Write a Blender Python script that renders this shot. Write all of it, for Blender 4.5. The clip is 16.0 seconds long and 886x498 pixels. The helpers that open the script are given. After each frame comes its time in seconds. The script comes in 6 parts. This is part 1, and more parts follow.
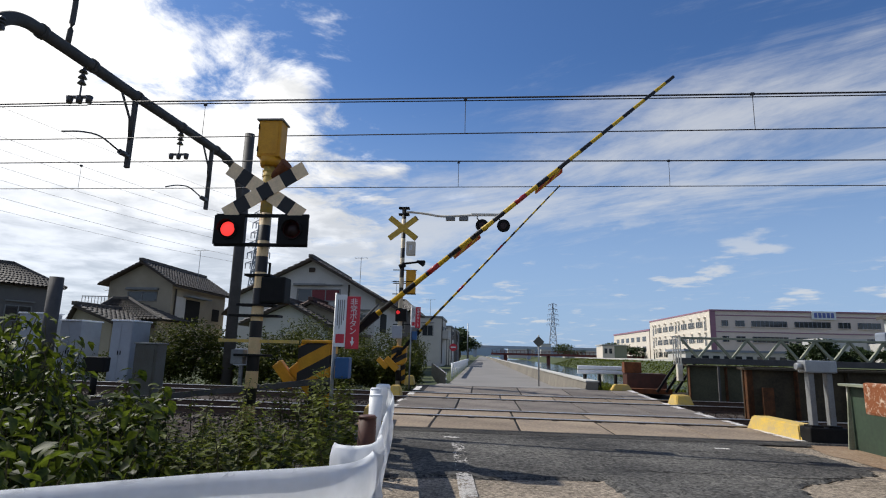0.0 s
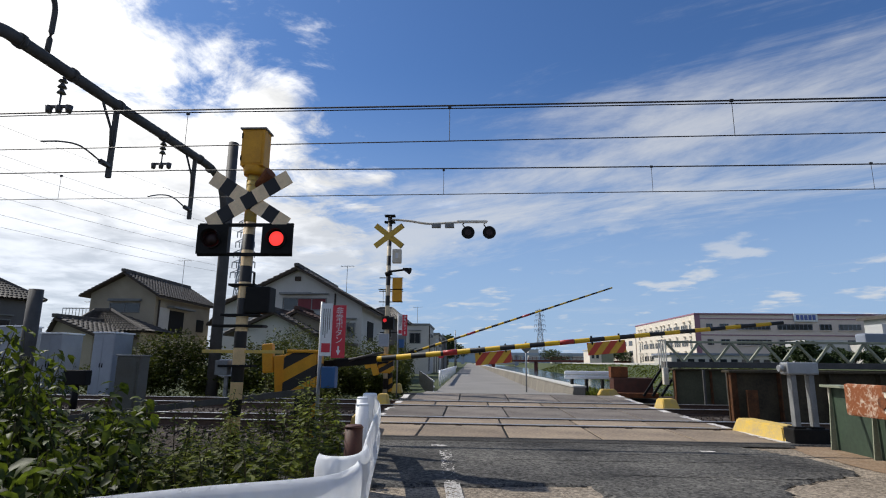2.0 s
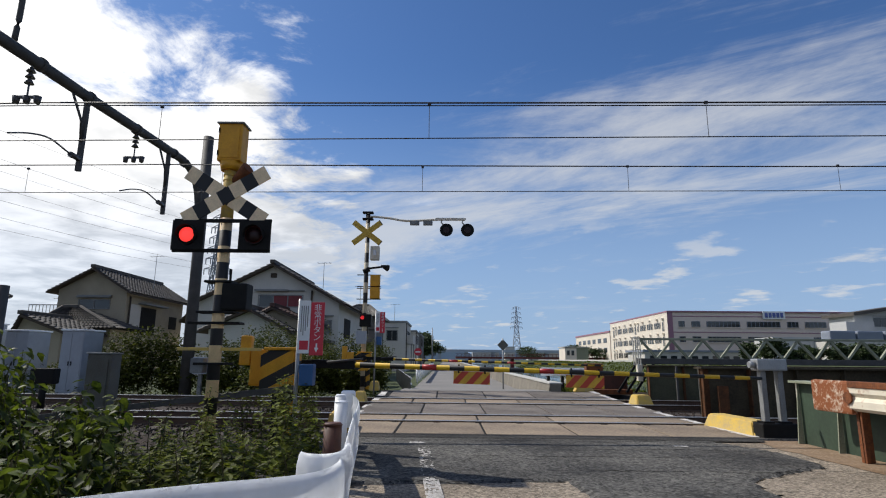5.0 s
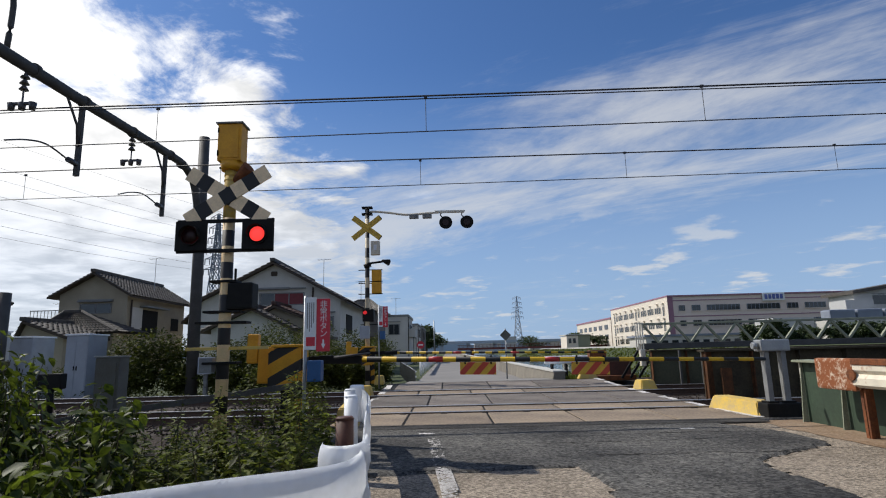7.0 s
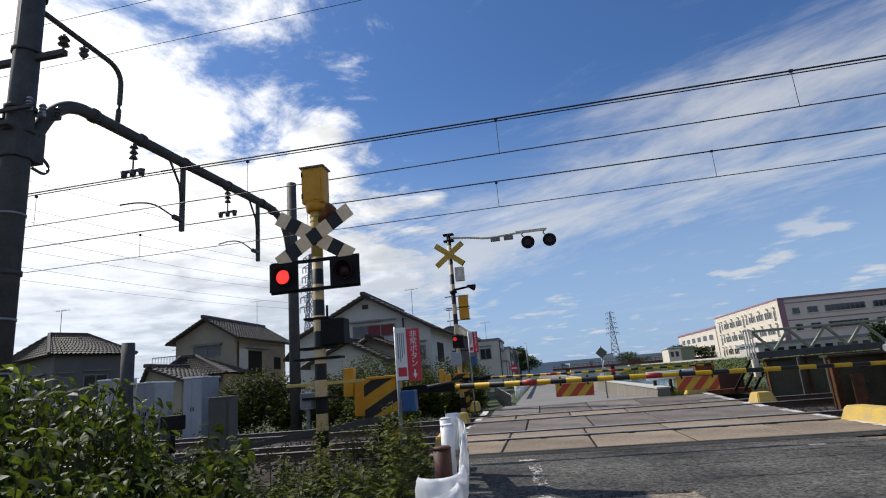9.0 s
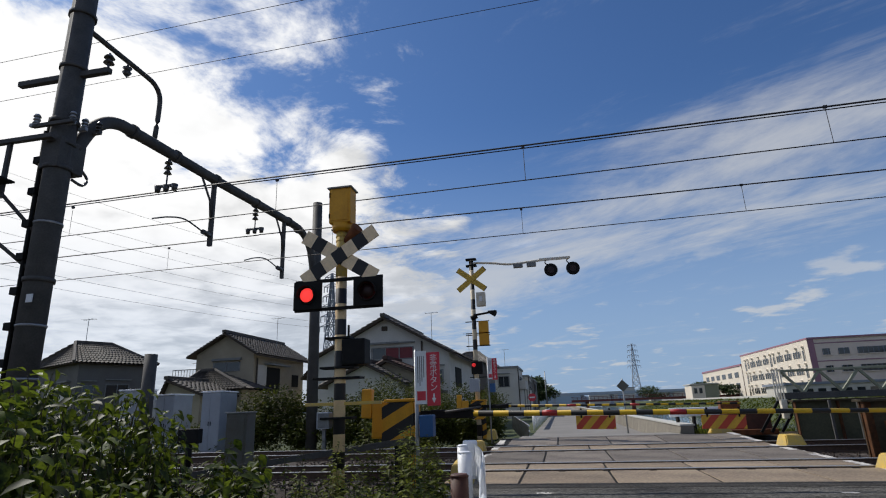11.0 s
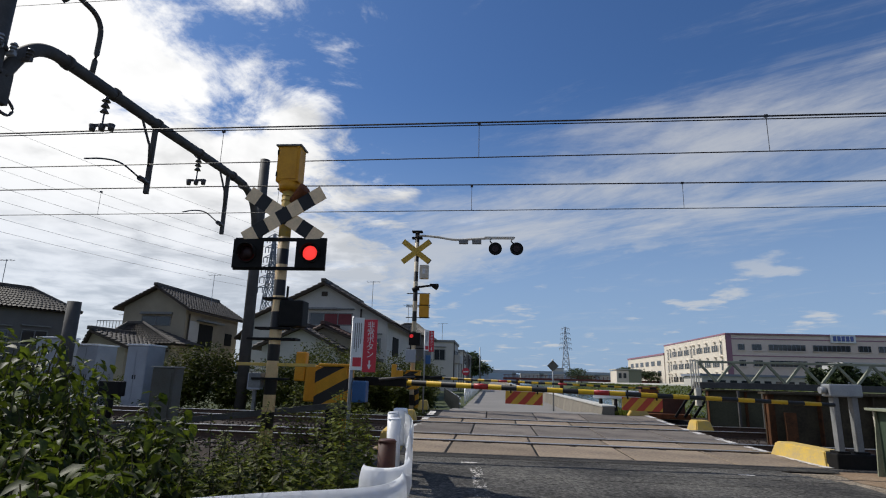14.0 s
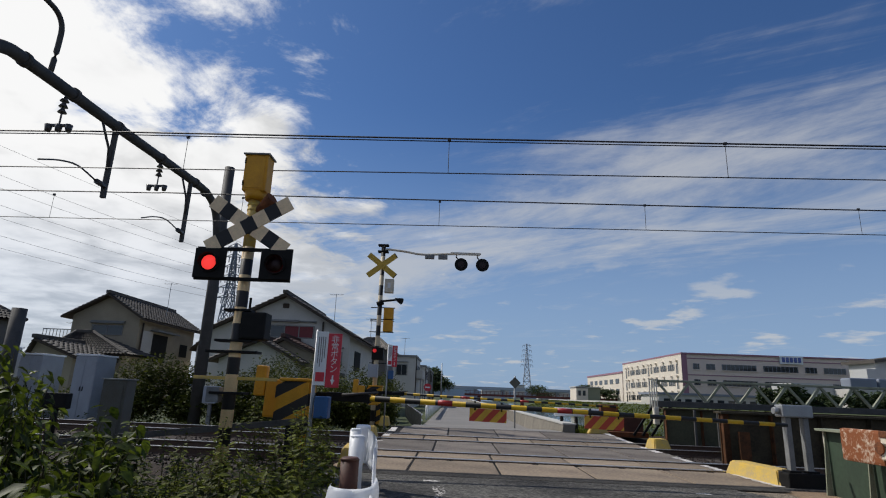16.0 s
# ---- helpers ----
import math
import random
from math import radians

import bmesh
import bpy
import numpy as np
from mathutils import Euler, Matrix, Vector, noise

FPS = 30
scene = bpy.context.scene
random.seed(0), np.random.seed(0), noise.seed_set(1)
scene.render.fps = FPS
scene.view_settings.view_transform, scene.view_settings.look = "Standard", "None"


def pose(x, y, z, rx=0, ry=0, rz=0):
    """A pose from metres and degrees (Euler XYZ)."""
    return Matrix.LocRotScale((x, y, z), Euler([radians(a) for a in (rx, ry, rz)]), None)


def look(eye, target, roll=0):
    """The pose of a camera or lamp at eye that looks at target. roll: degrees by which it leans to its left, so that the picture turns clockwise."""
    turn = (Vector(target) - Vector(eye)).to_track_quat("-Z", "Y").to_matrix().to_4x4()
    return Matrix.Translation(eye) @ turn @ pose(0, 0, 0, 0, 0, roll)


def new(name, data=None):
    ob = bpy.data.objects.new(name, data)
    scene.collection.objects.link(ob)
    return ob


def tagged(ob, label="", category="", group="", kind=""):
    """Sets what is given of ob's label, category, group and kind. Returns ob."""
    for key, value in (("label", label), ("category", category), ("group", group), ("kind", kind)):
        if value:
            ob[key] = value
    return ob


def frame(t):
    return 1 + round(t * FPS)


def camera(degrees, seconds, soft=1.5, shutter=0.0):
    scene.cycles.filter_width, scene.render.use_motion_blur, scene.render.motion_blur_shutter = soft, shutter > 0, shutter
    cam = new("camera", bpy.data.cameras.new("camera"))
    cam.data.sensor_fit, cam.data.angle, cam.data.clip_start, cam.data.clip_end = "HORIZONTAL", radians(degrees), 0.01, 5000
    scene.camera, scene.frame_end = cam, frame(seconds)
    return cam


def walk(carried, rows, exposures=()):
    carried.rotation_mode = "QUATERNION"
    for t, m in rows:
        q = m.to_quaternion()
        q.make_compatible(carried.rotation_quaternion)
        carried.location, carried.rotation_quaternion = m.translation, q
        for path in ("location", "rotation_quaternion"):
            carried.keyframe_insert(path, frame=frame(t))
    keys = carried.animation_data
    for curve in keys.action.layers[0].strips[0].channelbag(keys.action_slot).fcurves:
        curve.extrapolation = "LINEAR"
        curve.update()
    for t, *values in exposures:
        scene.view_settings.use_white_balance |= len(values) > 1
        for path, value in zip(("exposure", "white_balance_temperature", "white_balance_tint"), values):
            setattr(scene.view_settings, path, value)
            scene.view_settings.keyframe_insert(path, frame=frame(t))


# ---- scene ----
cam = camera(77.0, 16.0, 1.1)
PATH = [
    (0, (0.716, 0.79, 0.986), (0.575, 2.75, 1.357), 1.5),
    (0.5, (0.727, 0.782, 0.989), (0.583, 2.74, 1.368), 1.5),
    (1, (0.724, 0.787, 0.987), (0.585, 2.744, 1.375), 0.9),
    (1.5, (0.719, 0.792, 0.99), (0.59, 2.748, 1.387), 0.4),
    (2, (0.728, 0.787, 0.989), (0.635, 2.745, 1.386), 0.6),
    (2.5, (0.731, 0.775, 0.982), (0.66, 2.738, 1.361), 0.7),
    (3, (0.734, 0.785, 0.983), (0.767, 2.748, 1.364), -0.6),
    (3.5, (0.733, 0.808, 0.994), (0.803, 2.769, 1.378), -0.8),
    (4, (0.724, 0.782, 0.992), (0.707, 2.743, 1.386), -0.9),
    (4.5, (0.716, 0.784, 0.99), (0.704, 2.745, 1.383), 0.5),
    (7, (0.655, 0.746, 0.982), (0.648, 2.713, 1.344), -1.5),
    (7.5, (0.661, 0.763, 0.98), (0.637, 2.729, 1.344), -3.3),
    (8, (0.652, 0.806, 0.988), (0.521, 2.761, 1.385), -3.7),
    (8.5, (0.661, 0.822, 1.011), (0.458, 2.763, 1.444), -3.9),
    (9, (0.674, 0.781, 0.989), (0.375, 2.704, 1.45), -4.8),
    (11.5, (0.639, 0.771, 0.988), (0.276, 2.657, 1.546), -1.8),
    (12, (0.636, 0.78, 0.982), (0.342, 2.681, 1.53), -0.3),
    (12.5, (0.652, 0.768, 0.981), (0.417, 2.691, 1.476), 0.1),
    (13, (0.645, 0.776, 0.971), (0.462, 2.715, 1.429), 0.6),
    (13.5, (0.646, 0.749, 0.969), (0.464, 2.689, 1.42), 1.2),
    (14, (0.651, 0.767, 0.971), (0.47, 2.706, 1.424), 1.5),
    (14.5, (0.651, 0.745, 0.98), (0.522, 2.689, 1.432), 2.8),
    (15, (0.643, 0.731, 0.983), (0.541, 2.674, 1.448), 4.4),
    (15.5, (0.618, 0.742, 0.984), (0.542, 2.676, 1.486), 4.7),
    (16, (0.608, 0.787, 0.981), (0.552, 2.72, 1.489), 2.2),
]
walk(cam, [(t, look(eye, target, roll)) for t, eye, target, roll in PATH],
     ((0, -0.05), (2.2, -0.05), (3.2, -0.1), (7.2, -0.1), (8.2, -0.06), (9.2, -0.07), (11.3, -0.36), (12.5, -0.48), (13.2, -0.43), (14, -0.3), (14.5, -0.28), (15.2, -0.36), (16, -0.42)))

# ---- light ----
SUN_AZ, SUN_EL = -66.0, 48.0
world = bpy.data.worlds.new("sky")
scene.world = world
world.use_nodes = True
wn, wl = world.node_tree.nodes, world.node_tree.links
wn.clear()


def wnode(kind, **props):
    n = wn.new(kind)
    for k, v in props.items():
        if k in n.inputs:
            n.inputs[k].default_value = v
    return n


def wmath(op, a, b=None, clamp=False):
    n = wn.new("ShaderNodeMath")
    n.operation, n.use_clamp = op, clamp
    for i, v in enumerate((a, b)):
        if v is None:
            continue
        if isinstance(v, (int, float)):
            n.inputs[i].default_value = v
        else:
            wl.new(v, n.inputs[i])
    return n.outputs[0]


sky = wn.new("ShaderNodeTexSky")
sky.sky_type, sky.sun_disc = "NISHITA", False
sky.sun_elevation, sky.sun_rotation = radians(SUN_EL), radians(SUN_AZ)
sky.altitude, sky.air_density, sky.dust_density, sky.ozone_density = 0, 1.0, 0.6, 2.0
coord = wn.new("ShaderNodeTexCoord")
sep = wn.new("ShaderNodeSeparateXYZ")
wl.new(coord.outputs["Generated"], sep.inputs[0])
dx, dy, dz = sep.outputs
up = wmath("ADD", wmath("MAXIMUM", dz, 0.0), 0.10)
flat = wn.new("ShaderNodeCombineXYZ")
wl.new(wmath("DIVIDE", dx, up), flat.inputs[0])
wl.new(wmath("DIVIDE", dy, up), flat.inputs[1])


def cloud_noise(scale, stretch, turn, detail, rough, distortion, shift=(0, 0, 0)):
    m = wn.new("ShaderNodeMapping")
    m.vector_type = "TEXTURE"
    m.inputs["Rotation"].default_value = (0, 0, radians(-turn))
    m.inputs["Scale"].default_value = (1 / stretch, 1, 1)
    m.inputs["Location"].default_value = shift
    wl.new(flat.outputs[0], m.inputs[0])
    n = wnode("ShaderNodeTexNoise", Scale=scale, Detail=detail, Roughness=rough, Distortion=distortion)
    wl.new(m.outputs[0], n.inputs["Vector"])
    return n.outputs["Fac"]


def wramp(v, lo, hi):
    n = wn.new("ShaderNodeMapRange")
    n.interpolation_type = "SMOOTHSTEP"
    n.inputs["From Min"].default_value, n.inputs["From Max"].default_value = lo, hi
    wl.new(v, n.inputs["Value"])
    return n.outputs[0]


def along(vector, way):
    n = wn.new("ShaderNodeVectorMath")
    n.operation = "DOT_PRODUCT"
    n.inputs[1].default_value = way
    wl.new(vector, n.inputs[0])
    return n.outputs["Value"]


# thick broken cloud round the sun, a long thin veil of streaks, small puffs and haze low down
bank = cloud_noise(2.6, 1.0, 20, 10, 0.64, 0.35, (3.35, 0.55, 0))
sunward = along(coord.outputs["Generated"], (-0.80, 0.50, 0.0))
thick = wramp(wmath("ADD", bank, wmath("MULTIPLY", wmath("SUBTRACT", wmath("ADD", sunward, wmath("MULTIPLY", wramp(dz, 0.46, 0.22), 0.085)), 0.674), 1.5)), 0.45, 0.66)
thick = wmath("MULTIPLY", thick, wmath("ADD", wmath("MULTIPLY", wramp(dz, 0.06, 0.34), 0.4), 0.6))
glare = along(coord.outputs["Generated"], (-0.611, 0.272, 0.743))
veil = wramp(wmath("ABSOLUTE", wmath("SUBTRACT", along(flat.outputs[0], (0.595, 0.804, 0)), 2.25)), 0.95, 0.1)
wisps = cloud_noise(1.5, 0.40, 36, 11, 0.68, 0.5, (0.6, 2.2, 0))
ripple = cloud_noise(9.0, 0.6, 60, 4, 0.6, 0.3, (0, 0, 0))
streak = wmath("ADD", wisps, wmath("ADD", wmath("MULTIPLY", veil, 0.235), wmath("MULTIPLY", wmath("SUBTRACT", ripple, 0.5), 0.16)))
thin = wmath("MULTIPLY", wramp(streak, 0.53, 0.86), 0.68)
puffs = cloud_noise(2.3, 1.0, 0, 7, 0.55, 0.1, (5.2, 1.3, 0))
puff = wmath("MULTIPLY", wramp(puffs, 0.555, 0.68), wramp(dz, 0.34, 0.10))
haze = wmath("MULTIPLY", wramp(dz, 0.50, -0.02), 0.85)
around = wmath("MULTIPLY", wmath("MULTIPLY", wramp(dy, 0.05, -0.5), 0.45), wramp(bank, 0.38, 0.58))
cover = wmath("MAXIMUM", wmath("MAXIMUM", wmath("MAXIMUM", thick, around), thin), wmath("MULTIPLY", puff, 0.7))
deep = wn.new("ShaderNodeMix")
deep.data_type, deep.blend_type = "RGBA", "MULTIPLY"
deep.inputs["Factor"].default_value = 1.0
wl.new(sky.outputs[0], deep.inputs["A"])
deep.inputs["B"].default_value = (0.54, 0.79, 1.12, 1)
low = wn.new("ShaderNodeMix")
low.data_type = "RGBA"
wl.new(haze, low.inputs["Factor"])
wl.new(deep.outputs["Result"], low.inputs["A"])
low.inputs["B"].default_value = (3.7, 5.2, 7.6, 1)
mixc = wn.new("ShaderNodeMix")
mixc.data_type = "RGBA"
wl.new(cover, mixc.inputs["Factor"])
wl.new(low.outputs["Result"], mixc.inputs["A"])
body = wn.new("ShaderNodeMix")
body.data_type = "RGBA"
wl.new(wramp(wmath("ADD", wmath("MULTIPLY", cloud_noise(3.2, 1.0, 50, 7, 0.56, 0.3, (1, 1, 0)), 0.9), wmath("MULTIPLY", wmath("SUBTRACT", glare, 0.58), 1.2)), 0.36, 0.74), body.inputs["Factor"])
body.inputs["A"].default_value, body.inputs["B"].default_value = (7.4, 7.5, 7.6, 1), (12.6, 12.6, 12.6, 1)
wl.new(body.outputs["Result"], mixc.inputs["B"])
back = wn.new("ShaderNodeBackground")
back.inputs["Strength"].default_value = 0.1
wl.new(mixc.outputs["Result"], back.inputs[0])
wout = wn.new("ShaderNodeOutputWorld")
wl.new(back.outputs[0], wout.inputs[0])

sun = new("sun", bpy.data.lights.new("sun", "SUN"))
sun.data.energy, sun.data.angle, sun.data.color = 4.4, radians(0.53), (1.0, 0.955, 0.88)
az, el = radians(SUN_AZ), radians(SUN_EL)
sun.matrix_world = look((math.sin(az) * math.cos(el) * 50, math.cos(az) * math.cos(el) * 50, math.sin(el) * 50), (0, 0, 0))
scene.view_settings.exposure = 0.0


# ---- materials ----
def material(name, a, b=None, rough=0.6, metal=0.0, scale=6.0, fine=60.0, bump=0.15, spec=0.4, random_value=0.0,
             through_light=0.0, contrast=(0.35, 0.65), island=False, grain=0.45):
    """Two colours mixed by coarse and fine noise, with fine relief."""
    m = bpy.data.materials.new(name)
    m.use_nodes = True
    n, l = m.node_tree.nodes, m.node_tree.links
    p = n["Principled BSDF"]
    p.inputs["Roughness"].default_value, p.inputs["Metallic"].default_value = rough, metal
    p.inputs["Specular IOR Level"].default_value = spec
    b = b or tuple(c * 0.72 for c in a)
    tc = n.new("ShaderNodeTexCoord")
    big, small = n.new("ShaderNodeTexNoise"), n.new("ShaderNodeTexNoise")
    for t, s in ((big, scale), (small, fine)):
        t.inputs["Scale"].default_value, t.inputs["Detail"].default_value = s, 6
        l.new(tc.outputs["Object"], t.inputs["Vector"])
    add = n.new("ShaderNodeMath")
    add.operation = "MULTIPLY_ADD"
    l.new(small.outputs["Fac"], add.inputs[0])
    add.inputs[1].default_value = grain
    half = n.new("ShaderNodeMath")
    half.operation = "MULTIPLY"
    l.new(big.outputs["Fac"], half.inputs[0])
    half.inputs[1].default_value = 1 - grain
    l.new(half.outputs[0], add.inputs[2])
    ramp = n.new("ShaderNodeMapRange")
    ramp.inputs["From Min"].default_value, ramp.inputs["From Max"].default_value = contrast
    l.new(add.outputs[0], ramp.inputs["Value"])
    mix = n.new("ShaderNodeMix")
    mix.data_type = "RGBA"
    mix.inputs["A"].default_value, mix.inputs["B"].default_value = (*a, 1), (*b, 1)
    l.new(ramp.outputs[0], mix.inputs["Factor"])
    out = mix.outputs["Result"]
    if random_value:
        hsv = n.new("ShaderNodeHueSaturation")
        src = n.new("ShaderNodeNewGeometry").outputs["Random Per Island"] if island else n.new("ShaderNodeObjectInfo").outputs["Random"]
        r = n.new("ShaderNodeMapRange")
        l.new(src, r.inputs["Value"])
        r.inputs["To Min"].default_value, r.inputs["To Max"].default_value = 1 - random_value, 1 + random_value
        l.new(r.outputs[0], hsv.inputs["Value"])
        l.new(out, hsv.inputs["Color"])
        out = hsv.outputs[0]
    l.new(out, p.inputs["Base Color"])
    if bump:
        bp = n.new("ShaderNodeBump")
        bp.inputs["Strength"].default_value, bp.inputs["Distance"].default_value = bump, 0.02
        l.new(add.outputs[0], bp.inputs["Height"])
        l.new(bp.outputs[0], p.inputs["Normal"])
    if through_light:
        tr = n.new("ShaderNodeBsdfTranslucent")
        l.new(out, tr.inputs[0])
        ms = n.new("ShaderNodeMixShader")
        ms.inputs[0].default_value = through_light
        l.new(p.outputs[0], ms.inputs[1])
        l.new(tr.outputs[0], ms.inputs[2])
        l.new(ms.outputs[0], n["Material Output"].inputs[0])
    return m


def striped(name, a, b, period, axis=2, offset=0.0, duty=0.5, skew=(0, 0, 0), rough=0.55):
    """Painted bands of two colours across an axis of the object, with wear."""
    m = material(name, a, tuple(c * 0.75 for c in a), rough, scale=9, fine=80, bump=0.05)
    n, l = m.node_tree.nodes, m.node_tree.links
    p = n["Principled BSDF"]
    old = p.inputs["Base Color"].links[0].from_socket
    tc, dot = n.new("ShaderNodeTexCoord"), n.new("ShaderNodeVectorMath")
    dot.operation = "DOT_PRODUCT"
    way = list(skew)
    way[axis] += 1
    dot.inputs[1].default_value = way
    l.new(tc.outputs["Object"], dot.inputs[0])
    f = [n.new("ShaderNodeMath") for _ in range(3)]
    f[0].operation, f[1].operation, f[2].operation = "MULTIPLY_ADD", "FRACT", "GREATER_THAN"
    f[0].inputs[1].default_value, f[0].inputs[2].default_value = 1 / period, offset
    f[2].inputs[1].default_value = duty
    l.new(dot.outputs["Value"], f[0].inputs[0])
    l.new(f[0].outputs[0], f[1].inputs[0])
    l.new(f[1].outputs[0], f[2].inputs[0])
    mix = n.new("ShaderNodeMix")
    mix.data_type = "RGBA"
    l.new(f[2].outputs[0], mix.inputs["Factor"])
    l.new(old, mix.inputs["A"])
    mix.inputs["B"].default_value = (*b, 1)
    l.new(mix.outputs["Result"], p.inputs["Base Color"])
    return m


def glowing(name, colour, strength):
    m = bpy.data.materials.new(name)
    m.use_nodes = True
    p = m.node_tree.nodes["Principled BSDF"]
    p.inputs["Base Color"].default_value = (*colour, 1)
    p.inputs["Emission Color"].default_value = (*colour, 1)
    p.inputs["Emission Strength"].default_value = strength
    return m


def pebbled(m, size, low, high, relief=0.3):
    """Small stones showing in a worn surface: each cell lighter or darker, with a little relief."""
    n, l = m.node_tree.nodes, m.node_tree.links
    p = n["Principled BSDF"]
    old = p.inputs["Base Color"].links[0].from_socket
    tc, vo, bw, mr, hs = (n.new("ShaderNode" + k) for k in ("TexCoord", "TexVoronoi", "SeparateColor", "MapRange", "HueSaturation"))
    vo.inputs["Scale"].default_value = 1 / size
    l.new(tc.outputs["Object"], vo.inputs["Vector"])
    l.new(vo.outputs["Color"], bw.inputs[0])
    l.new(bw.outputs[0], mr.inputs["Value"])
    mr.inputs["To Min"].default_value, mr.inputs["To Max"].default_value = low, high
    l.new(mr.outputs[0], hs.inputs["Value"])
    l.new(old, hs.inputs["Color"])
    l.new(hs.outputs[0], p.inputs["Base Color"])
    bp = n.new("ShaderNodeBump")
    bp.inputs["Strength"].default_value, bp.inputs["Distance"].default_value = relief, 0.008
    l.new(vo.outputs["Distance"], bp.inputs["Height"])
    if p.inputs["Normal"].links:
        l.new(p.inputs["Normal"].links[0].from_socket, bp.inputs["Normal"])
    l.new(bp.outputs[0], p.inputs["Normal"])
    return m


M = {}
M["asphalt"] = pebbled(material("asphalt", (0.032, 0.031, 0.030), (0.118, 0.112, 0.10), 0.95, scale=0.8, fine=14, bump=0.5, contrast=(0.38, 0.62), spec=0.2, grain=0.35), 0.020, 0.35, 1.75, 0.5)
M["asphalt_new"] = pebbled(material("asphalt_new", (0.022, 0.021, 0.02), (0.06, 0.056, 0.05), 0.95, scale=1.5, fine=14, bump=0.5, spec=0.2), 0.018, 0.5, 1.5, 0.5)
M["old_concrete"] = pebbled(material("old_concrete", (0.33, 0.275, 0.21), (0.20, 0.165, 0.125), 0.95, scale=1.6, fine=30, bump=0.5, contrast=(0.40, 0.62), spec=0.2, grain=0.45), 0.018, 0.42, 1.4, 0.6)
M["stained_concrete"] = pebbled(material("stained_concrete", (0.20, 0.125, 0.07), (0.30, 0.225, 0.155), 0.95, scale=2.2, fine=30, bump=0.4, contrast=(0.35, 0.65), spec=0.2), 0.02, 0.8, 1.15, 0.3)
M["slab"] = material("slab", (0.30, 0.235, 0.165), (0.115, 0.088, 0.07), 0.85, scale=1.1, fine=24, bump=0.5, random_value=0.2, contrast=(0.40, 0.66), spec=0.25)
M["slab_grey"] = material("slab_grey", (0.195, 0.168, 0.142), (0.085, 0.07, 0.06), 0.9, scale=1.3, fine=30, bump=0.5, random_value=0.22, contrast=(0.42, 0.62), spec=0.35)
M["far_road"] = material("far_road", (0.25, 0.235, 0.215), (0.17, 0.16, 0.15), 0.9, scale=0.35, fine=25, bump=0.2)
M["ballast"] = material("ballast", (0.05, 0.035, 0.027), (0.025, 0.019, 0.016), 0.95, scale=9, fine=40, bump=1.0)
M["stone"] = material("stone", (0.07, 0.05, 0.04), (0.032, 0.025, 0.02), 0.95, scale=20, fine=90, bump=0.4, random_value=0.4, island=True)
M["soil"] = material("soil", (0.06, 0.045, 0.03), (0.03, 0.024, 0.016), 0.95, scale=2, fine=30, bump=0.8)
M["verge"] = material("verge", (0.065, 0.08, 0.025), (0.035, 0.05, 0.015), 0.95, scale=0.15, fine=6, bump=0.6)
M["rail_steel"] = material("rail_steel", (0.13, 0.082, 0.058), (0.08, 0.055, 0.042), 0.75, 0.3, scale=20, bump=0.1)
M["rail_head"] = material("rail_head", (0.70, 0.69, 0.68), (0.58, 0.56, 0.54), 0.42, 1.0, scale=12, bump=0.02)
M["sleeper"] = material("sleeper", (0.10, 0.085, 0.07), None, 0.95, scale=6, bump=0.4)
M["black"] = material("black", (0.010, 0.010, 0.010), (0.016, 0.015, 0.014), 0.6, spec=0.12, scale=12, bump=0.03)
M["rubber"] = material("rubber", (0.022, 0.021, 0.020), None, 0.85, spec=0.15, scale=12)
M["yellow"] = material("yellow", (0.68, 0.33, 0.015), (0.55, 0.25, 0.012), 0.5, scale=7, bump=0.04)
M["yellow_worn"] = material("yellow_worn", (0.64, 0.43, 0.07), (0.44, 0.33, 0.15), 0.8, scale=5, fine=40, bump=0.3)
M["white_paint"] = material("white_paint", (0.87, 0.88, 0.90), (0.78, 0.79, 0.80), 0.42, scale=5, fine=30, bump=0.03)
M["white_line"] = material("white_line", (0.60, 0.57, 0.53), (0.26, 0.24, 0.21), 0.85, scale=7, fine=28, bump=0.2, contrast=(0.50, 0.64))
M["galvanised"] = material("galvanised", (0.36, 0.37, 0.38), (0.27, 0.28, 0.29), 0.55, 0.6, scale=8, bump=0.04)
M["grey_paint"] = material("grey_paint", (0.24, 0.245, 0.24), (0.15, 0.15, 0.148), 0.65, scale=6, bump=0.05)
M["mast"] = material("mast", (0.10, 0.096, 0.092), (0.062, 0.06, 0.058), 0.7, 0.1, spec=0.25, scale=4, fine=40, bump=0.1)
M["rust_dark"] = material("rust_dark", (0.13, 0.055, 0.024), (0.055, 0.03, 0.018), 0.9, spec=0.15, scale=7, fine=40, bump=0.4)
M["rust"] = material("rust", (0.23, 0.075, 0.024), (0.09, 0.034, 0.016), 0.9, scale=9, fine=50, bump=0.5)
M["rusted_white"] = material("rusted_white", (0.24, 0.075, 0.024), (0.62, 0.50, 0.38), 0.8, scale=14, fine=45, bump=0.4, contrast=(0.50, 0.66))
M["cream_beam"] = material("cream_beam", (0.74, 0.70, 0.60), (0.55, 0.48, 0.36), 0.7, scale=4, fine=30, bump=0.1)
M["beam_rusty"] = material("beam_rusty", (0.70, 0.63, 0.50), (0.38, 0.16, 0.06), 0.7, scale=5, fine=30, bump=0.15, contrast=(0.54, 0.72))
M["pylon"] = material("pylon", (0.40, 0.44, 0.50), (0.34, 0.38, 0.44), 0.7, scale=0.5, bump=0)
M["brown_post"] = material("brown_post", (0.10, 0.035, 0.022), (0.06, 0.026, 0.018), 0.6, scale=8, bump=0.1)
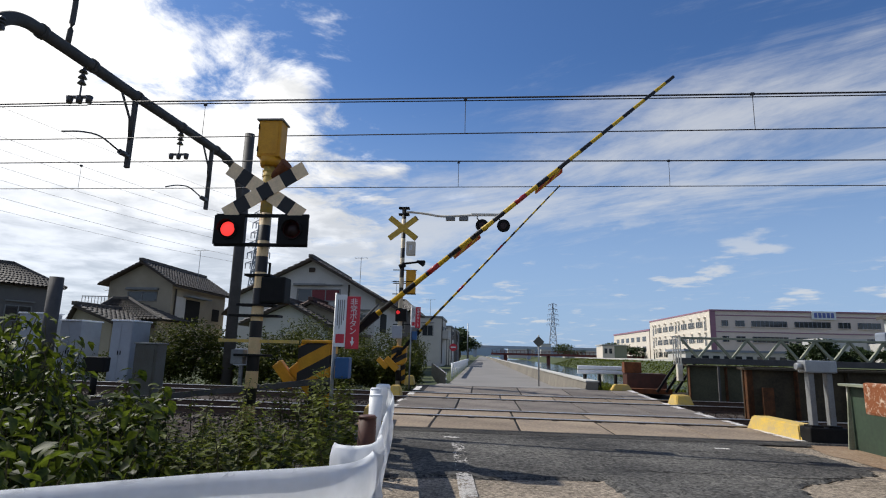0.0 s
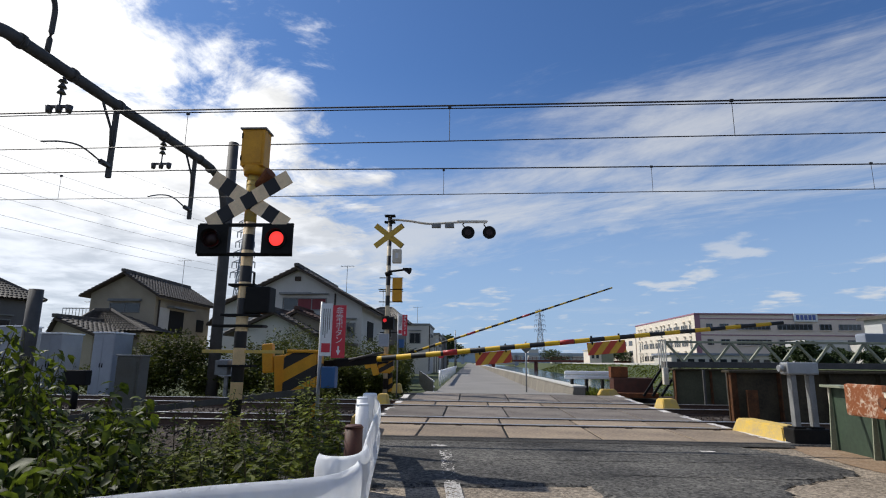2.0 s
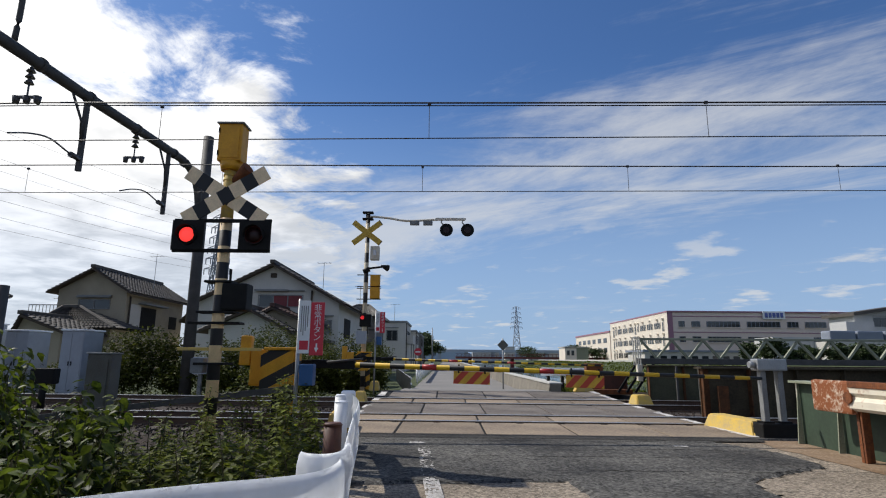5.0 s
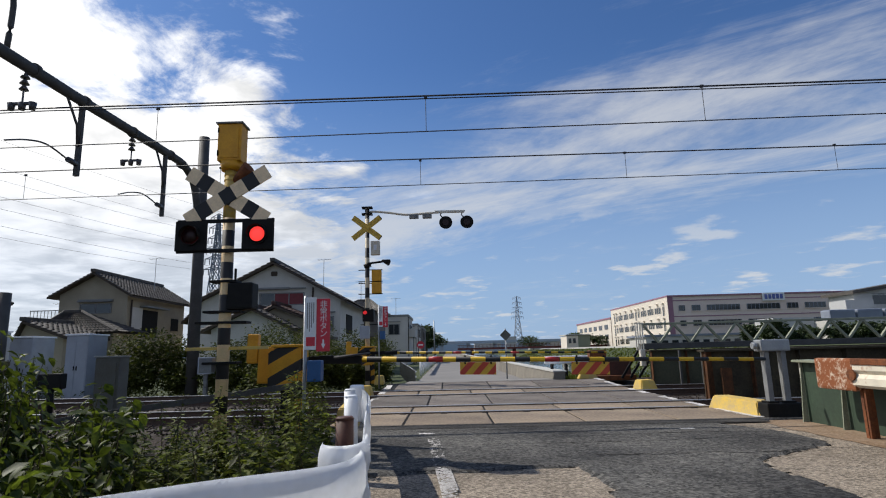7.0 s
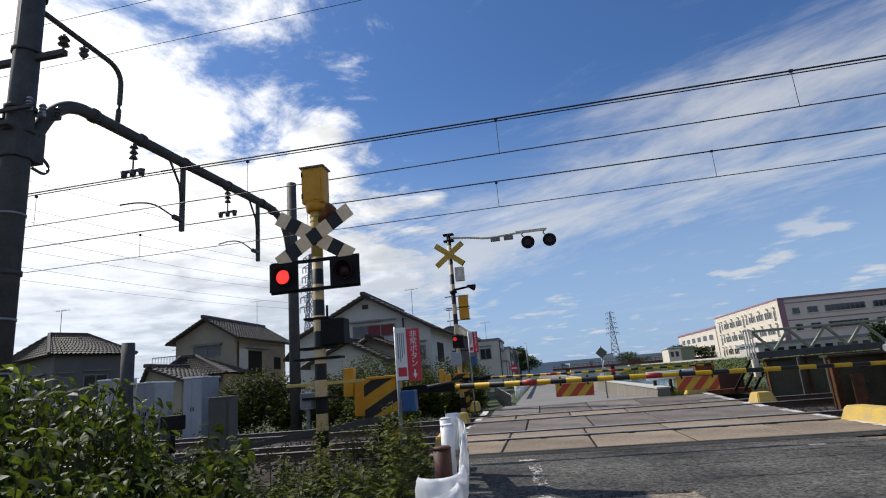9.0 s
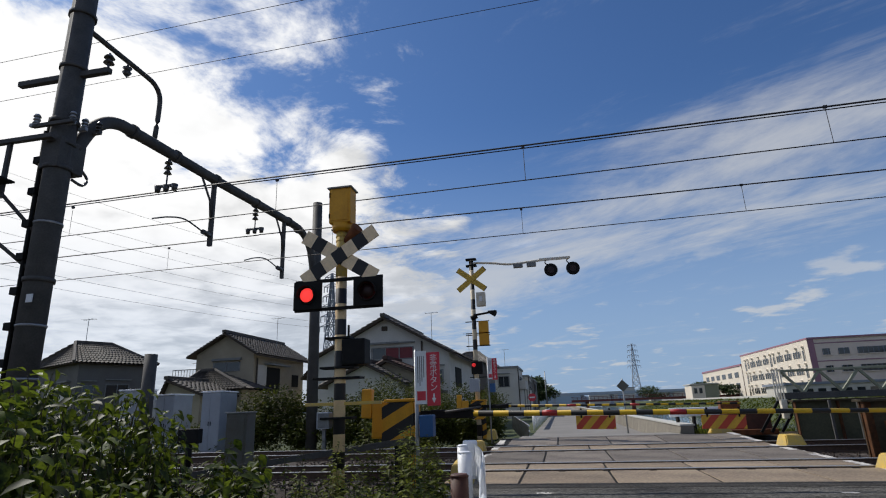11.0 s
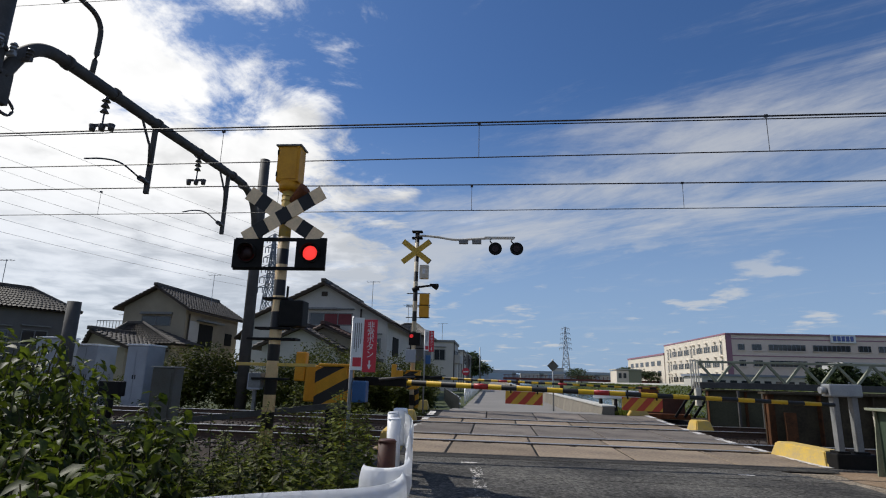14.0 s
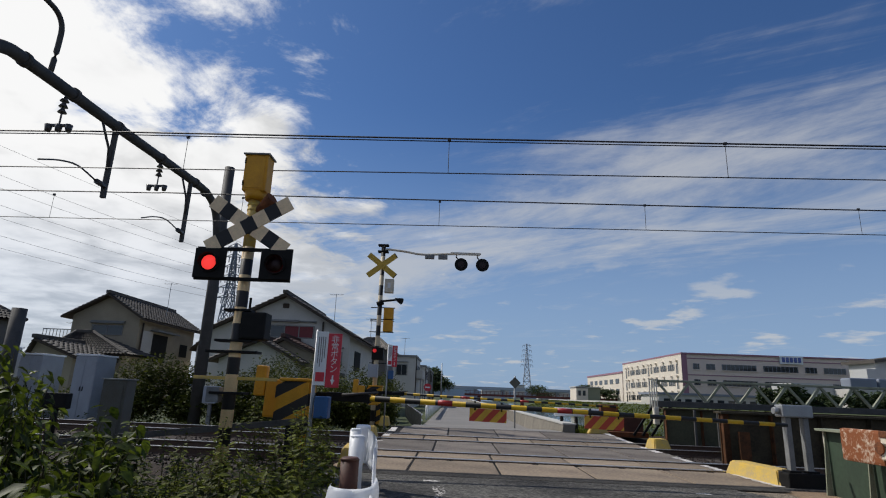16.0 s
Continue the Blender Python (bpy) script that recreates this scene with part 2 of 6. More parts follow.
M["girder"] = material("girder", (0.075, 0.06, 0.036), (0.034, 0.028, 0.019), 0.8, spec=0.2, scale=3, fine=25, bump=0.15)
M["girder_olive"] = material("girder_olive", (0.10, 0.10, 0.062), (0.06, 0.058, 0.038), 0.8, spec=0.2, scale=2, fine=22, bump=0.1)
M["girder_green"] = material("girder_green", (0.042, 0.07, 0.042), (0.03, 0.045, 0.03), 0.65, scale=2.5, fine=20, bump=0.1)
M["pale_green"] = material("pale_green", (0.29, 0.31, 0.22), (0.19, 0.20, 0.145), 0.6, scale=5, bump=0.06)
M["copper"] = material("copper", (0.03, 0.03, 0.033), (0.05, 0.045, 0.045), 0.6, 0.3, scale=3, bump=0)
M["insulator"] = material("insulator", (0.09, 0.085, 0.085), None, 0.3, scale=5, bump=0)
M["sign_white"] = material("sign_white", (0.78, 0.79, 0.80), (0.70, 0.71, 0.72), 0.45, scale=4, bump=0.02)
M["sign_red"] = material("sign_red", (0.60, 0.035, 0.055), (0.50, 0.03, 0.045), 0.45, scale=4, bump=0.02)
M["sign_text"] = material("sign_text", (0.82, 0.82, 0.82), None, 0.5, bump=0)
M["blue_box"] = material("blue_box", (0.028, 0.10, 0.25), (0.022, 0.075, 0.19), 0.5, scale=5, bump=0.03)
M["cabinet"] = material("cabinet", (0.37, 0.40, 0.44), (0.30, 0.32, 0.35), 0.5, scale=3, bump=0.03)
M["grey_box"] = material("grey_box", (0.115, 0.12, 0.105), (0.085, 0.075, 0.06), 0.7, scale=4, bump=0.08)
M["stripe_pole"] = striped("stripe_pole", (0.80, 0.57, 0.30), (0.016, 0.015, 0.016), 0.37, 2, 0.67, 0.5)
M["stripe_pole_far"] = striped("stripe_pole_far", (0.62, 0.52, 0.36), (0.016, 0.015, 0.016), 0.60, 2, 0.0, 0.5)
M["stripe_arm"] = striped("stripe_arm", (0.74, 0.46, 0.02), (0.018, 0.018, 0.018), 0.378, 0, 0.087, 0.5)
M["stripe_box"] = striped("stripe_box", (0.68, 0.33, 0.015), (0.02, 0.018, 0.016), 0.30, 2, 0.0, 0.52, (-0.55, 0, 0))
M["stripe_board"] = striped("stripe_board", (0.70, 0.40, 0.04), (0.48, 0.06, 0.03), 0.185, 0, 0.0, 0.5, (0, 0, -0.9))
M["red_band"] = material("red_band", (0.45, 0.03, 0.025), None, 0.4, scale=8, bump=0)
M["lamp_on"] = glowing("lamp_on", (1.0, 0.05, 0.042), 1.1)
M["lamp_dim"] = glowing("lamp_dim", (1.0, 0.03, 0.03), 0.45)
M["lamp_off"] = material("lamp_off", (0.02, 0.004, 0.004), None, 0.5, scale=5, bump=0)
M["wall_cream"] = material("wall_cream", (0.38, 0.325, 0.235), (0.30, 0.255, 0.185), 0.85, scale=1.2, fine=14, bump=0.1)
M["wall_white"] = material("wall_white", (0.56, 0.535, 0.49), (0.47, 0.45, 0.41), 0.85, scale=1.0, fine=14, bump=0.08)
M["wall_grey"] = material("wall_grey", (0.16, 0.155, 0.15), (0.12, 0.115, 0.11), 0.85, scale=1.0, fine=14, bump=0.08)
M["roof_tile"] = material("roof_tile", (0.105, 0.092, 0.08), (0.05, 0.044, 0.038), 0.75, scale=2.5, fine=20, bump=0.2, random_value=0.25, island=True)
M["roof_light"] = material("roof_light", (0.26, 0.245, 0.22), (0.13, 0.12, 0.11), 0.75, scale=2.5, fine=20, bump=0.2, random_value=0.3, island=True)
M["roof_brown"] = material("roof_brown", (0.085, 0.04, 0.03), (0.045, 0.024, 0.02), 0.75, scale=2.5, fine=20, bump=0.2, random_value=0.25, island=True)
M["wood_dark"] = material("wood_dark", (0.075, 0.055, 0.04), None, 0.8, scale=8, bump=0.1)
M["window_glass"] = material("window_glass", (0.03, 0.035, 0.04), None, 0.08, scale=2, bump=0, spec=0.7)
M["shutter_red"] = material("shutter_red", (0.20, 0.035, 0.04), None, 0.6, scale=4, bump=0.03)
# the sunlit side and shaded front of one wall, put into two colours
M["factory_light"] = material("factory_light", (0.72, 0.655, 0.56), (0.66, 0.59, 0.50), 0.85, scale=0.12, fine=1.5, bump=0)
M["factory_shaded"] = material("factory_shaded", (0.72, 0.60, 0.53), (0.65, 0.54, 0.48), 0.85, scale=0.12, fine=1.5, bump=0)
M["factory_trim"] = material("factory_trim", (0.33, 0.17, 0.23), (0.28, 0.15, 0.20), 0.8, scale=1, bump=0)
M["sign_blue"] = material("sign_blue", (0.12, 0.16, 0.42), None, 0.6, bump=0)
M["wall_pale"] = material("wall_pale", (0.50, 0.50, 0.49), (0.43, 0.43, 0.42), 0.85, scale=0.4, fine=5, bump=0)
M["far_steel"] = material("far_steel", (0.22, 0.25, 0.30), (0.18, 0.20, 0.25), 0.7, scale=0.5, bump=0)
M["bridge_red"] = material("bridge_red", (0.19, 0.055, 0.045), (0.12, 0.045, 0.04), 0.8, scale=1, bump=0)
# aerial haze over the distance is put into this pale blue
M["hill_hazed"] = material("hill_hazed", (0.36, 0.44, 0.54), (0.32, 0.40, 0.50), 1.0, scale=0.002, fine=0.02, bump=0)
# light and shade of the bush put into two greens: top leaves, leaves below
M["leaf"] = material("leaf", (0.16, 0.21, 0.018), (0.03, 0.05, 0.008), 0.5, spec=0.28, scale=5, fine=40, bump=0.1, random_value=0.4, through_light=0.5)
M["leaf_shaded"] = material("leaf_shaded", (0.11, 0.145, 0.014), (0.014, 0.024, 0.005), 0.5, spec=0.28, scale=5, fine=40, bump=0, random_value=0.5, through_light=0.48, island=True)
# highlights and dark gaps are put into the colour as a wide random spread
M["weed_mass"] = material("weed_mass", (0.18, 0.205, 0.024), (0.022, 0.034, 0.007), 0.6, spec=0.25, scale=4, fine=40, bump=0, random_value=0.7, through_light=0.45, island=True)
M["hedge_mass"] = material("hedge_mass", (0.105, 0.115, 0.016), (0.018, 0.03, 0.007), 0.6, spec=0.2, scale=3, fine=30, bump=0, random_value=0.45, through_light=0.3, island=True)
M["tree_mass"] = material("tree_mass", (0.05, 0.075, 0.022), (0.03, 0.048, 0.015), 0.7, scale=1, fine=10, bump=0, random_value=0.45, through_light=0.2, island=True)
M["stem"] = material("stem", (0.09, 0.08, 0.03), (0.06, 0.05, 0.025), 0.8, scale=20, bump=0.1)
M["bark"] = material("bark", (0.09, 0.07, 0.05), None, 0.9, scale=4, bump=0.4)
wm = bpy.data.materials.new("water")
wm.use_nodes = True
wp = wm.node_tree.nodes["Principled BSDF"]
wp.inputs["Base Color"].default_value, wp.inputs["Roughness"].default_value = (0.035, 0.06, 0.075, 1), 0.08
wt, wb = wm.node_tree.nodes.new("ShaderNodeTexNoise"), wm.node_tree.nodes.new("ShaderNodeBump")
wt.inputs["Scale"].default_value, wb.inputs["Strength"].default_value, wb.inputs["Distance"].default_value = 1.2, 0.25, 0.1
wc = wm.node_tree.nodes.new("ShaderNodeTexCoord")
wm.node_tree.links.new(wc.outputs["Object"], wt.inputs["Vector"])
wm.node_tree.links.new(wt.outputs["Fac"], wb.inputs["Height"])
wm.node_tree.links.new(wb.outputs[0], wp.inputs["Normal"])
M["water"] = wm


# ---- mesh helpers ----
def box(bm, x0, x1, y0, y1, z0, z1, bevel=0.0, turn=None):
    """A box between the bounds, its edges rounded by bevel."""
    vs = [bm.verts.new((x, y, z)) for x in (x0, x1) for y in (y0, y1) for z in (z0, z1)]
    fs = [bm.faces.new([vs[i] for i in f]) for f in ((0, 1, 3, 2), (4, 6, 7, 5), (0, 4, 5, 1), (2, 3, 7, 6), (0, 2, 6, 4), (1, 5, 7, 3))]
    if bevel:
        es = list({e for f in fs for e in f.edges})
        r = bmesh.ops.bevel(bm, geom=es, offset=bevel, segments=2, affect="EDGES", profile=0.6)
        vs = list({v for f in r["faces"] for v in f.verts} | {v for v in vs if v.is_valid})
    if turn:
        bmesh.ops.transform(bm, matrix=turn, verts=[v for v in vs if v.is_valid])
    return bm


def tube(bm, a, b, r0, r1=None, seg=10, caps=True):
    """A tapered round bar from a to b."""
    a, b = Vector(a), Vector(b)
    r1 = r0 if r1 is None else r1
    q = (b - a).to_track_quat("Z", "Y").to_matrix()
    rings = []
    for c, r in ((a, r0), (b, r1)):
        rings.append([bm.verts.new(c + q @ Vector((r * math.cos(2 * math.pi * i / seg), r * math.sin(2 * math.pi * i / seg), 0))) for i in range(seg)])
    for i in range(seg):
        f = bm.faces.new((rings[0][i], rings[0][(i + 1) % seg], rings[1][(i + 1) % seg], rings[1][i]))
        f.smooth = seg > 6
    if caps:
        bm.faces.new(rings[0][::-1]), bm.faces.new(rings[1])
    return bm


def pipe(bm, points, r, seg=10):
    """A round bar along a line of points."""
    pts = [Vector(p) for p in points]
    rs = r if isinstance(r, (list, tuple)) else [r] * len(pts)
    rings = []
    for i, p in enumerate(pts):
        d = (pts[min(i + 1, len(pts) - 1)] - pts[max(i - 1, 0)]).normalized()
        side = d.cross(Vector((0, 0, 1)))
        side = side.normalized() if side.length > 0.05 else d.cross(Vector((0, 1, 0))).normalized()
        top = side.cross(d)
        rings.append([bm.verts.new(p + rs[i] * (math.cos(2 * math.pi * k / seg) * side + math.sin(2 * math.pi * k / seg) * top)) for k in range(seg)])
    for u, v in zip(rings, rings[1:]):
        for k in range(seg):
            f = bm.faces.new((u[k], u[(k + 1) % seg], v[(k + 1) % seg], v[k]))
            f.smooth = seg > 5
    bm.faces.new(rings[0][::-1]), bm.faces.new(rings[-1])
    return bm


def prism(bm, outline, y0, y1, flat=False):
    """An outline of (x, z) drawn from y0 to y1; flat: an outline of (x, y) drawn from height y0 to y1."""
    mk = (lambda p, h: (p[0], p[1], h)) if flat else (lambda p, h: (p[0], h, p[1]))
    u, v = [bm.verts.new(mk(p, y0)) for p in outline], [bm.verts.new(mk(p, y1)) for p in outline]
    n = len(outline)
    bm.faces.new(u), bm.faces.new(v[::-1])
    for i in range(n):
        bm.faces.new((u[i], v[i], v[(i + 1) % n], u[(i + 1) % n]))
    return bm


def smooth_line(points, n=8):
    """Catmull-Rom points through the given ones."""
    p = [Vector(q) for q in points]
    p = [2 * p[0] - p[1]] + p + [2 * p[-1] - p[-2]]
    out = []
    for i in range(1, len(p) - 2):
        for k in range(n):
            t = k / n
            out.append(0.5 * (2 * p[i] + (p[i + 1] - p[i - 1]) * t + (2 * p[i - 1] - 5 * p[i] + 4 * p[i + 1] - p[i + 2]) * t * t
                              + (3 * p[i] - p[i - 1] - 3 * p[i + 1] + p[i + 2]) * t ** 3))
    return out + [p[-2]]


def mesh_of(name, bm, mat):
    bmesh.ops.recalc_face_normals(bm, faces=bm.faces)
    me = bpy.data.meshes.new(name)
    bm.to_mesh(me)
    bm.free()
    me.materials.append(M[mat])
    return me


def part(name, bm, mat, parent, label="", at=None):
    """One mesh object under a thing or under a part."""
    ob = new(name, mesh_of(name, bm, mat))
    ob.parent = parent
    if at is not None:
        ob.matrix_basis = at
    return tagged(ob, label)


def share(name, me, parent, m):
    """A part that shares its mesh with others."""
    ob = new(name, me)
    ob.parent, ob.matrix_basis = parent, m
    return ob


def thing(name, m, label, category, group="", kind=""):
    ob = new(name)
    ob.empty_display_size = 0.2
    ob.matrix_basis = m
    return tagged(ob, label, category, group, kind)


def solid(name, bm, mat, label, category, group="", kind="", at=None):
    ob = new(name, mesh_of(name, bm, mat))
    if at is not None:
        ob.matrix_basis = at
    return tagged(ob, label, category, group, kind)


def B():
    return bmesh.new()


# ---- ground ----
ROAD_L, ROAD_R, CREST = -1.05, 4.95, 17.0


def road_z(y):
    """Height of the road along its length: level to the rails, a low crest, then down."""
    if y < 12.5:
        return 0.0
    if y < CREST:
        return 0.12 * ((y - 12.5) / (CREST - 12.5)) ** 1.5
    if y < 25:
        t = (y - CREST) / (25 - CREST)
        return 0.12 - 0.32 * t * t * (3 - 2 * t)
    return -0.2


def ground_z(x, y):
    z = road_z(y) - 0.05
    if y < 8.5 and x < -0.6:
        z = -0.05 - 0.35 * min(1, (-0.6 - x) / 2.0)
    elif 8.5 <= y < 18.5 and (x < -1.1 or x > 5.0):
        z = -0.26
    elif y >= 18.5 and x < -1.2:
        z = -0.3
    # the river bed: a steep near bank, a long grassy far bank
    bank0, bank1 = 7.0, 18.0 + 0.05 * max(0.0, min(y, 300) - 115)
    if x > bank0:
        top = 0.8 if y > 40 else -0.3
        rise = min(1.0, max(0.0, (x - bank1) / 15.0))
        bed = min(z, -0.1) - 3.6 * min(1.0, (x - bank0) / 4.0)
        z = bed + (top - bed) * rise
    return z


xs = [-3000, -1200, -500, -220, -120, -70, -45, -30, -20, -14, -10, -7, -5, -4, -3, -2.2, -1.6, -1.2, -1.06, -0.6, 0, 1.5, 3, 4.0, 4.9, 5.05, 5.6, 6.3, 7, 8, 9.5, 11, 14, 16, 18, 20, 22, 24, 26, 28, 30, 33, 36, 39, 42, 46, 50, 60, 80, 120, 220, 500, 1200, 3000]
ys = [-3000, -600, -120, -40, -15, -8, -4, 0, 2, 4, 5.5, 7, 8, 8.5, 8.6, 10, 12.5, 14, 15.5, 17, 18, 18.5, 18.6, 20, 22, 24, 26, 30, 36, 40, 45, 60, 80, 115, 150, 200, 250, 300, 400, 800, 1500, 4000]
bm = B()
grid = [[bm.verts.new((x, y, ground_z(x, y))) for x in xs] for y in ys]
for j in range(len(ys) - 1):
    for i in range(len(xs) - 1):
        bm.faces.new((grid[j][i], grid[j][i + 1], grid[j + 1][i + 1], grid[j + 1][i]))
ground = solid("ground", bm, "soil", "earth and weedy ground around the crossing", "ground", kind="structure")
ground.data.materials.append(M["verge"])
for f in ground.data.polygons:
    if f.center.y > 18.5:
        f.material_index = 1
bm = B()
box(bm, 6.9, 46, -400, 1500, -2.4, -1.9)
solid("water", bm, "water", "calm blue-grey river water between its banks", "river", kind="structure")


def strip(x0, x1, ya, yb, lift, step=0.8, thick=0.12):
    """A sheet on the road's profile."""
    bm = B()
    n = max(1, int((yb - ya) / step))
    rows = []
    for i in range(n + 1):
        y = ya + (yb - ya) * i / n
        z = road_z(y) + lift
        rows.append([bm.verts.new(p) for p in ((x0, y, z), (x1, y, z), (x1, y, z - thick), (x0, y, z - thick))])
    for u, v in zip(rows, rows[1:]):
        for k in range(4):
            bm.faces.new((u[k], u[(k + 1) % 4], v[(k + 1) % 4], v[k]))
    bm.faces.new(rows[0][::-1]), bm.faces.new(rows[-1])
    return bm


road = solid("road", strip(-0.6, 5.35, -30, 8.55, -0.012), "old_concrete", "worn pale concrete road before the railway crossing", "road", kind="structure")
far_road = solid("road_far", strip(-0.6, 3.7, CREST + 0.02, 700, 0.0, 2.0), "far_road", "pale straight riverside road behind the crossing", "road", kind="structure")

# the asphalt overlay with its ragged edge
rnd = random.Random(4)


def asphalt_covers(x, y):
    n = 0.10 * noise.noise(Vector((x * 2.1, y * 2.1, 0))) + 0.05 * noise.noise(Vector((x * 7, y * 7, 4)))
    if x > 4.45 + 0.5 * n - max(0, y - 7.3) * 0.4 and not y > 8.3:
        return False
    if 1.75 + n < x < 3.3 + n:
        return True
    if x < 2.2:
        return y > 5.5 + 0.22 * max(0, min(1, x / 1.6)) + n
    return y > 5.85 + (x - 3.4) * 0.7 + n


bm = B()
cell = 0.05
nx, ny = int(6.4 / cell), int(10.0 / cell)
found = {}


def corner(i, j):
    if (i, j) not in found:
        found[i, j] = bm.verts.new((-1.0 + i * cell, -1.44 + j * cell, 0.006))
    return found[i, j]


for i in range(nx):
    for j in range(ny):
        if asphalt_covers(-1.0 + (i + 0.5) * cell, -1.44 + (j + 0.5) * cell):
            bm.faces.new((corner(i, j), corner(i + 1, j), corner(i + 1, j + 1), corner(i, j + 1)))
for v in bm.verts:
    if v.is_boundary:
        v.co.z = -0.012
        v.co.x += rnd.uniform(-0.015, 0.015)
solid("road_asphalt", bm, "asphalt", "dark patched asphalt laid over the concrete road", "asphalt patch", kind="structure")
bm = B()
lip = []
for i in range(110):
    x = -0.95 + i * 0.052
    cut = 8.20 - 0.02 * x + 0.05 * noise.noise(Vector((x * 1.7, 3.1, 0))) + 0.025 * noise.noise(Vector((x * 8, 1.1, 0)))
    lip.append([bm.verts.new(p) for p in ((x, cut, 0.004), (x, cut + 0.03, 0.014), (x, 8.56 - 0.03 * (x - 0.5), 0.014))])
for a, b in zip(lip, lip[1:]):
    for k in range(2):
        bm.faces.new((a[k], b[k], b[k + 1], a[k + 1]))
solid("road_joint", bm, "asphalt_new", "dark fresh asphalt lip along the crossing slabs", "asphalt patch", kind="structure")
bm = B()
# what is left of a side line: small flakes of paint on a fine net
for i in range(300):
    for k in range(13):
        y, u = 4.5 + i * 0.01, -0.065 + k * 0.01
        worn = noise.noise(Vector((u * 9, y * 3.5, 1.5))) + 0.9 * noise.noise(Vector((u * 55, y * 40, 7.5)))
        if worn < (0.0 if y < 5.7 else 0.24):
            continue
        x = 0.64 - (y - 5) * 0.075 + u
        q = [(x + du + rnd.uniform(-0.003, 0.003), y + dv + rnd.uniform(-0.003, 0.003), 0.0085) for du, dv in ((0, 0), (0.0105, 0), (0.0105, 0.0105), (0, 0.0105))]
        bm.faces.new([bm.verts.new(c) for c in q])
for x0, x1, y0 in ((0.28, 0.47, 7.76), (3.40, 3.56, 7.64)):
    for k in range(8):
        a, b = x0 + (x1 - x0) * k / 8, x0 + (x1 - x0) * (k + 1) / 8
        lo, hi = y0 + rnd.uniform(-0.015, 0.015), y0 + 0.07 + rnd.uniform(-0.02, 0.02)
        bm.faces.new([bm.verts.new(c) for c in ((a, lo, 0.0085), (b, lo, 0.0085), (b, hi, 0.0085), (a, hi, 0.0085))])
solid("road_marking", bm, "white_line", "flaked white paint marks on the asphalt", "road marking", kind="structure")

bm = B()
edge = []
for i in range(44):
    y = 4.6 + i * 0.09
    wob = 0.06 * noise.noise(Vector((y * 2.3, 5.1, 0))) + 0.03 * noise.noise(Vector((y * 9, 2.2, 0)))
    edge.append((bm.verts.new((4.62 + wob + 0.12 * max(0, 7.0 - y), y, -0.007)), bm.verts.new((5.34, y, -0.007))))
for a, b in zip(edge, edge[1:]):
    bm.faces.new((a[0], a[1], b[1], b[0]))
solid("road_edge", bm, "stained_concrete", "rust-stained concrete edge of the road by the girder", "road edge", kind="structure")

LEAN = -0.03


def lean(ob, top=True):
    """The tracks run a little askew to the road: shear a thing and its parts along y."""
    seen = set()
    for o in (ob, *ob.children_recursive):
        loc = o.matrix_basis.translation
        loc.y += LEAN * (loc.x - (0.5 if o is ob else 0.0))
        o.matrix_basis = Matrix.Translation(loc) @ o.matrix_basis.to_3x3().to_4x4()
        if o.type == "MESH" and o.data.name not in seen:
            seen.add(o.data.name)
            for v in o.data.vertices:
                v.co.y += LEAN * v.co.x
    return ob


bm = B()
for x0, x1, y in ((2.0, 4.6, 6.15), (-0.5, 4.4, 8.02), (0.2, 1.7, 5.62), (1.0, 3.4, 6.9), (2.4, 4.3, 7.35)):
    n = int((x1 - x0) / 0.07)
    last = None
    for i in range(n + 1):
        x = x0 + (x1 - x0) * i / n
        yy = y + 0.10 * noise.noise(Vector((x * 1.3, y, 0))) + 0.04 * noise.noise(Vector((x * 6, y, 2)))
        w = 0.004 + 0.007 * abs(noise.noise(Vector((x * 2, y, 7))))
        now = (bm.verts.new((x, yy - w, 0.0085)), bm.verts.new((x, yy + w, 0.0085)))
        if last:
            bm.faces.new((last[0], now[0], now[1], last[1]))
        last = now
bmesh.ops.solidify(bm, geom=bm.faces[:], thickness=0.002)
solid("road_crack", bm, "rubber", "dark ragged cracks running across the asphalt", "road crack", kind="structure")

# ---- tracks ----
RAILS = ((10.17, 11.24), (13.72, 14.79))
bm = B()
for a, b in ((-90, ROAD_L - 0.02), (ROAD_R + 0.05, 7.6)):
    prism(bm, [(8.9, -0.3), (9.35, -0.14), (15.6, -0.10), (16.2, -0.3)], a, b)
ob = solid("track_bed", bm, "ballast", "brown stone ballast under the two tracks", "ballast", kind="structure")
ob.matrix_basis = Matrix(((0, 1, 0, 0), (1, 0, 0, 0), (0, 0, 1, 0), (0, 0, 0, 1)))
bm = B()
rs = random.Random(11)
for i in range(5200):
    x, y = rs.uniform(-12, ROAD_L - 0.03), rs.uniform(8.9, 16.0)
    if i % 6 == 0:
        x = rs.uniform(ROAD_R + 0.08, 7.5)
    s = rs.uniform(0.018, 0.04)
    q = Euler((rs.uniform(0, 6), rs.uniform(0, 6), 0)).to_matrix()
    c = Vector((x, y, -0.125 + rs.uniform(0, 0.03)))
    v = [bm.verts.new(c + q @ Vector(p) * s) for p in ((1, 0, 0), (-0.9, 0.1, 0), (0, 1.1, 0), (0, -0.8, 0.2), (0, 0, 0.8), (0.1, 0, -0.9))]
    for f in ((0, 2, 4), (2, 1, 4), (1, 3, 4), (3, 0, 4), (2, 0, 5), (1, 2, 5), (3, 1, 5), (0, 3, 5)):
        bm.faces.new([v[k] for k in f])
solid("ballast_stones", bm, "stone", "loose brown ballast stones beside the rails", "ballast", kind="stuff")


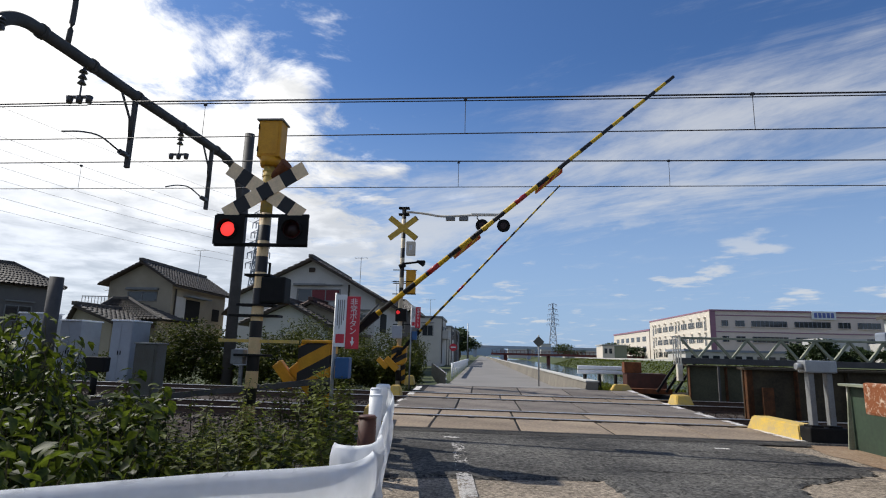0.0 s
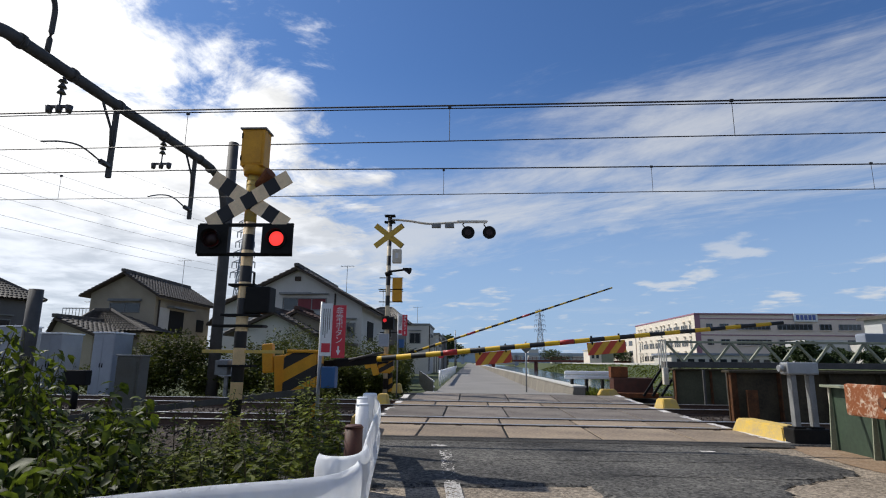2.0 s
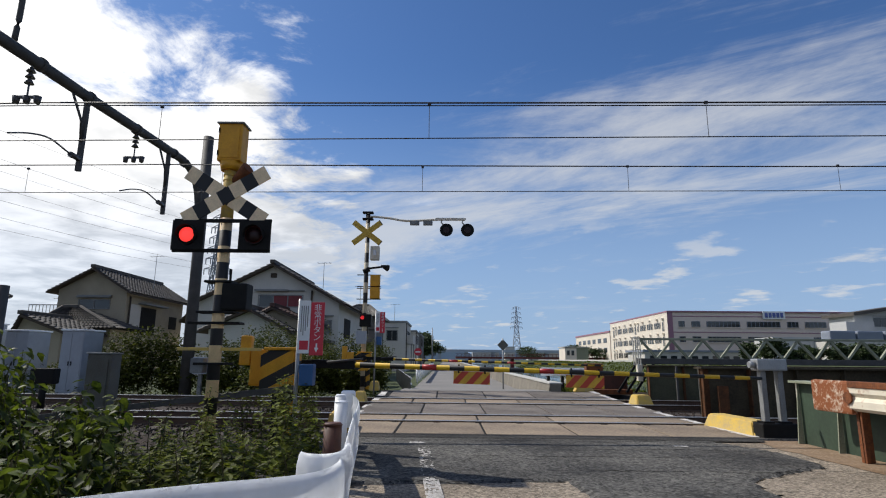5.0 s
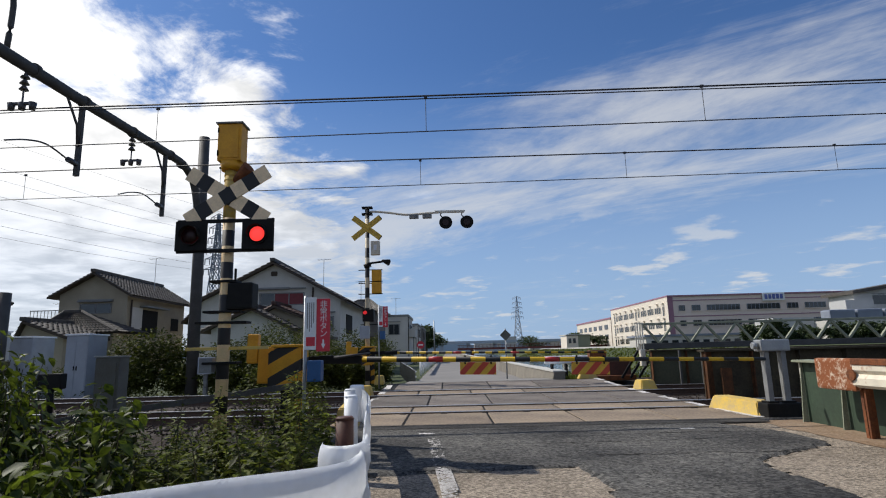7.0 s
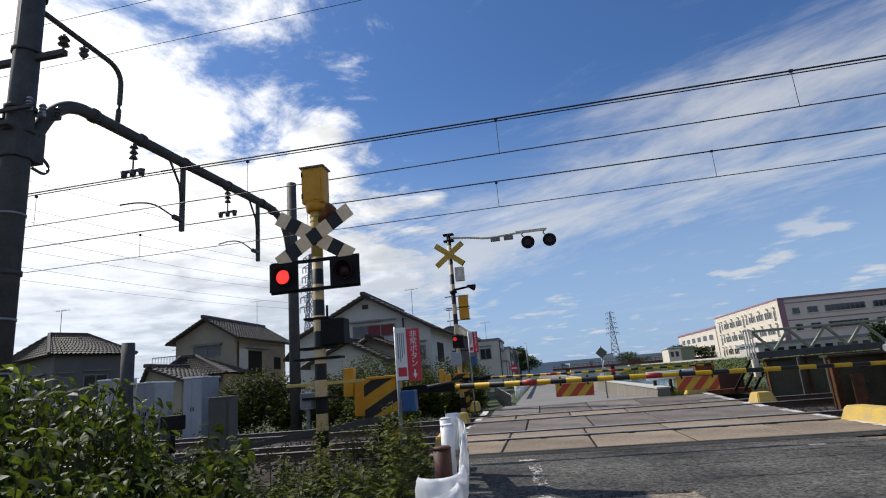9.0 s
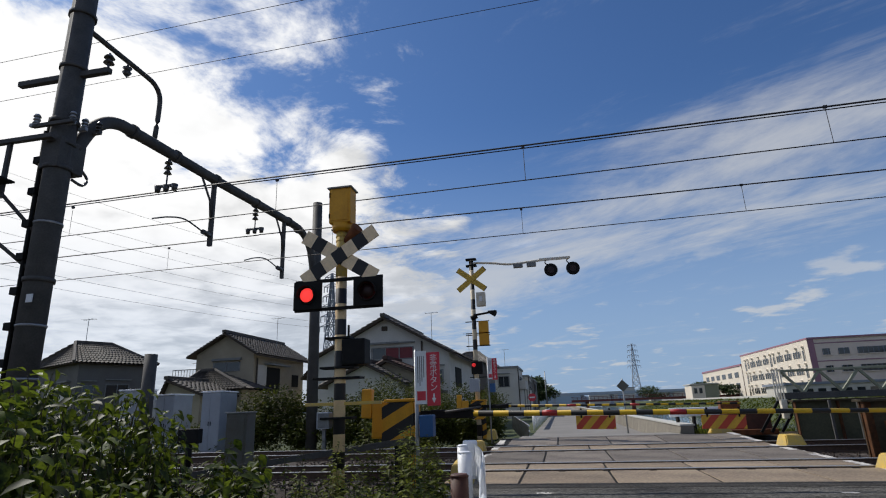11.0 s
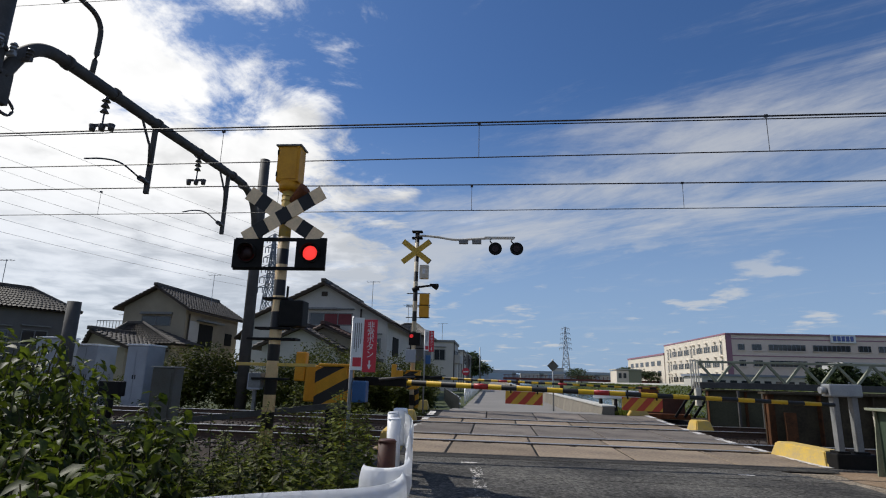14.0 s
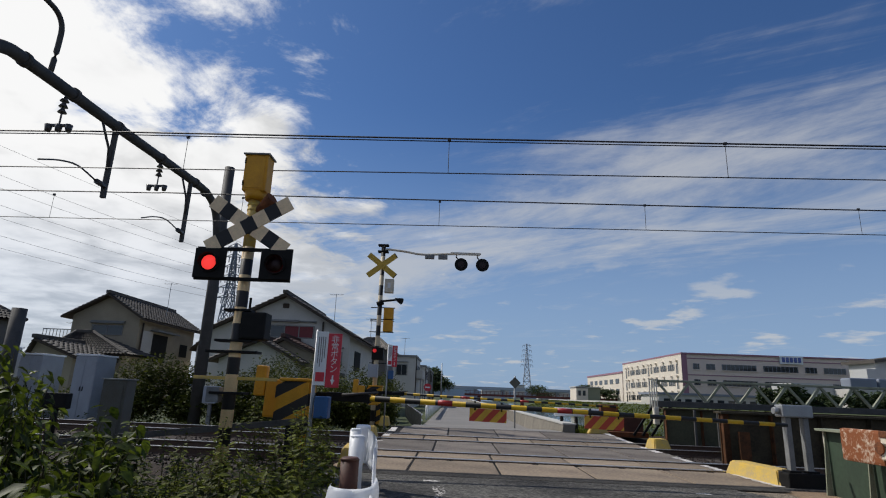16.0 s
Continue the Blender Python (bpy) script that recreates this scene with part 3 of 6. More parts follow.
def rail_profile():
    return [(-0.06, 0), (0.06, 0), (0.06, 0.012), (0.012, 0.03), (0.012, 0.10), (0.03, 0.112), (0.03, 0.13), (-0.03, 0.13), (-0.03, 0.112), (-0.012, 0.10), (-0.012, 0.03), (-0.06, 0.012)]


SWAP = Matrix(((0, 1, 0, 0), (1, 0, 0, 0), (0, 0, 1, 0), (0, 0, 0, 1)))
for pair in RAILS:
    for y in pair:
        z = road_z(y) - 0.114
        rail = thing("rail", pose(0, y, z), "rusty steel rail with a polished head", "rail", "rails of the two tracks")
        bm = B()
        prism(bm, rail_profile(), -90, 70)
        bmesh.ops.transform(bm, matrix=SWAP, verts=bm.verts)
        part("web", bm, "rail_steel", rail)
        bm = B()
        box(bm, -90, 70, -0.031, 0.031, 0.124, 0.134)
        part("head", bm, "rail_head", rail, "polished running surface")
        lean(rail)
bm = B()
box(bm, -0.11, 0.11, -1.05, 1.05, -0.13, 0.0, 0.012)
sl = mesh_of("sleeper", bm, "sleeper")
track = thing("sleepers", pose(0, 0, 0), "weathered sleepers half buried in ballast", "sleepers", kind="structure")
for pair in RAILS:
    yc = sum(pair) / 2
    for i in range(58):
        x = -1.5 - i * 0.62
        share("sleeper", sl, track, pose(x, yc, -0.115))
    for i in range(4):
        share("sleeper", sl, track, pose(5.4 + i * 0.62, yc, -0.115))
lean(track)

# ---- crossing signals ----
def crossbuck(parent, x, y, z, arm, width, mat, angle):
    for k, a in enumerate((angle, -angle)):
        bm = B()
        box(bm, -arm / 2, arm / 2, -0.008, 0.008, -width / 2, width / 2, 0.004)
        part("board", bm, mat, parent, "white board with black bands", pose(x, y - 0.012 * k, z, 0, a, 0))


def near_signal():
    s = thing("crossing_signal", pose(-1.83, 7.0, -0.3), "crossing signal with banded pole, white-black crossbuck and twin red lamps", "crossing signal")
    bm = B()
    tube(bm, (0, 0, 0), (0, 0, 3.45), 0.068, 0.066, 20)
    part("pole", bm, "stripe_pole", s, "cream and black banded steel pole")
    bm = B()
    box(bm, -0.14, 0.14, -0.10, 0.11, 3.53, 3.985, 0.014)
    bx = part("sound_box", bm, "yellow", s, "yellow loudspeaker box with a flat lid")
    bm = B()
    box(bm, -0.16, 0.16, -0.125, 0.13, 3.98, 4.0, 0.006)
    part("lid", bm, "grey_paint", bx)
    bm = B()
    box(bm, -0.11, 0.11, -0.109, -0.101, 3.56, 3.95, 0.003)
    part("door", bm, "yellow", bx)
    for z in (3.62, 3.9):
        bm = B()
        tube(bm, (-0.13, -0.108, z - 0.03), (-0.13, -0.108, z + 0.03), 0.009, seg=6)
        part("hinge", bm, "black", bx)
    bm = B()
    tube(bm, (0, 0, 3.43), (0, 0, 3.53), 0.11, 0.13, 16)
    part("collar", bm, "yellow", s)
    bm = B()
    tube(bm, (0, 0, 2.86), (0, 0, 3.45), 0.0695, 0.0695, 20)
    part("upper_pole", bm, "yellow_worn", s, "faded yellow upper pole")
    for z in (3.30, 3.36, 3.20):
        bm = B()
        tube(bm, (0, 0, z), (0, 0, z + 0.02), 0.076, 0.076, 18)
        part("band", bm, "yellow_worn", s)
    bm = B()
    tube(bm, (0, 0.08, 3.47), (0, 0.08, 3.46), 0.02)
    tube(bm, (0.05, -0.02, 3.30), (0.24, -0.10, 3.44), 0.035, 0.075, 14)
    part("horn", bm, "rust", s, "small reddish horn")
    mat = "buck_near"
    M[mat] = striped(mat, (0.92, 0.70, 0.44), (0.014, 0.013, 0.014), 0.309, 0, 0.75, 0.5)
    crossbuck(s, 0.01, -0.095, 3.10, 1.08, 0.175, mat, 32)
    bm = B()
    box(bm, -0.05, 0.05, -0.085, -0.06, 3.05, 3.15, 0.005)
    part("clamp", bm, "black", s)
    for z in (2.465, 2.81):
        bm = B()
        box(bm, -0.55, 0.55, -0.10, -0.07, z - 0.02, z + 0.02, 0.004)
        part("lamp_bar", bm, "black", s, "black crossbar")
    lamps = []
    for x in (-0.375, 0.38):
        lamp = new("lamp")
        lamp.parent = s
        lamp.matrix_basis = pose(x, -0.10, 2.637, 0, 0, -2)
        lamp.empty_display_size = 0.1
        bm = B()
        box(bm, -0.182, 0.182, -0.03, -0.005, -0.172, 0.172, 0.006)
        part("backboard", bm, "black", lamp, "square black backboard")
        bm = B()
        seg = 20
        a0 = [(math.cos(2 * math.pi * i / seg), math.sin(2 * math.pi * i / seg)) for i in range(seg)]
        for i in range(seg):
            (c, d), (e, f) = a0[i], a0[(i + 1) % seg]
            top = 0.11 if d > -0.3 else 0.06
            top2 = 0.11 if f > -0.3 else 0.06
            r = 0.112
            bm.faces.new([bm.verts.new(p) for p in ((c * r, -0.03, d * r), (e * r, -0.03, f * r), (e * r, -top2, f * r), (c * r, -top, d * r))])
        bmesh.ops.remove_doubles(bm, verts=bm.verts[:], dist=0.0005)
        bmesh.ops.solidify(bm, geom=bm.faces[:], thickness=0.006)
        part("hood", bm, "rubber", lamp)
        bm = B()
        tube(bm, (0, 0.02, 0), (0, 0.16, 0), 0.16, 0.10, 16)
        part("housing", bm, "black", lamp)
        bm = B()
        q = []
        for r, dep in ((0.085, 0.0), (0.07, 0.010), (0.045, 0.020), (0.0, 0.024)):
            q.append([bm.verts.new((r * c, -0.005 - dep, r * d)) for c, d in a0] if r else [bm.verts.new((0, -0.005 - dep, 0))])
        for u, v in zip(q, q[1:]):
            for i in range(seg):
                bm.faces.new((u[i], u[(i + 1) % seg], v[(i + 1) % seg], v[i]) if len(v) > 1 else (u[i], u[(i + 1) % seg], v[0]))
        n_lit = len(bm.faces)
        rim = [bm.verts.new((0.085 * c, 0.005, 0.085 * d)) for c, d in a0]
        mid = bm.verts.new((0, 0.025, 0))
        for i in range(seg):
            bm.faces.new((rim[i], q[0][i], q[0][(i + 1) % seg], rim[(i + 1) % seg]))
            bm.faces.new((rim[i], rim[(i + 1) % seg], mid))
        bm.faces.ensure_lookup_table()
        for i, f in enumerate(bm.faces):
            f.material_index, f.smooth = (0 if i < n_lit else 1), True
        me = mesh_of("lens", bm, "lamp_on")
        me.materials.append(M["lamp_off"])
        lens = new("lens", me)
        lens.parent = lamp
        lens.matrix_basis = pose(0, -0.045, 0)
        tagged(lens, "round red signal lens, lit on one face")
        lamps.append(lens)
    bm = B()
    box(bm, 0.05, 0.33, -0.10, 0.12, 1.80, 2.10, 0.02)
    part("relay_box", bm, "black", s, "black relay box")
    bm = B()
    tube(bm, (0.10, 0, 2.1), (0.10, 0, 2.27), 0.014)
    part("cable", bm, "black", s)
    for z, w in ((1.66, 0.30), (1.78, 0.22), (2.12, 0.16), (1.22, 0.2)):
        bm = B()
        box(bm, -w, w * 0.9, -0.085, 0.085, z - 0.013, z + 0.013, 0.004)
        part("bracket", bm, "black", s)
    bm = B()
    box(bm, -0.42, 0.50, -0.02, 0.02, 1.36, 1.395, 0.004)
    part("yellow_bar", bm, "yellow_worn", s, "faded yellow bar")
    bm = B()
    box(bm, -0.24, -0.10, -0.06, 0.06, 1.12, 1.28, 0.01)
    part("junction_box", bm, "grey_paint", s)
    return lamps


def far_signal():
    s = thing("crossing_signal", pose(-1.68, 17.2, -0.1), "overhanging crossing signal with yellow crossbuck and round lamps on its arm", "crossing signal")
    bm = B()
    tube(bm, (0, 0, 0), (0, 0, 5.46), 0.068, 0.066, 14)
    part("pole", bm, "stripe_pole_far", s, "white and black banded pole")
    M["buck_far"] = striped("buck_far", (0.66, 0.42, 0.06), (0.02, 0.018, 0.015), 1.4, 0, 0.5, 0.86)
    crossbuck(s, 0.0, -0.09, 4.80, 1.06, 0.17, "buck_far", 38)
    bm = B()
    pipe(bm, smooth_line([(0, 0, 5.32), (0.25, 0, 5.32), (0.7, 0, 5.27), (1.2, 0, 5.2), (2.0, 0, 5.24), (2.9, 0, 5.27)], 5), 0.035, 8)
    arm = part("arm", bm, "cream_beam", s, "long cream painted arm")
    bm = B()
    for z in (5.42, 5.22):
        box(bm, -0.16, 0.16, -0.09, 0.09, z, z + 0.05, 0.006)
    part("cap", bm, "black", s)
    for x in (1.42, 1.82):
        bm = B()
        box(bm, x - 0.14, x + 0.14, -0.06, 0.06, 5.07, 5.19, 0.012)
        part("arm_box", bm, "grey_paint", arm)
    for x in (2.38, 3.02):
        lamp = new("lamp")
        lamp.parent, lamp.matrix_basis = s, pose(x, 0, 4.92)
        bm = B()
        tube(bm, (0, -0.03, 0), (0, 0.05, 0), 0.20, 0.17, 22)
        part("disc", bm, "black", lamp, "round black lamp disc")
        bm = B()
        tube(bm, (0, -0.045, 0), (0, -0.03, 0), 0.10, 0.105, 16)
        part("lens", bm, "lamp_off", lamp)
        bm = B()
        pipe(bm, smooth_line([(-0.0, 0.05, 0.1), (-0.16, 0.05, 0.26), (-0.05, 0, 0.36)], 4), 0.018, 6)
        part("hanger", bm, "black", lamp)
    bm = B()
    box(bm, 2.05, 2.95, -0.03, 0.03, 5.22, 5.30, 0.01)
    part("cable_tray", bm, "cream_beam", arm)
    bm = B()
    box(bm, 0.11, 0.38, -0.09, 0.09, 3.98, 4.40, 0.02)
    bx = part("relay_box", bm, "cream_beam", s, "cream relay box with rounded corners")
    bm = B()
    box(bm, 0.2, 0.29, -0.095, -0.089, 4.12, 4.28, 0.004)
    part("plate", bm, "sign_text", bx)
    bm = B()
    tube(bm, (0.0, 0, 3.72), (0.55, -0.06, 3.78), 0.035, 0.03, 8)
    tube(bm, (0.45, -0.06, 3.80), (0.66, -0.14, 3.72), 0.03, 0.10, 12)
    tube(bm, (-0.08, -0.05, 3.62), (0.1, -0.05, 3.70), 0.07, 0.08, 10)
    part("horn", bm, "black", s, "black horn loudspeakers")
    for z in (3.19, 2.83):
        bm = B()
        box(bm, 0.14, 0.42, -0.10, 0.10, z, z + 0.33, 0.015)
        part("yellow_box", bm, "yellow", s, "small yellow equipment box")
    for z, w in ((3.52, 0.26), (3.17, 0.26), (3.12, 0.26), (2.80, 0.26), (1.9, 0.2)):
        bm = B()
        box(bm, -w, 0.45, -0.012, 0.012, z, z + 0.025)
        part("step_bar", bm, "black", s)
    bm = B()
    box(bm, -0.13, 0.20, -0.12, 0.12, 2.00, 2.36, 0.02)
    part("lower_lamp", bm, "black", s)
    bm = B()
    tube(bm, (-0.05, -0.14, 2.26), (-0.05, -0.12, 2.26), 0.05, 0.055, 12)
    part("lower_lens", bm, "lamp_dim", s, "small lit red lamp")
    bm = B()
    box(bm, -0.19, 0.09, -0.26, -0.08, 1.50, 1.87, 0.015)
    part("control_box", bm, "cabinet", s)


# ---- gates ----
def gate(name_at, length, boards, reds, label, front):
    """A gate machine with its arm along +x; returns the thing, the arm and the hanging boards."""
    x, y, z0, zp = name_at
    g = thing("crossing_gate", pose(x, y, z0), label, "crossing gate", "gates of the crossing")
    zp -= z0
    k = -1 if front else 1
    bm = B()
    box(bm, -0.045, 0.045, k * 0.24 - 0.04, k * 0.24 + 0.04, 0.0, zp - 0.30, 0.008)
    part("post", bm, "rubber", g, "dark post")
    bm = B()
    box(bm, 0.03, 0.15, k * 0.24 + 0.05, k * 0.24 + 0.08, 0.12, zp - 0.34, 0.006)
    part("stripe_plate", bm, "stripe_box", g)
    bm = B()
    o = [(-0.24, zp - 0.34), (-0.06, zp - 0.36), (0.10, zp - 0.34), (0.19, zp - 0.24), (0.19, zp + 0.16), (-0.24, zp + 0.14)]
    prism(bm, o, k * 0.24 - 0.15, k * 0.24 + 0.15)
    bmesh.ops.bevel(bm, geom=bm.edges[:], offset=0.025, segments=2, affect="EDGES")
    m = part("machine", bm, "stripe_box", g, "yellow and black striped motor housing")
    bm = B()
    box(bm, -0.20, 0.21, k * 0.24 - 0.165, k * 0.24 + 0.165, zp + 0.15, zp + 0.185, 0.012)
    part("lid", bm, "yellow", m)
    bm = B()
    tube(bm, (0, k * 0.10, zp), (0, k * 0.02, zp), 0.05, 0.05, 12)
    part("axle", bm, "black", m)
    arm = new("arm")
    arm.parent = g
    arm.matrix_basis = pose(0, 0, zp)
    bm = B()
    tube(bm, (0.6, 0, 0), (length, 0, 0), 0.037, 0.022, 12)
    part("pole", bm, "stripe_arm", arm, "yellow and black banded pole")
    bm = B()
    tube(bm, (0, -0.05, 0), (0, 0.05, 0), 0.08, 0.08, 14)
    box(bm, -0.62, 0.42, 0.03, 0.05, -0.04, 0.04, 0.006)
    box(bm, 0.30, 0.85, -0.045, 0.045, -0.055, 0.05, 0.012)
    part("pivot", bm, "black", arm, "black arm holder")
    bm = B()
    box(bm, -0.62, -0.48, -0.06, 0.06, -0.05, 0.32, 0.02)
    part("counterweight", bm, "yellow", arm, "yellow iron counterweight plate")
    bm = B()
    box(bm, -0.475, -0.29, -0.05, 0.05, -0.30, 0.16, 0.02)
    part("counterweight", bm, "yellow", arm, "yellow iron counterweight plate")
    bm = B()
    tube(bm, (0.5, -0.06, 0.02), (0.95, -0.06, 0.08), 0.02, 0.012, 8)
    part("spring_rod", bm, "mast", arm)
    for a, b in reds:
        bm = B()
        r = [0.0385 - 0.015 * (u - 0.6) / (length - 0.6) for u in (a, b)]
        tube(bm, (a, 0, 0), (b, 0, 0), r[0], r[1], 12)
        part("red_sleeve", bm, "red_band", arm, "red reflective band")
    hung = []
    for a, b in boards:
        bm = B()
        box(bm, -(b - a) / 2, (b - a) / 2, -0.006, 0.006, -0.19, -0.035, 0.002)
        h = part("board", bm, "stripe_board", arm, "hanging board with orange and red slanted stripes", pose((a + b) / 2, 0, 0))
        hung.append(((a + b) / 2, h))
        for k in (-0.36, 0.36):
            bm = B()
            box(bm, (b - a) * k - 0.01, (b - a) * k + 0.01, -0.009, 0.009, -0.06, 0.05)
            part("strap", bm, "black", h)
    return g, arm, hung, zp


NEAR_GATE = gate((-1.29, 8.0, -0.05, 0.93), 5.98, ((2.10, 2.56), (3.52, 4.00)), ((1.701, 1.881), (3.183, 3.361)), "near crossing gate with long yellow-black arm and striped boards", True)
FAR_GATE = gate((-1.64, 17.0, 0.0, 1.0), 6.85, (), ((2.45, 2.69), (4.1, 4.34)), "crossing gate behind the tracks with thin banded arm", False)


def letters(name, text, size, parent, mat, m, spacing=1.0):
    cu = bpy.data.curves.new(name, "FONT")
    cu.body, cu.size, cu.align_x, cu.align_y, cu.extrude = text, size, "CENTER", "CENTER", 0.001
    cu.space_line = spacing
    ob = new(name, cu)
    cu.materials.append(M[mat])
    ob.parent, ob.matrix_basis = parent, m
    return ob


def button_sign(x, y, z0, zt, w, h, label):
    """Two tall boards side by side on a pole, over a blue box."""
    s = thing("emergency_button_sign", pose(x, y, z0), label, "sign", "emergency button signs")
    bm = B()
    tube(bm, (-w * 0.48, 0.02, 0), (-w * 0.48, 0.02, zt - z0 + 0.02), 0.022, seg=10)
    part("pole", bm, "galvanised", s)
    top = zt - z0
    bm = B()
    box(bm, -w * 0.5, -0.012, -0.012, 0.0, top - h, top, 0.003)
    a = part("white_panel", bm, "sign_white", s, "white instruction panel")
    bm = B()
    box(bm, -0.008, w * 0.5, -0.016, -0.002, top - h - 0.02, top - 0.02, 0.003)
    r = part("red_panel", bm, "sign_red", s, "red panel with white characters")
    n = 5
    for i, ch in enumerate("非常ボタン"):
        letters("character", ch, w * 0.31, r, "sign_text", pose(w * 0.25, -0.019, top - 0.02 - h * (0.12 + 0.138 * i), 90))
    bm = B()
    zc = top - 0.02 - h * 0.86
    prism(bm, [(w * 0.22, zc + 0.05), (w * 0.28, zc + 0.05), (w * 0.28, zc), (w * 0.335, zc), (w * 0.25, zc - 0.055), (w * 0.165, zc), (w * 0.22, zc)], -0.019, -0.0165)
    part("arrow", bm, "sign_text", r)
    bm = B()
    for k, (u, l) in enumerate(((-0.38, 0.5), (-0.30, 0.56), (-0.22, 0.48), (-0.14, 0.40))):
        box(bm, u * w - 0.005, u * w + 0.005, -0.0145, -0.0125, top - h * (0.1 + l), top - h * 0.1)
    part("text_bar", bm, "grey_paint", a)
    bm = B()
    box(bm, -w * 0.42, -w * 0.08, -0.0145, -0.0125, top - h * 0.93, top - h * 0.76)
    part("pictogram", bm, "sign_red", a)
    bm = B()
    box(bm, -w * 0.34, w * 0.20, -0.06, 0.10, top - h - 0.36, top - h - 0.12, 0.015)
    part("button_box", bm, "blue_box", s, "blue box of the emergency button")


# ---- guard rail and posts at the near corner ----
def guard_rail():
    g = thing("guard_rail", pose(0, 0, 0), "white painted steel guard rail bent round the corner", "guard rail")
    path = smooth_line([(-2.9, 0.43, 0), (-1.4, 1.51, 0), (-0.5, 2.155, 0), (-0.1, 2.44, 0), (0.05, 2.53, 0), (0.20, 2.61, 0), (0.295, 2.70, 0), (0.325, 2.83, 0), (0.31, 3.05, 0), (0.175, 4.05, 0), (-0.05, 5.8, 0), (-0.33, 7.1, 0)], 8)
    curl = smooth_line([(0.15, 3.04, 0), (0.165, 2.97, 0), (0.21, 2.925, 0), (0.265, 2.92, 0), (0.305, 2.965, 0), (0.315, 3.06, 0), (0.30, 3.25, 0)], 5)
    prof = [(0.0, 0.28), (0.026, 0.32), (0.032, 0.38), (0.0, 0.43), (0.0, 0.46), (0.032, 0.51), (0.03, 0.575), (0.012, 0.61), (-0.012, 0.625)]
    for line, lift, name, label in ((path, 0.0, "beam", "white corrugated beam"), (curl, 0.02, "end_curl", "curled white beam end round the post")):
        bm = B()
        rows = []
        for i, p in enumerate(line):
            d = (line[min(i + 1, len(line) - 1)] - line[max(i - 1, 0)]).normalized()
            nrm = Vector((d.y, -d.x, 0))
            rows.append([bm.verts.new(p + nrm * o * (0.4 if lift else max(0.4, min(1.0, 1.0 - (p.y - 2.62) * 1.5))) + Vector((0, 0, z + lift))) for o, z in prof])
        for u, v in zip(rows, rows[1:]):
            for k in range(len(prof) - 1):
                bm.faces.new((u[k], u[k + 1], v[k + 1], v[k])).smooth = True
        bmesh.ops.solidify(bm, geom=bm.faces[:], thickness=0.008)
        part(name, bm, "white_paint", g, label)
    bm = B()
    end = path[-1]
    box(bm, end.x - 0.11, end.x + 0.05, end.y - 0.05, end.y + 0.02, 0.25, 0.645, 0.03)
    part("end_cap", bm, "white_paint", g, "rounded white end")
    for x, y in ((0.232, 3.02), (-0.23, 5.95), (-0.40, 6.85), (-1.35, 1.71)):
        bm = B()
        tube(bm, (x, y, -0.05), (x, y, 0.60), 0.06, 0.06, 16)
        tube(bm, (x, y, 0.60), (x, y, 0.615), 0.062, 0.045, 16)
        part("post", bm, "white_paint", g, "white round post")
    s = solid("bollard", tube(tube(B(), (0, 0, -0.05), (0, 0, 0.47), 0.072, 0.072, 18), (0, 0, 0.47), (0, 0, 0.49), 0.078, 0.06, 18), "brown_post", "short round brown steel post beside the guard rail", "bollard", at=pose(-0.185, 5.38, 0))


def kerb_block(x, y, yaw, l, w, h, label, mat="yellow_worn"):
    bm = B()
    v = []
    for z, i in ((0, 0), (h, 0.09)):
        for a, b in ((-1, -1), (1, -1), (1, 1), (-1, 1)):
            v.append(bm.verts.new((a * (l / 2 - i * 1.2), b * (w / 2 - i * 0.55), z)))
    for f in ((0, 3, 2, 1), (4, 5, 6, 7), (0, 1, 5, 4), (1, 2, 6, 5), (2, 3, 7, 6), (3, 0, 4, 7)):
        bm.faces.new([v[k] for k in f])
    bmesh.ops.bevel(bm, geom=bm.edges[:], offset=0.02, segments=2, affect="EDGES")
    return solid("kerb_block", bm, mat, label, "kerb block", "painted kerb blocks", at=pose(x, y, road_z(y) - 0.03, 0, 0, yaw))


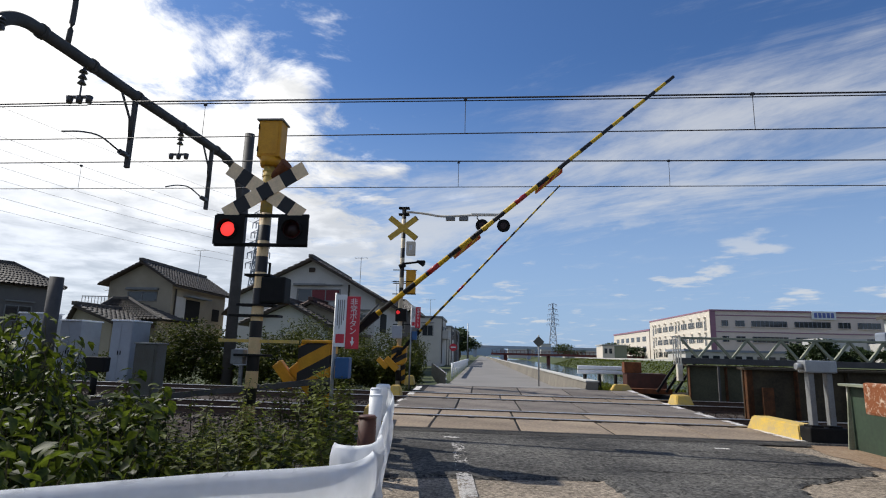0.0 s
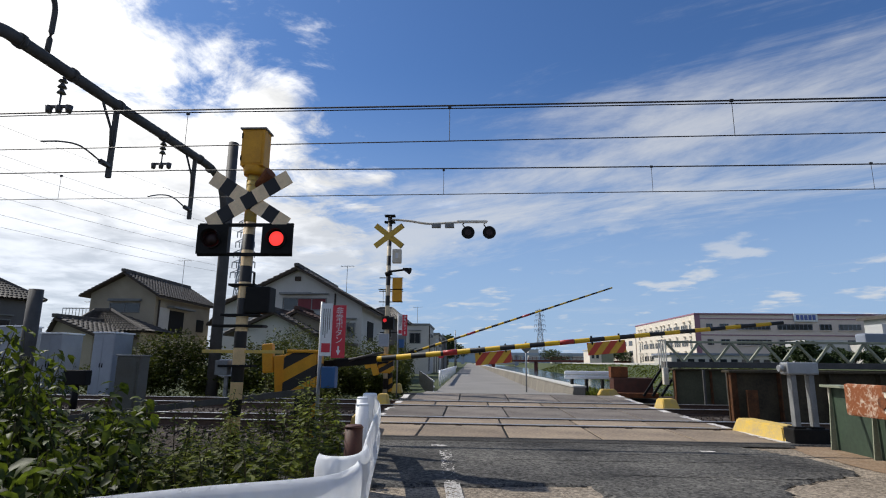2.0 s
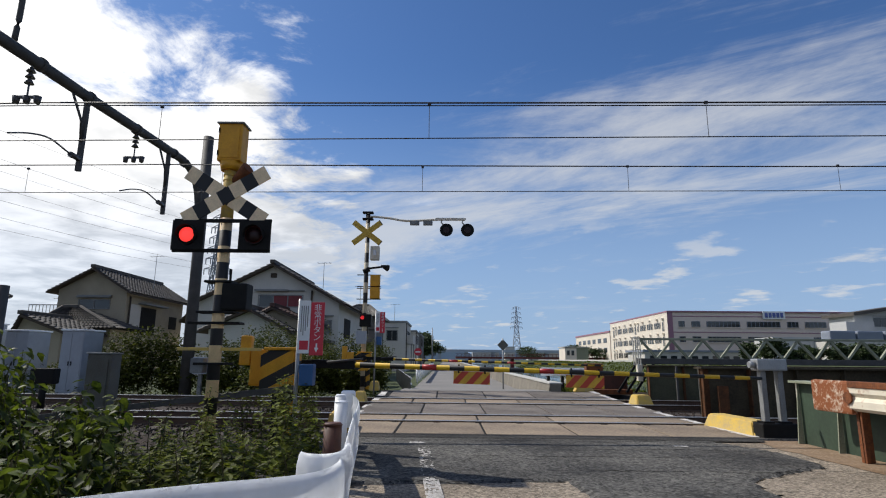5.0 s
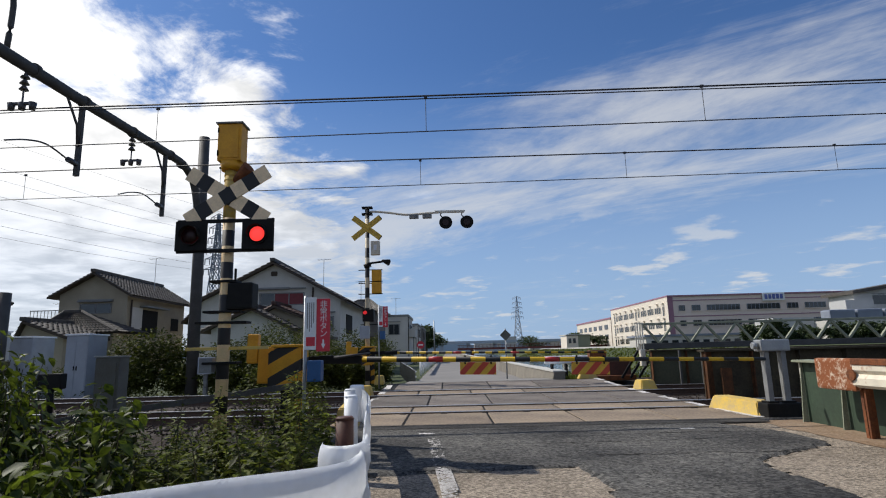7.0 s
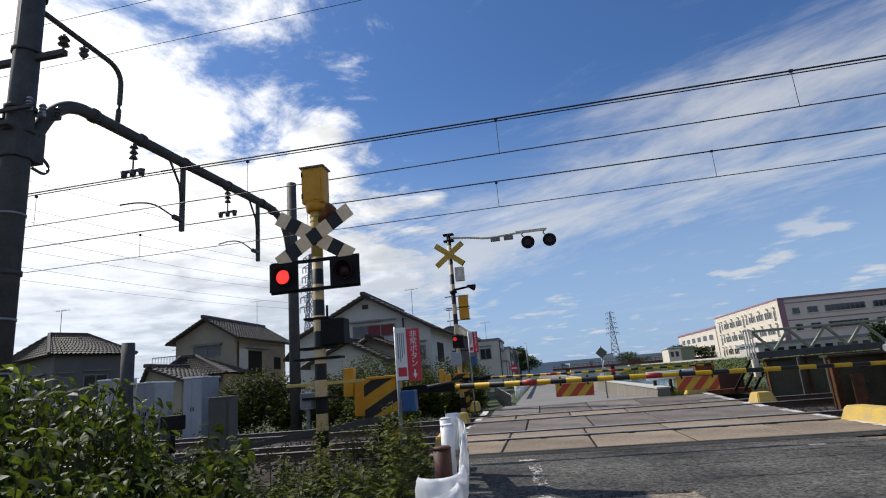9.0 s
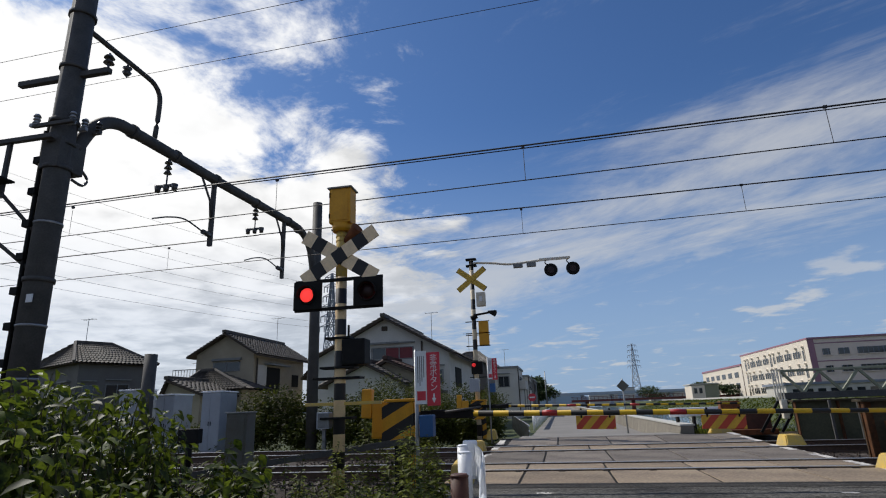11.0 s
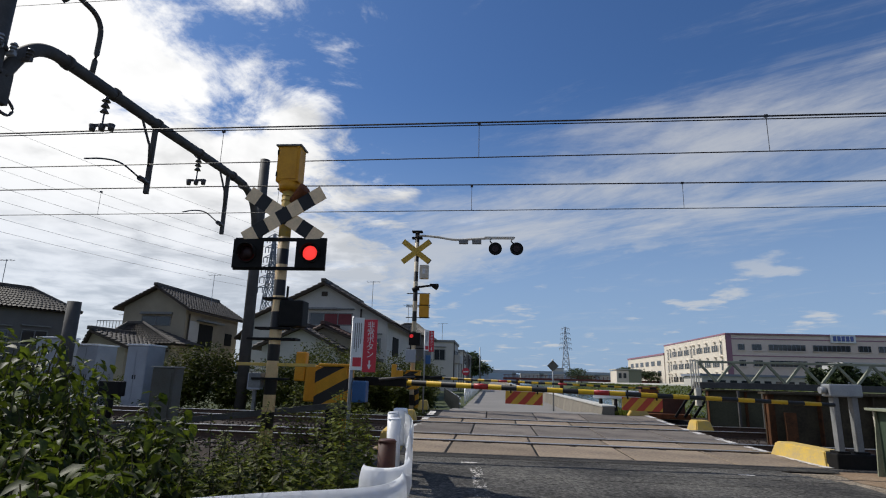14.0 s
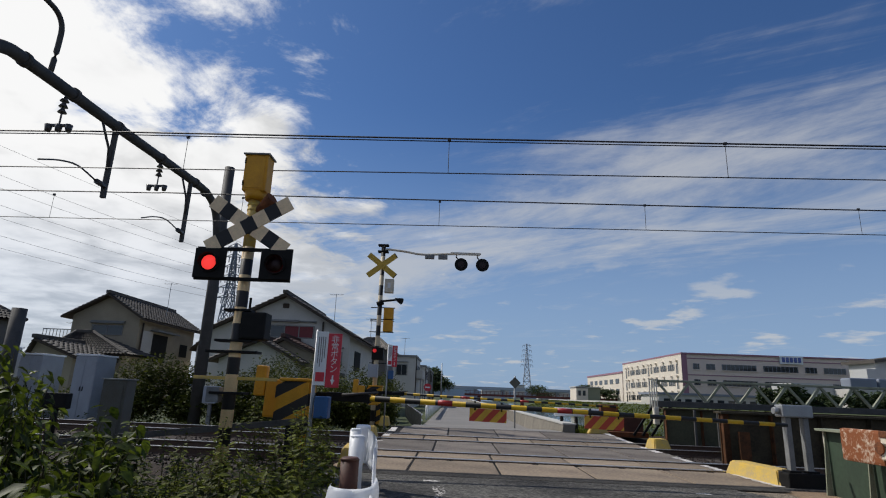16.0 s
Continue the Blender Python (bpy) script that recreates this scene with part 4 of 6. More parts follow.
# ---- overhead line ----
def masts():
    s = thing("line_mast", pose(-7.23, 7.9, -0.3), "tall dark steel railway mast with brackets", "mast", "masts of the overhead line")
    bm = B()
    tube(bm, (0, 0, 0), (0, 0, 10.2), 0.205, 0.19, 20)
    part("pole", bm, "mast", s)
    for z in (3.4, 5.3, 5.75, 6.15, 7.2, 8.3):
        bm = B()
        tube(bm, (0, 0, z), (0, 0, z + 0.07), 0.225, 0.225, 18)
        part("band", bm, "mast", s)
    bm = B()
    box(bm, -0.17, 0.19, -0.2, 0.32, 5.3, 5.85, 0.02)
    part("clamp", bm, "mast", s)
    bm = B()
    pipe(bm, smooth_line([(0.1, 0.3, 5.5), (0.1, 0.5, 5.35), (0.1, 0.42, 5.2), (0.1, 0.2, 5.22)], 4), 0.025, 6)
    part("cable_loop", bm, "insulator", s)
    for x, y, z in ((0.25, -0.1, 6.15), (0.25, 0.15, 6.15), (-0.3, -0.25, 6.1), (0.3, 0.4, 6.2)):
        bm = B()
        box(bm, x - 0.11, x + 0.05, y - 0.03, y + 0.03, z - 0.06, z, 0.006)
        for k in range(3):
            tube(bm, (x, y, z + 0.06 * k), (x, y, z + 0.06 * k + 0.045), 0.06, 0.035, 10)
        part("pin_insulator", bm, "cabinet" if z < 6.18 else "insulator", s, "small stacked pin insulator")
    bm = B()
    box(bm, -0.35, 0.45, -0.28, -0.22, 6.02, 6.08, 0.008)
    part("small_arm", bm, "mast", s)
    for x, y, z in ((0.7, 0.0, 7.15), (0.0, 1.15, 8.12)):
        bm = B()
        d = 1 if z < 8 else -1
        tube(bm, (x, y, z), (x, y, z + 0.3 * d), 0.02, seg=6)
        for k in (0.1, 0.2):
            tube(bm, (x, y, z + k * d), (x, y, z + (k + 0.06) * d), 0.09, 0.05, 10)
        part("disc_insulator", bm, "insulator", s, "dark disc insulator")
    bm = B()
    box(bm, -2.6, 0.15, -0.35, -0.27, 5.75, 5.83, 0.01)
    box(bm, -2.6, -0.5, -0.75, -0.67, 5.05, 5.12, 0.01)
    for x in (-0.7, -1.3):
        box(bm, x - 0.02, x + 0.02, -0.75, -0.27, 5.1, 5.14)
        box(bm, x - 0.03, x + 0.03, -0.32, -0.26, 4.8, 5.8)
    part("platform", bm, "mast", s, "steel switch platform")
    bm = B()
    pipe(bm, [(-0.1, -0.1, 4.2), (-1.5, -0.4, 5.7)], 0.03, 6)
    pipe(bm, [(-0.1, -0.1, 3.6), (-2.0, -0.4, 5.1)], 0.03, 6)
    part("brace", bm, "mast", s)
    bm = B()
    box(bm, -2.55, -0.45, -0.72, -0.30, 5.02, 5.05)
    part("grating", bm, "rubber", s, "dark platform grating")
    for x in (-2.3, -1.6, -0.9):
        bm = B()
        box(bm, x - 0.025, x + 0.025, -0.74, -0.69, 5.08, 5.95, 0.005)
        part("platform_post", bm, "mast", s)
    for k, (x, y) in enumerate(((-0.20, -0.14), (-0.24, -0.06), (-0.225, 0.03))):
        bm = B()
        pipe(bm, [(x, y, 0.1), (x, y, 3.2), (x - 0.01, y, 6.0 + 0.3 * k)], 0.028, 6)
        part("conduit", bm, "rubber", s, "black cable conduit")
    for k in range(9):
        bm = B()
        z = 1.0 + k * 0.55
        box(bm, -0.31, -0.17, -0.19, 0.07, z, z + 0.12, 0.01)
        part("conduit_clamp", bm, "black", s)
    for z in (1.9, 2.7, 4.35):
        bm = B()
        tube(bm, (0, 0, z), (0, 0, z + 0.035), 0.212, 0.212, 18)
        part("wire_band", bm, "galvanised", s, "thin pale wire band")
    bm = B()
    box(bm, 0.05, 0.16, -0.212, -0.195, 3.05, 3.18, 0.003)
    part("plate", bm, "sign_white", s, "small pale plate")
    bm = B()
    box(bm, -1.1, 0.75, -0.05, 0.05, 7.05, 7.15, 0.01)
    part("cross_arm", bm, "mast", s)
    bm = B()
    pipe(bm, smooth_line([(0, 0.15, 8.18), (0, 0.8, 8.17), (0, 1.5, 8.16), (0, 1.9, 8.13), (0, 2.1, 7.95), (0, 2.13, 7.6), (0, 2.1, 6.95)], 5), 0.05, 8)
    part("hoop", bm, "mast", s, "bent steel pipe")
    m2 = thing("line_mast", pose(-7.15, 18.05, -0.3), "tall grey steel railway mast behind the tracks", "mast", "masts of the overhead line")
    bm = B()
    tube(bm, (0, 0, 0), (0, 0, 8.4), 0.18, 0.16, 18)
    part("pole", bm, "mast", m2)
    beam = thing("portal_beam", pose(-7.15, 0, 0), "bent grey tubular beam spanning both tracks", "beam")
    bm = B()
    pipe(bm, smooth_line([(0, 8.08, 5.45), (0, 8.4, 6.05), (0, 8.85, 6.38), (0, 9.6, 6.45), (0, 12.2, 6.55), (0, 15.9, 6.72), (0, 16.9, 6.66), (0, 17.5, 6.3), (0, 17.85, 5.5)], 8), 0.115, 14)
    part("tube", bm, "mast", beam)
    bm = B()
    for y, z in ((9.3, 6.44), (10.6, 6.5), (12.1, 6.55), (14.0, 6.63), (15.9, 6.72), (16.6, 6.69)):
        tube(bm, (0, y - 0.05, z), (0, y + 0.05, z), 0.14, 0.14, 14)
    part("flange", bm, "mast", beam)
    for k, y in enumerate((10.4, 14.0)):
        z = 6.5 + 0.045 * (y - 10.4)
        bm = B()
        for i in range(3):
            tube(bm, (0, y, z - 0.18 - i * 0.12), (0, y, z - 0.26 - i * 0.12), 0.035, 0.085, 10)
        tube(bm, (0, y, z), (0, y, z - 0.75), 0.018, seg=6)
        box(bm, -0.22, 0.22, y - 0.03, y + 0.03, z - 0.80, z - 0.75, 0.01)
        for u in (-0.2, 0.0, 0.2):
            tube(bm, (u, y, z - 0.90), (u, y, z - 0.76), 0.05, 0.07, 8)
        part("insulator", bm, "insulator", beam, "stacked dark insulators")
        bm = B()
        ya = y + 1.65
        box(bm, -0.05, 0.05, ya - 0.04, ya + 0.04, 4.85, z + 0.05, 0.006)
        pipe(bm, [(0, ya - 0.55, z), (0, ya - 0.12, z - 0.55), (0, ya - 0.05, z - 1.0)], 0.03, 6)
        part("drop_bracket", bm, "mast", beam)
        bm = B()
        tube(bm, (0, ya - 0.04, 5.12), (0, ya - 0.30, 5.12), 0.06, 0.06, 10)
        pipe(bm, smooth_line([(0, ya - 0.3, 5.12), (-0.1, ya - 0.8, 5.26), (-0.2, ya - 1.2, 5.2), (-0.25, y, 5.02)], 4), 0.018, 6)
        part("steady_arm", bm, "insulator", beam)


def wires():
    g = thing("overhead_line", pose(0, 0, 0), "contact wires hung from twin messenger cables over the tracks", "overhead wire")
    for y, zc, zm in ((10.4, 4.96, 5.62), (14.0, 5.05, 5.68)):
        for xa, xb in ((-55, -7.15), (-7.15, 42)):
            n = 24
            pts = []
            for i in range(n + 1):
                t = i / n
                pts.append((xa + (xb - xa) * t, y, zm + 0.14 * (2 * t - 1) ** 2 - 0.03 if xa > -10 else zm + 0.10))
            bm = B()
            pipe(bm, pts, 0.017, 5)
            if y < 12:
                pipe(bm, [(p[0], p[1], p[2] - 0.055) for p in pts], 0.011, 5)
            part("messenger", bm, "copper", g)
        bm = B()
        pipe(bm, [(-55, y, zc), (42, y, zc)], 0.011, 5)
        part("contact_wire", bm, "copper", g)
        for i in range(22):
            bm = B()
            x = -40 + 5.05 * i - (0.03 if y < 12 else 0.3)
            pipe(bm, [(x, y, zc), (x, y, zm + 0.02)], 0.006, 4)
            box(bm, x - 0.03, x + 0.03, y - 0.018, y + 0.018, zm - 0.02, zm + 0.03)
            part("dropper", bm, "copper", g)
    lean(g)
    g2 = thing("feeder_wires", pose(0, 0, 0), "thin feeder wires high above the tracks", "overhead wire")
    for y, z in ((9.0, 7.65), (8.3, 8.0)):
        bm = B()
        pipe(bm, [(-60 + 4 * i, y, z + 0.0006 * (i - 13) ** 2) for i in range(27)], 0.007, 4)
        part("wire", bm, "copper", g2)
    lean(g2)


# ---- bridge to the side ----
def railway_bridge():
    g = thing("railway_bridge", pose(0, 0, 0), "dark green riveted plate girders of the river railway bridge", "bridge")
    for y, x0, hide in ((12.45, 5.80, "girder"), (16.3, 6.1, "girder_olive")):
        bm = B()
        box(bm, x0, 48, y - 0.012, y + 0.012, -0.2, 0.84)
        part("web_plate", bm, hide, g)
        bm = B()
        box(bm, x0 - 0.02, 48, y - 0.16, y + 0.16, 0.84, 0.88, 0.006)
        box(bm, x0 - 0.02, 48, y - 0.16, y + 0.16, -0.24, -0.2, 0.006)
        part("flange", bm, "girder", g, "dark brown flange")
        for i in range(24):
            x = x0 + 0.02 + i * 0.92
            bm = B()
            box(bm, x, x + 0.02, y - 0.14, y - 0.013, -0.2, 0.838)
            part("stiffener", bm, "rust_dark" if i in (0, 1, 5, 8) else hide, g, "rusty stiffener" if i in (0, 1, 5, 8) else "")
    bm = B()
    box(bm, 6.05, 6.25, 12.20, 12.26, 0.0, 0.52, 0.006)
    part("gusset", bm, "rust_dark", g, "rusty gusset plate")
    bm = B()
    box(bm, 5.80, 5.98, 12.415, 12.432, -0.2, 0.835)
    part("end_plate", bm, "rust_dark", g, "brown rusted end plate")
    for x in (6.45, 7.0):
        bm = B()
        box(bm, x, x + 0.05, 15.2, 15.25, -0.26, 0.86, 0.006)
        box(bm, x - 0.06, x + 0.14, 15.1, 15.35, -0.26, -0.18, 0.006)
        part("hand_post", bm, "mast", g, "dark steel post")
    bm = B()
    box(bm, 6.2, 48, 8.9, 16.6, -0.55, -0.26)
    part("deck", bm, "girder", g)
    bm = B()
    for i in range(60):
        x = 7.8 + i * 0.5
        for y0 in (9.6, 13.2):
            box(bm, x, x + 0.2, y0, y0 + 2.1, -0.255, -0.13)
    tagged(part("bridge_sleepers", bm, "sleeper", g), kind="stuff")
    lean(g)
    t = thing("truss_walkway", pose(0, 0, 0), "pale green steel truss parapet of the walkway bridge", "truss")
    y = 16.75
    bm = B()
    box(bm, 6.1, 48, y - 0.05, y + 0.05, 1.56, 1.62, 0.01)
    part("top_chord", bm, "pale_green", t)
    bm = B()
    box(bm, 6.0, 48, y - 0.09, y + 0.09, 0.90, 1.06, 0.01)
    part("bottom_chord", bm, "mast", t)
    for i in range(80):
        x = 6.15 + i * 0.43
        bm = B()
        box(bm, -0.028, 0.028, y - 0.035, y + 0.035, -0.325, 0.325, 0.0, pose(x + 0.215, 0, 1.31, 0, -40 if i % 2 == 0 else 40, 0))
        part("diagonal", bm, "pale_green", t)
    for i in range(4):
        bm = B()
        box(bm, 5.86 + i * 0.062, 5.89 + i * 0.062, y - 0.2, y - 0.18, 0.88, 1.62, 0.004)
        part("gate_bar", bm, "cream_beam", t, "pale upright bar of the end gate")
    bm = B()
    box(bm, 5.85, 6.09, y - 0.205, y - 0.178, 1.60, 1.63)
    part("gate_rail", bm, "cream_beam", t)
    bm = B()
    box(bm, 5.95, 6.08, y - 0.25, y - 0.10, 0.45, 0.9, 0.01)
    part("gate_foot", bm, "cream_beam", t)
    lean(t)


def receiver_post():
    s = thing("gate_catch_post", pose(5.05, 8.6, -0.05), "grey steel post that receives the gate arm", "post")
    for x in (-0.03, 0.20):
        bm = B()
        box(bm, x - 0.035, x + 0.035, -0.05, 0.05, 0.25, 0.92, 0.008)
        part("leg", bm, "grey_paint", s, "grey steel leg")
        bm = B()
        box(bm, x - 0.075, x + 0.075, -0.09, 0.09, 0.235, 0.26, 0.004)
        part("foot", bm, "black", s)
    bm = B()
    box(bm, -0.12, 0.28, -0.10, 0.10, 0.92, 1.08, 0.02)
    part("head", bm, "galvanised", s, "grey box head")
    bm = B()
    tube(bm, (-0.20, -0.02, 1.0), (-0.13, -0.02, 1.0), 0.045, 0.045, 12)
    part("bolt", bm, "galvanised", s)
    bm = B()
    box(bm, -0.14, 0.34, -0.12, 0.14, -0.25, 0.235, 0.02)
    part("base", bm, "black", s, "dark footing")


def rusty_rail():
    s = thing("rusty_guard_beam", pose(4.92, 7.36, 0), "rust-stained cream steel guard beam on a rusty post", "guard beam")
    bm = B()
    box(bm, -0.035, 0.035, -0.62, 0.0, 0.46, 0.80, 0.03)
    part("end_piece", bm, "rusted_white", s, "rust-eaten beam end")
    bm = B()
    prism(bm, [(0.0, 0.50), (-0.035, 0.53), (-0.035, 0.60), (0.0, 0.64), (-0.03, 0.68), (-0.03, 0.735), (0.03, 0.735), (0.03, 0.50)], -5.0, -0.60)
    part("beam", bm, "beam_rusty", s, "cream painted beam with rust runs")
    bm = B()
    box(bm, -0.042, 0.042, -5.0, -0.60, 0.735, 0.80, 0.01)
    part("top_edge", bm, "rust", s, "rusted top edge")
    bm = B()
    tube(bm, (-0.036, -0.60, 0.63), (-0.055, -0.60, 0.63), 0.06, 0.06, 12)
    part("bolt_plate", bm, "rust", s)
    bm = B()
    box(bm, 0.03, 0.07, -0.66, -0.58, -0.02, 0.50, 0.006)
    box(bm, 0.03, 0.13, -0.64, -0.62, -0.02, 0.50, 0.004)
    part("post", bm, "rust", s, "rusty post")
    p = thing("green_girder", pose(5.2, 8.1, 0), "dark green steel plate girder along the road edge", "girder")
    bm = B()
    box(bm, 0.0, 0.025, -7.0, 0.0, -1.2, 0.73)
    part("web_plate", bm, "girder_green", p)
    bm = B()
    box(bm, -0.10, 0.13, -7.0, 0.05, 0.73, 0.76, 0.004)
    part("flange", bm, "pale_green", p)
    for y in (-0.02, -0.75, -1.6, -2.5):
        bm = B()
        prism(bm, [(-0.012, -0.05), (-0.09, -0.05), (-0.03, 0.73), (-0.012, 0.73)], y - 0.008, y + 0.008)
        part("stiffener", bm, "pale_green", p, "pale edged stiffener")
    bm = B()
    box(bm, -0.02, 0.0, 0.012, 0.03, -0.4, 0.73)
    part("end_strip", bm, "cream_beam", p)

# ---- houses ----
def window(parent, x0, x1, y, z0, z1, panes, mats=("window_glass",), proud=0.05):
    """A window in a wall that faces -y: frame, panes, sill."""
    w = new("window")
    w.parent = parent
    w.empty_display_size = 0.2
    bm = B()
    t = 0.06
    box(bm, x0, x1, y - proud, y, z0 - t, z0), box(bm, x0, x1, y - proud, y, z1, z1 + t)
    box(bm, x0 - t, x0, y - proud, y, z0 - t, z1 + t), box(bm, x1, x1 + t, y - proud, y, z0 - t, z1 + t)
    for i in range(1, panes):
        x = x0 + (x1 - x0) * i / panes
        box(bm, x - t / 2, x + t / 2, y - proud, y, z0, z1)
    part("frame", bm, "grey_paint", w)
    for i in range(panes):
        a, b = x0 + (x1 - x0) * i / panes, x0 + (x1 - x0) * (i + 1) / panes
        bm = B()
        box(bm, a + 0.03, b - 0.03, y - 0.02, y - 0.004, z0, z1)
        part("pane", bm, mats[i % len(mats)], w)
    bm = B()
    box(bm, x0 - 0.15, x1 + 0.15, y - 0.16, y, z1 + 0.28, z1 + 0.36)
    part("hood", bm, "grey_paint", w)
    return w


def tiled_slope(bm, a, b, c, d, rows, cols):
    """Curved roof tiles over the quad a b (eave) and d c (ridge)."""
    a, b, c, d = map(Vector, (a, b, c, d))
    nrm = (b - a).cross(d - a).normalized()
    if nrm.z < 0:
        nrm = -nrm
    for j in range(rows):
        for i in range(cols):
            def at(u, v):
                return (a + (b - a) * u) * (1 - v) + (d + (c - d) * u) * v
            u0, u1, v0, v1 = i / cols, (i + 1) / cols, j / rows, (j + 1) / rows + 0.3 / rows
            v1 = min(v1, 1.0)
            um = u0 + (u1 - u0) * 0.6
            lift = nrm * 0.09
            p = [bm.verts.new(at(u0, v0) + lift), bm.verts.new(at(um, v0) + lift * 1.9), bm.verts.new(at(u1, v0) + lift),
                 bm.verts.new(at(u1, v1) + lift * 0.2), bm.verts.new(at(um, v1) + lift * 1.1), bm.verts.new(at(u0, v1) + lift * 0.2)]
            bm.faces.new((p[0], p[1], p[4], p[5])), bm.faces.new((p[1], p[2], p[3], p[4]))


def gable_house(x0, x1, y0, y1, zg, ze, zr, wall, label, over=0.55, tiles=(14, 26), xr=None, group="houses beyond the tracks", cover="roof_tile"):
    """A house with its gable towards -y and its ridge along y."""
    h = thing("house", pose(0, 0, 0), label, "house", group)
    xr = (x0 + x1) / 2 if xr is None else xr
    bm = B()
    prism(bm, [(x0, zg), (x1, zg), (x1, ze), (xr, zr - 0.12), (x0, ze)], y0, y1)
    part("wall", bm, wall, h)
    sl, sr = (zr - ze) / (xr - x0), (zr - ze) / (x1 - xr)
    for xe, s in ((x0 - over, sl), (x1 + over, sr)):
        zee = ze - over * s
        bm = B()
        prism(bm, [(xe, zee - 0.10), (xe, zee + 0.02), (xr, zr + 0.02), (xr, zr - 0.12)], y0 - over, y1 + over)
        r = part("roof", bm, "wood_dark", h, "dark tiled roof slope")
        bm = B()
        tiled_slope(bm, (xe, y0 - over, zee), (xe, y1 + over, zee), (xr, y1 + over, zr), (xr, y0 - over, zr), tiles[0], tiles[1])
        tagged(part("tiles", bm, cover, r), kind="stuff")
    bm = B()
    box(bm, xr - 0.16, xr + 0.16, y0 - over - 0.05, y1 + over, zr + 0.02, zr + 0.26, 0.05)
    part("ridge", bm, cover, h, "raised ridge of dark tiles")
    return h


def hip_roof(h, x0, x1, y0, y1, ze, zr, inset, over=0.5, tiles=(9, 22), cover="roof_tile", mid=None):
    x0, x1, y0, y1 = x0 - over, x1 + over, y0 - over, y1 + over
    ym = (y0 + y1) / 2 if mid is None else mid
    near, far = inset if isinstance(inset, tuple) else (inset, inset)
    a, b = (x0 + near, ym, zr), (x1 - far, ym, zr)
    c = [(x0, y0, ze), (x1, y0, ze), (x1, y1, ze), (x0, y1, ze)]
    bm = B()
    v = [bm.verts.new(p) for p in c + [a, b]]
    for f in ((0, 1, 5, 4), (1, 2, 5), (2, 3, 4, 5), (3, 0, 4), (3, 2, 1, 0)):
        bm.faces.new([v[i] for i in f])
    r = part("roof", bm, "wood_dark", h, "hipped roof of grey tiles")
    for q in ((c[0], c[1], b, a), (c[1], c[2], b, b), (c[3], c[0], a, a)):
        bm = B()
        tiled_slope(bm, q[0], q[1], q[2], q[3], *tiles)
        tagged(part("tiles", bm, cover, r), kind="stuff")
    bm = B()
    box(bm, a[0], b[0], ym - 0.15, ym + 0.15, zr + 0.02, zr + 0.25, 0.05)
    for p in (c[0], c[1]):
        e = a if p is c[0] else b
        tube(bm, (p[0], p[1], p[2] + 0.12), (e[0], e[1], e[2] + 0.15), 0.11, 0.11, 6)
    part("ridge", bm, "roof_tile", h)


def antenna(x, y, z, h, n=4):
    s = thing("tv_antenna", pose(x, y, z), "thin television antenna on a roof mast", "antenna", "roof antennas")
    bm = B()
    tube(bm, (0, 0, -0.3), (0, 0, h), 0.022, seg=6)
    part("mast", bm, "galvanised", s)
    bm = B()
    tube(bm, (-0.5, 0, h - 0.08), (0.55, 0.1, h - 0.02), 0.014, seg=5)
    for i in range(n):
        t = -0.45 + i * 0.3
        tube(bm, (t, -0.28, h - 0.05), (t, 0.28, h - 0.05), 0.012, seg=5)
    part("aerial", bm, "galvanised", s)


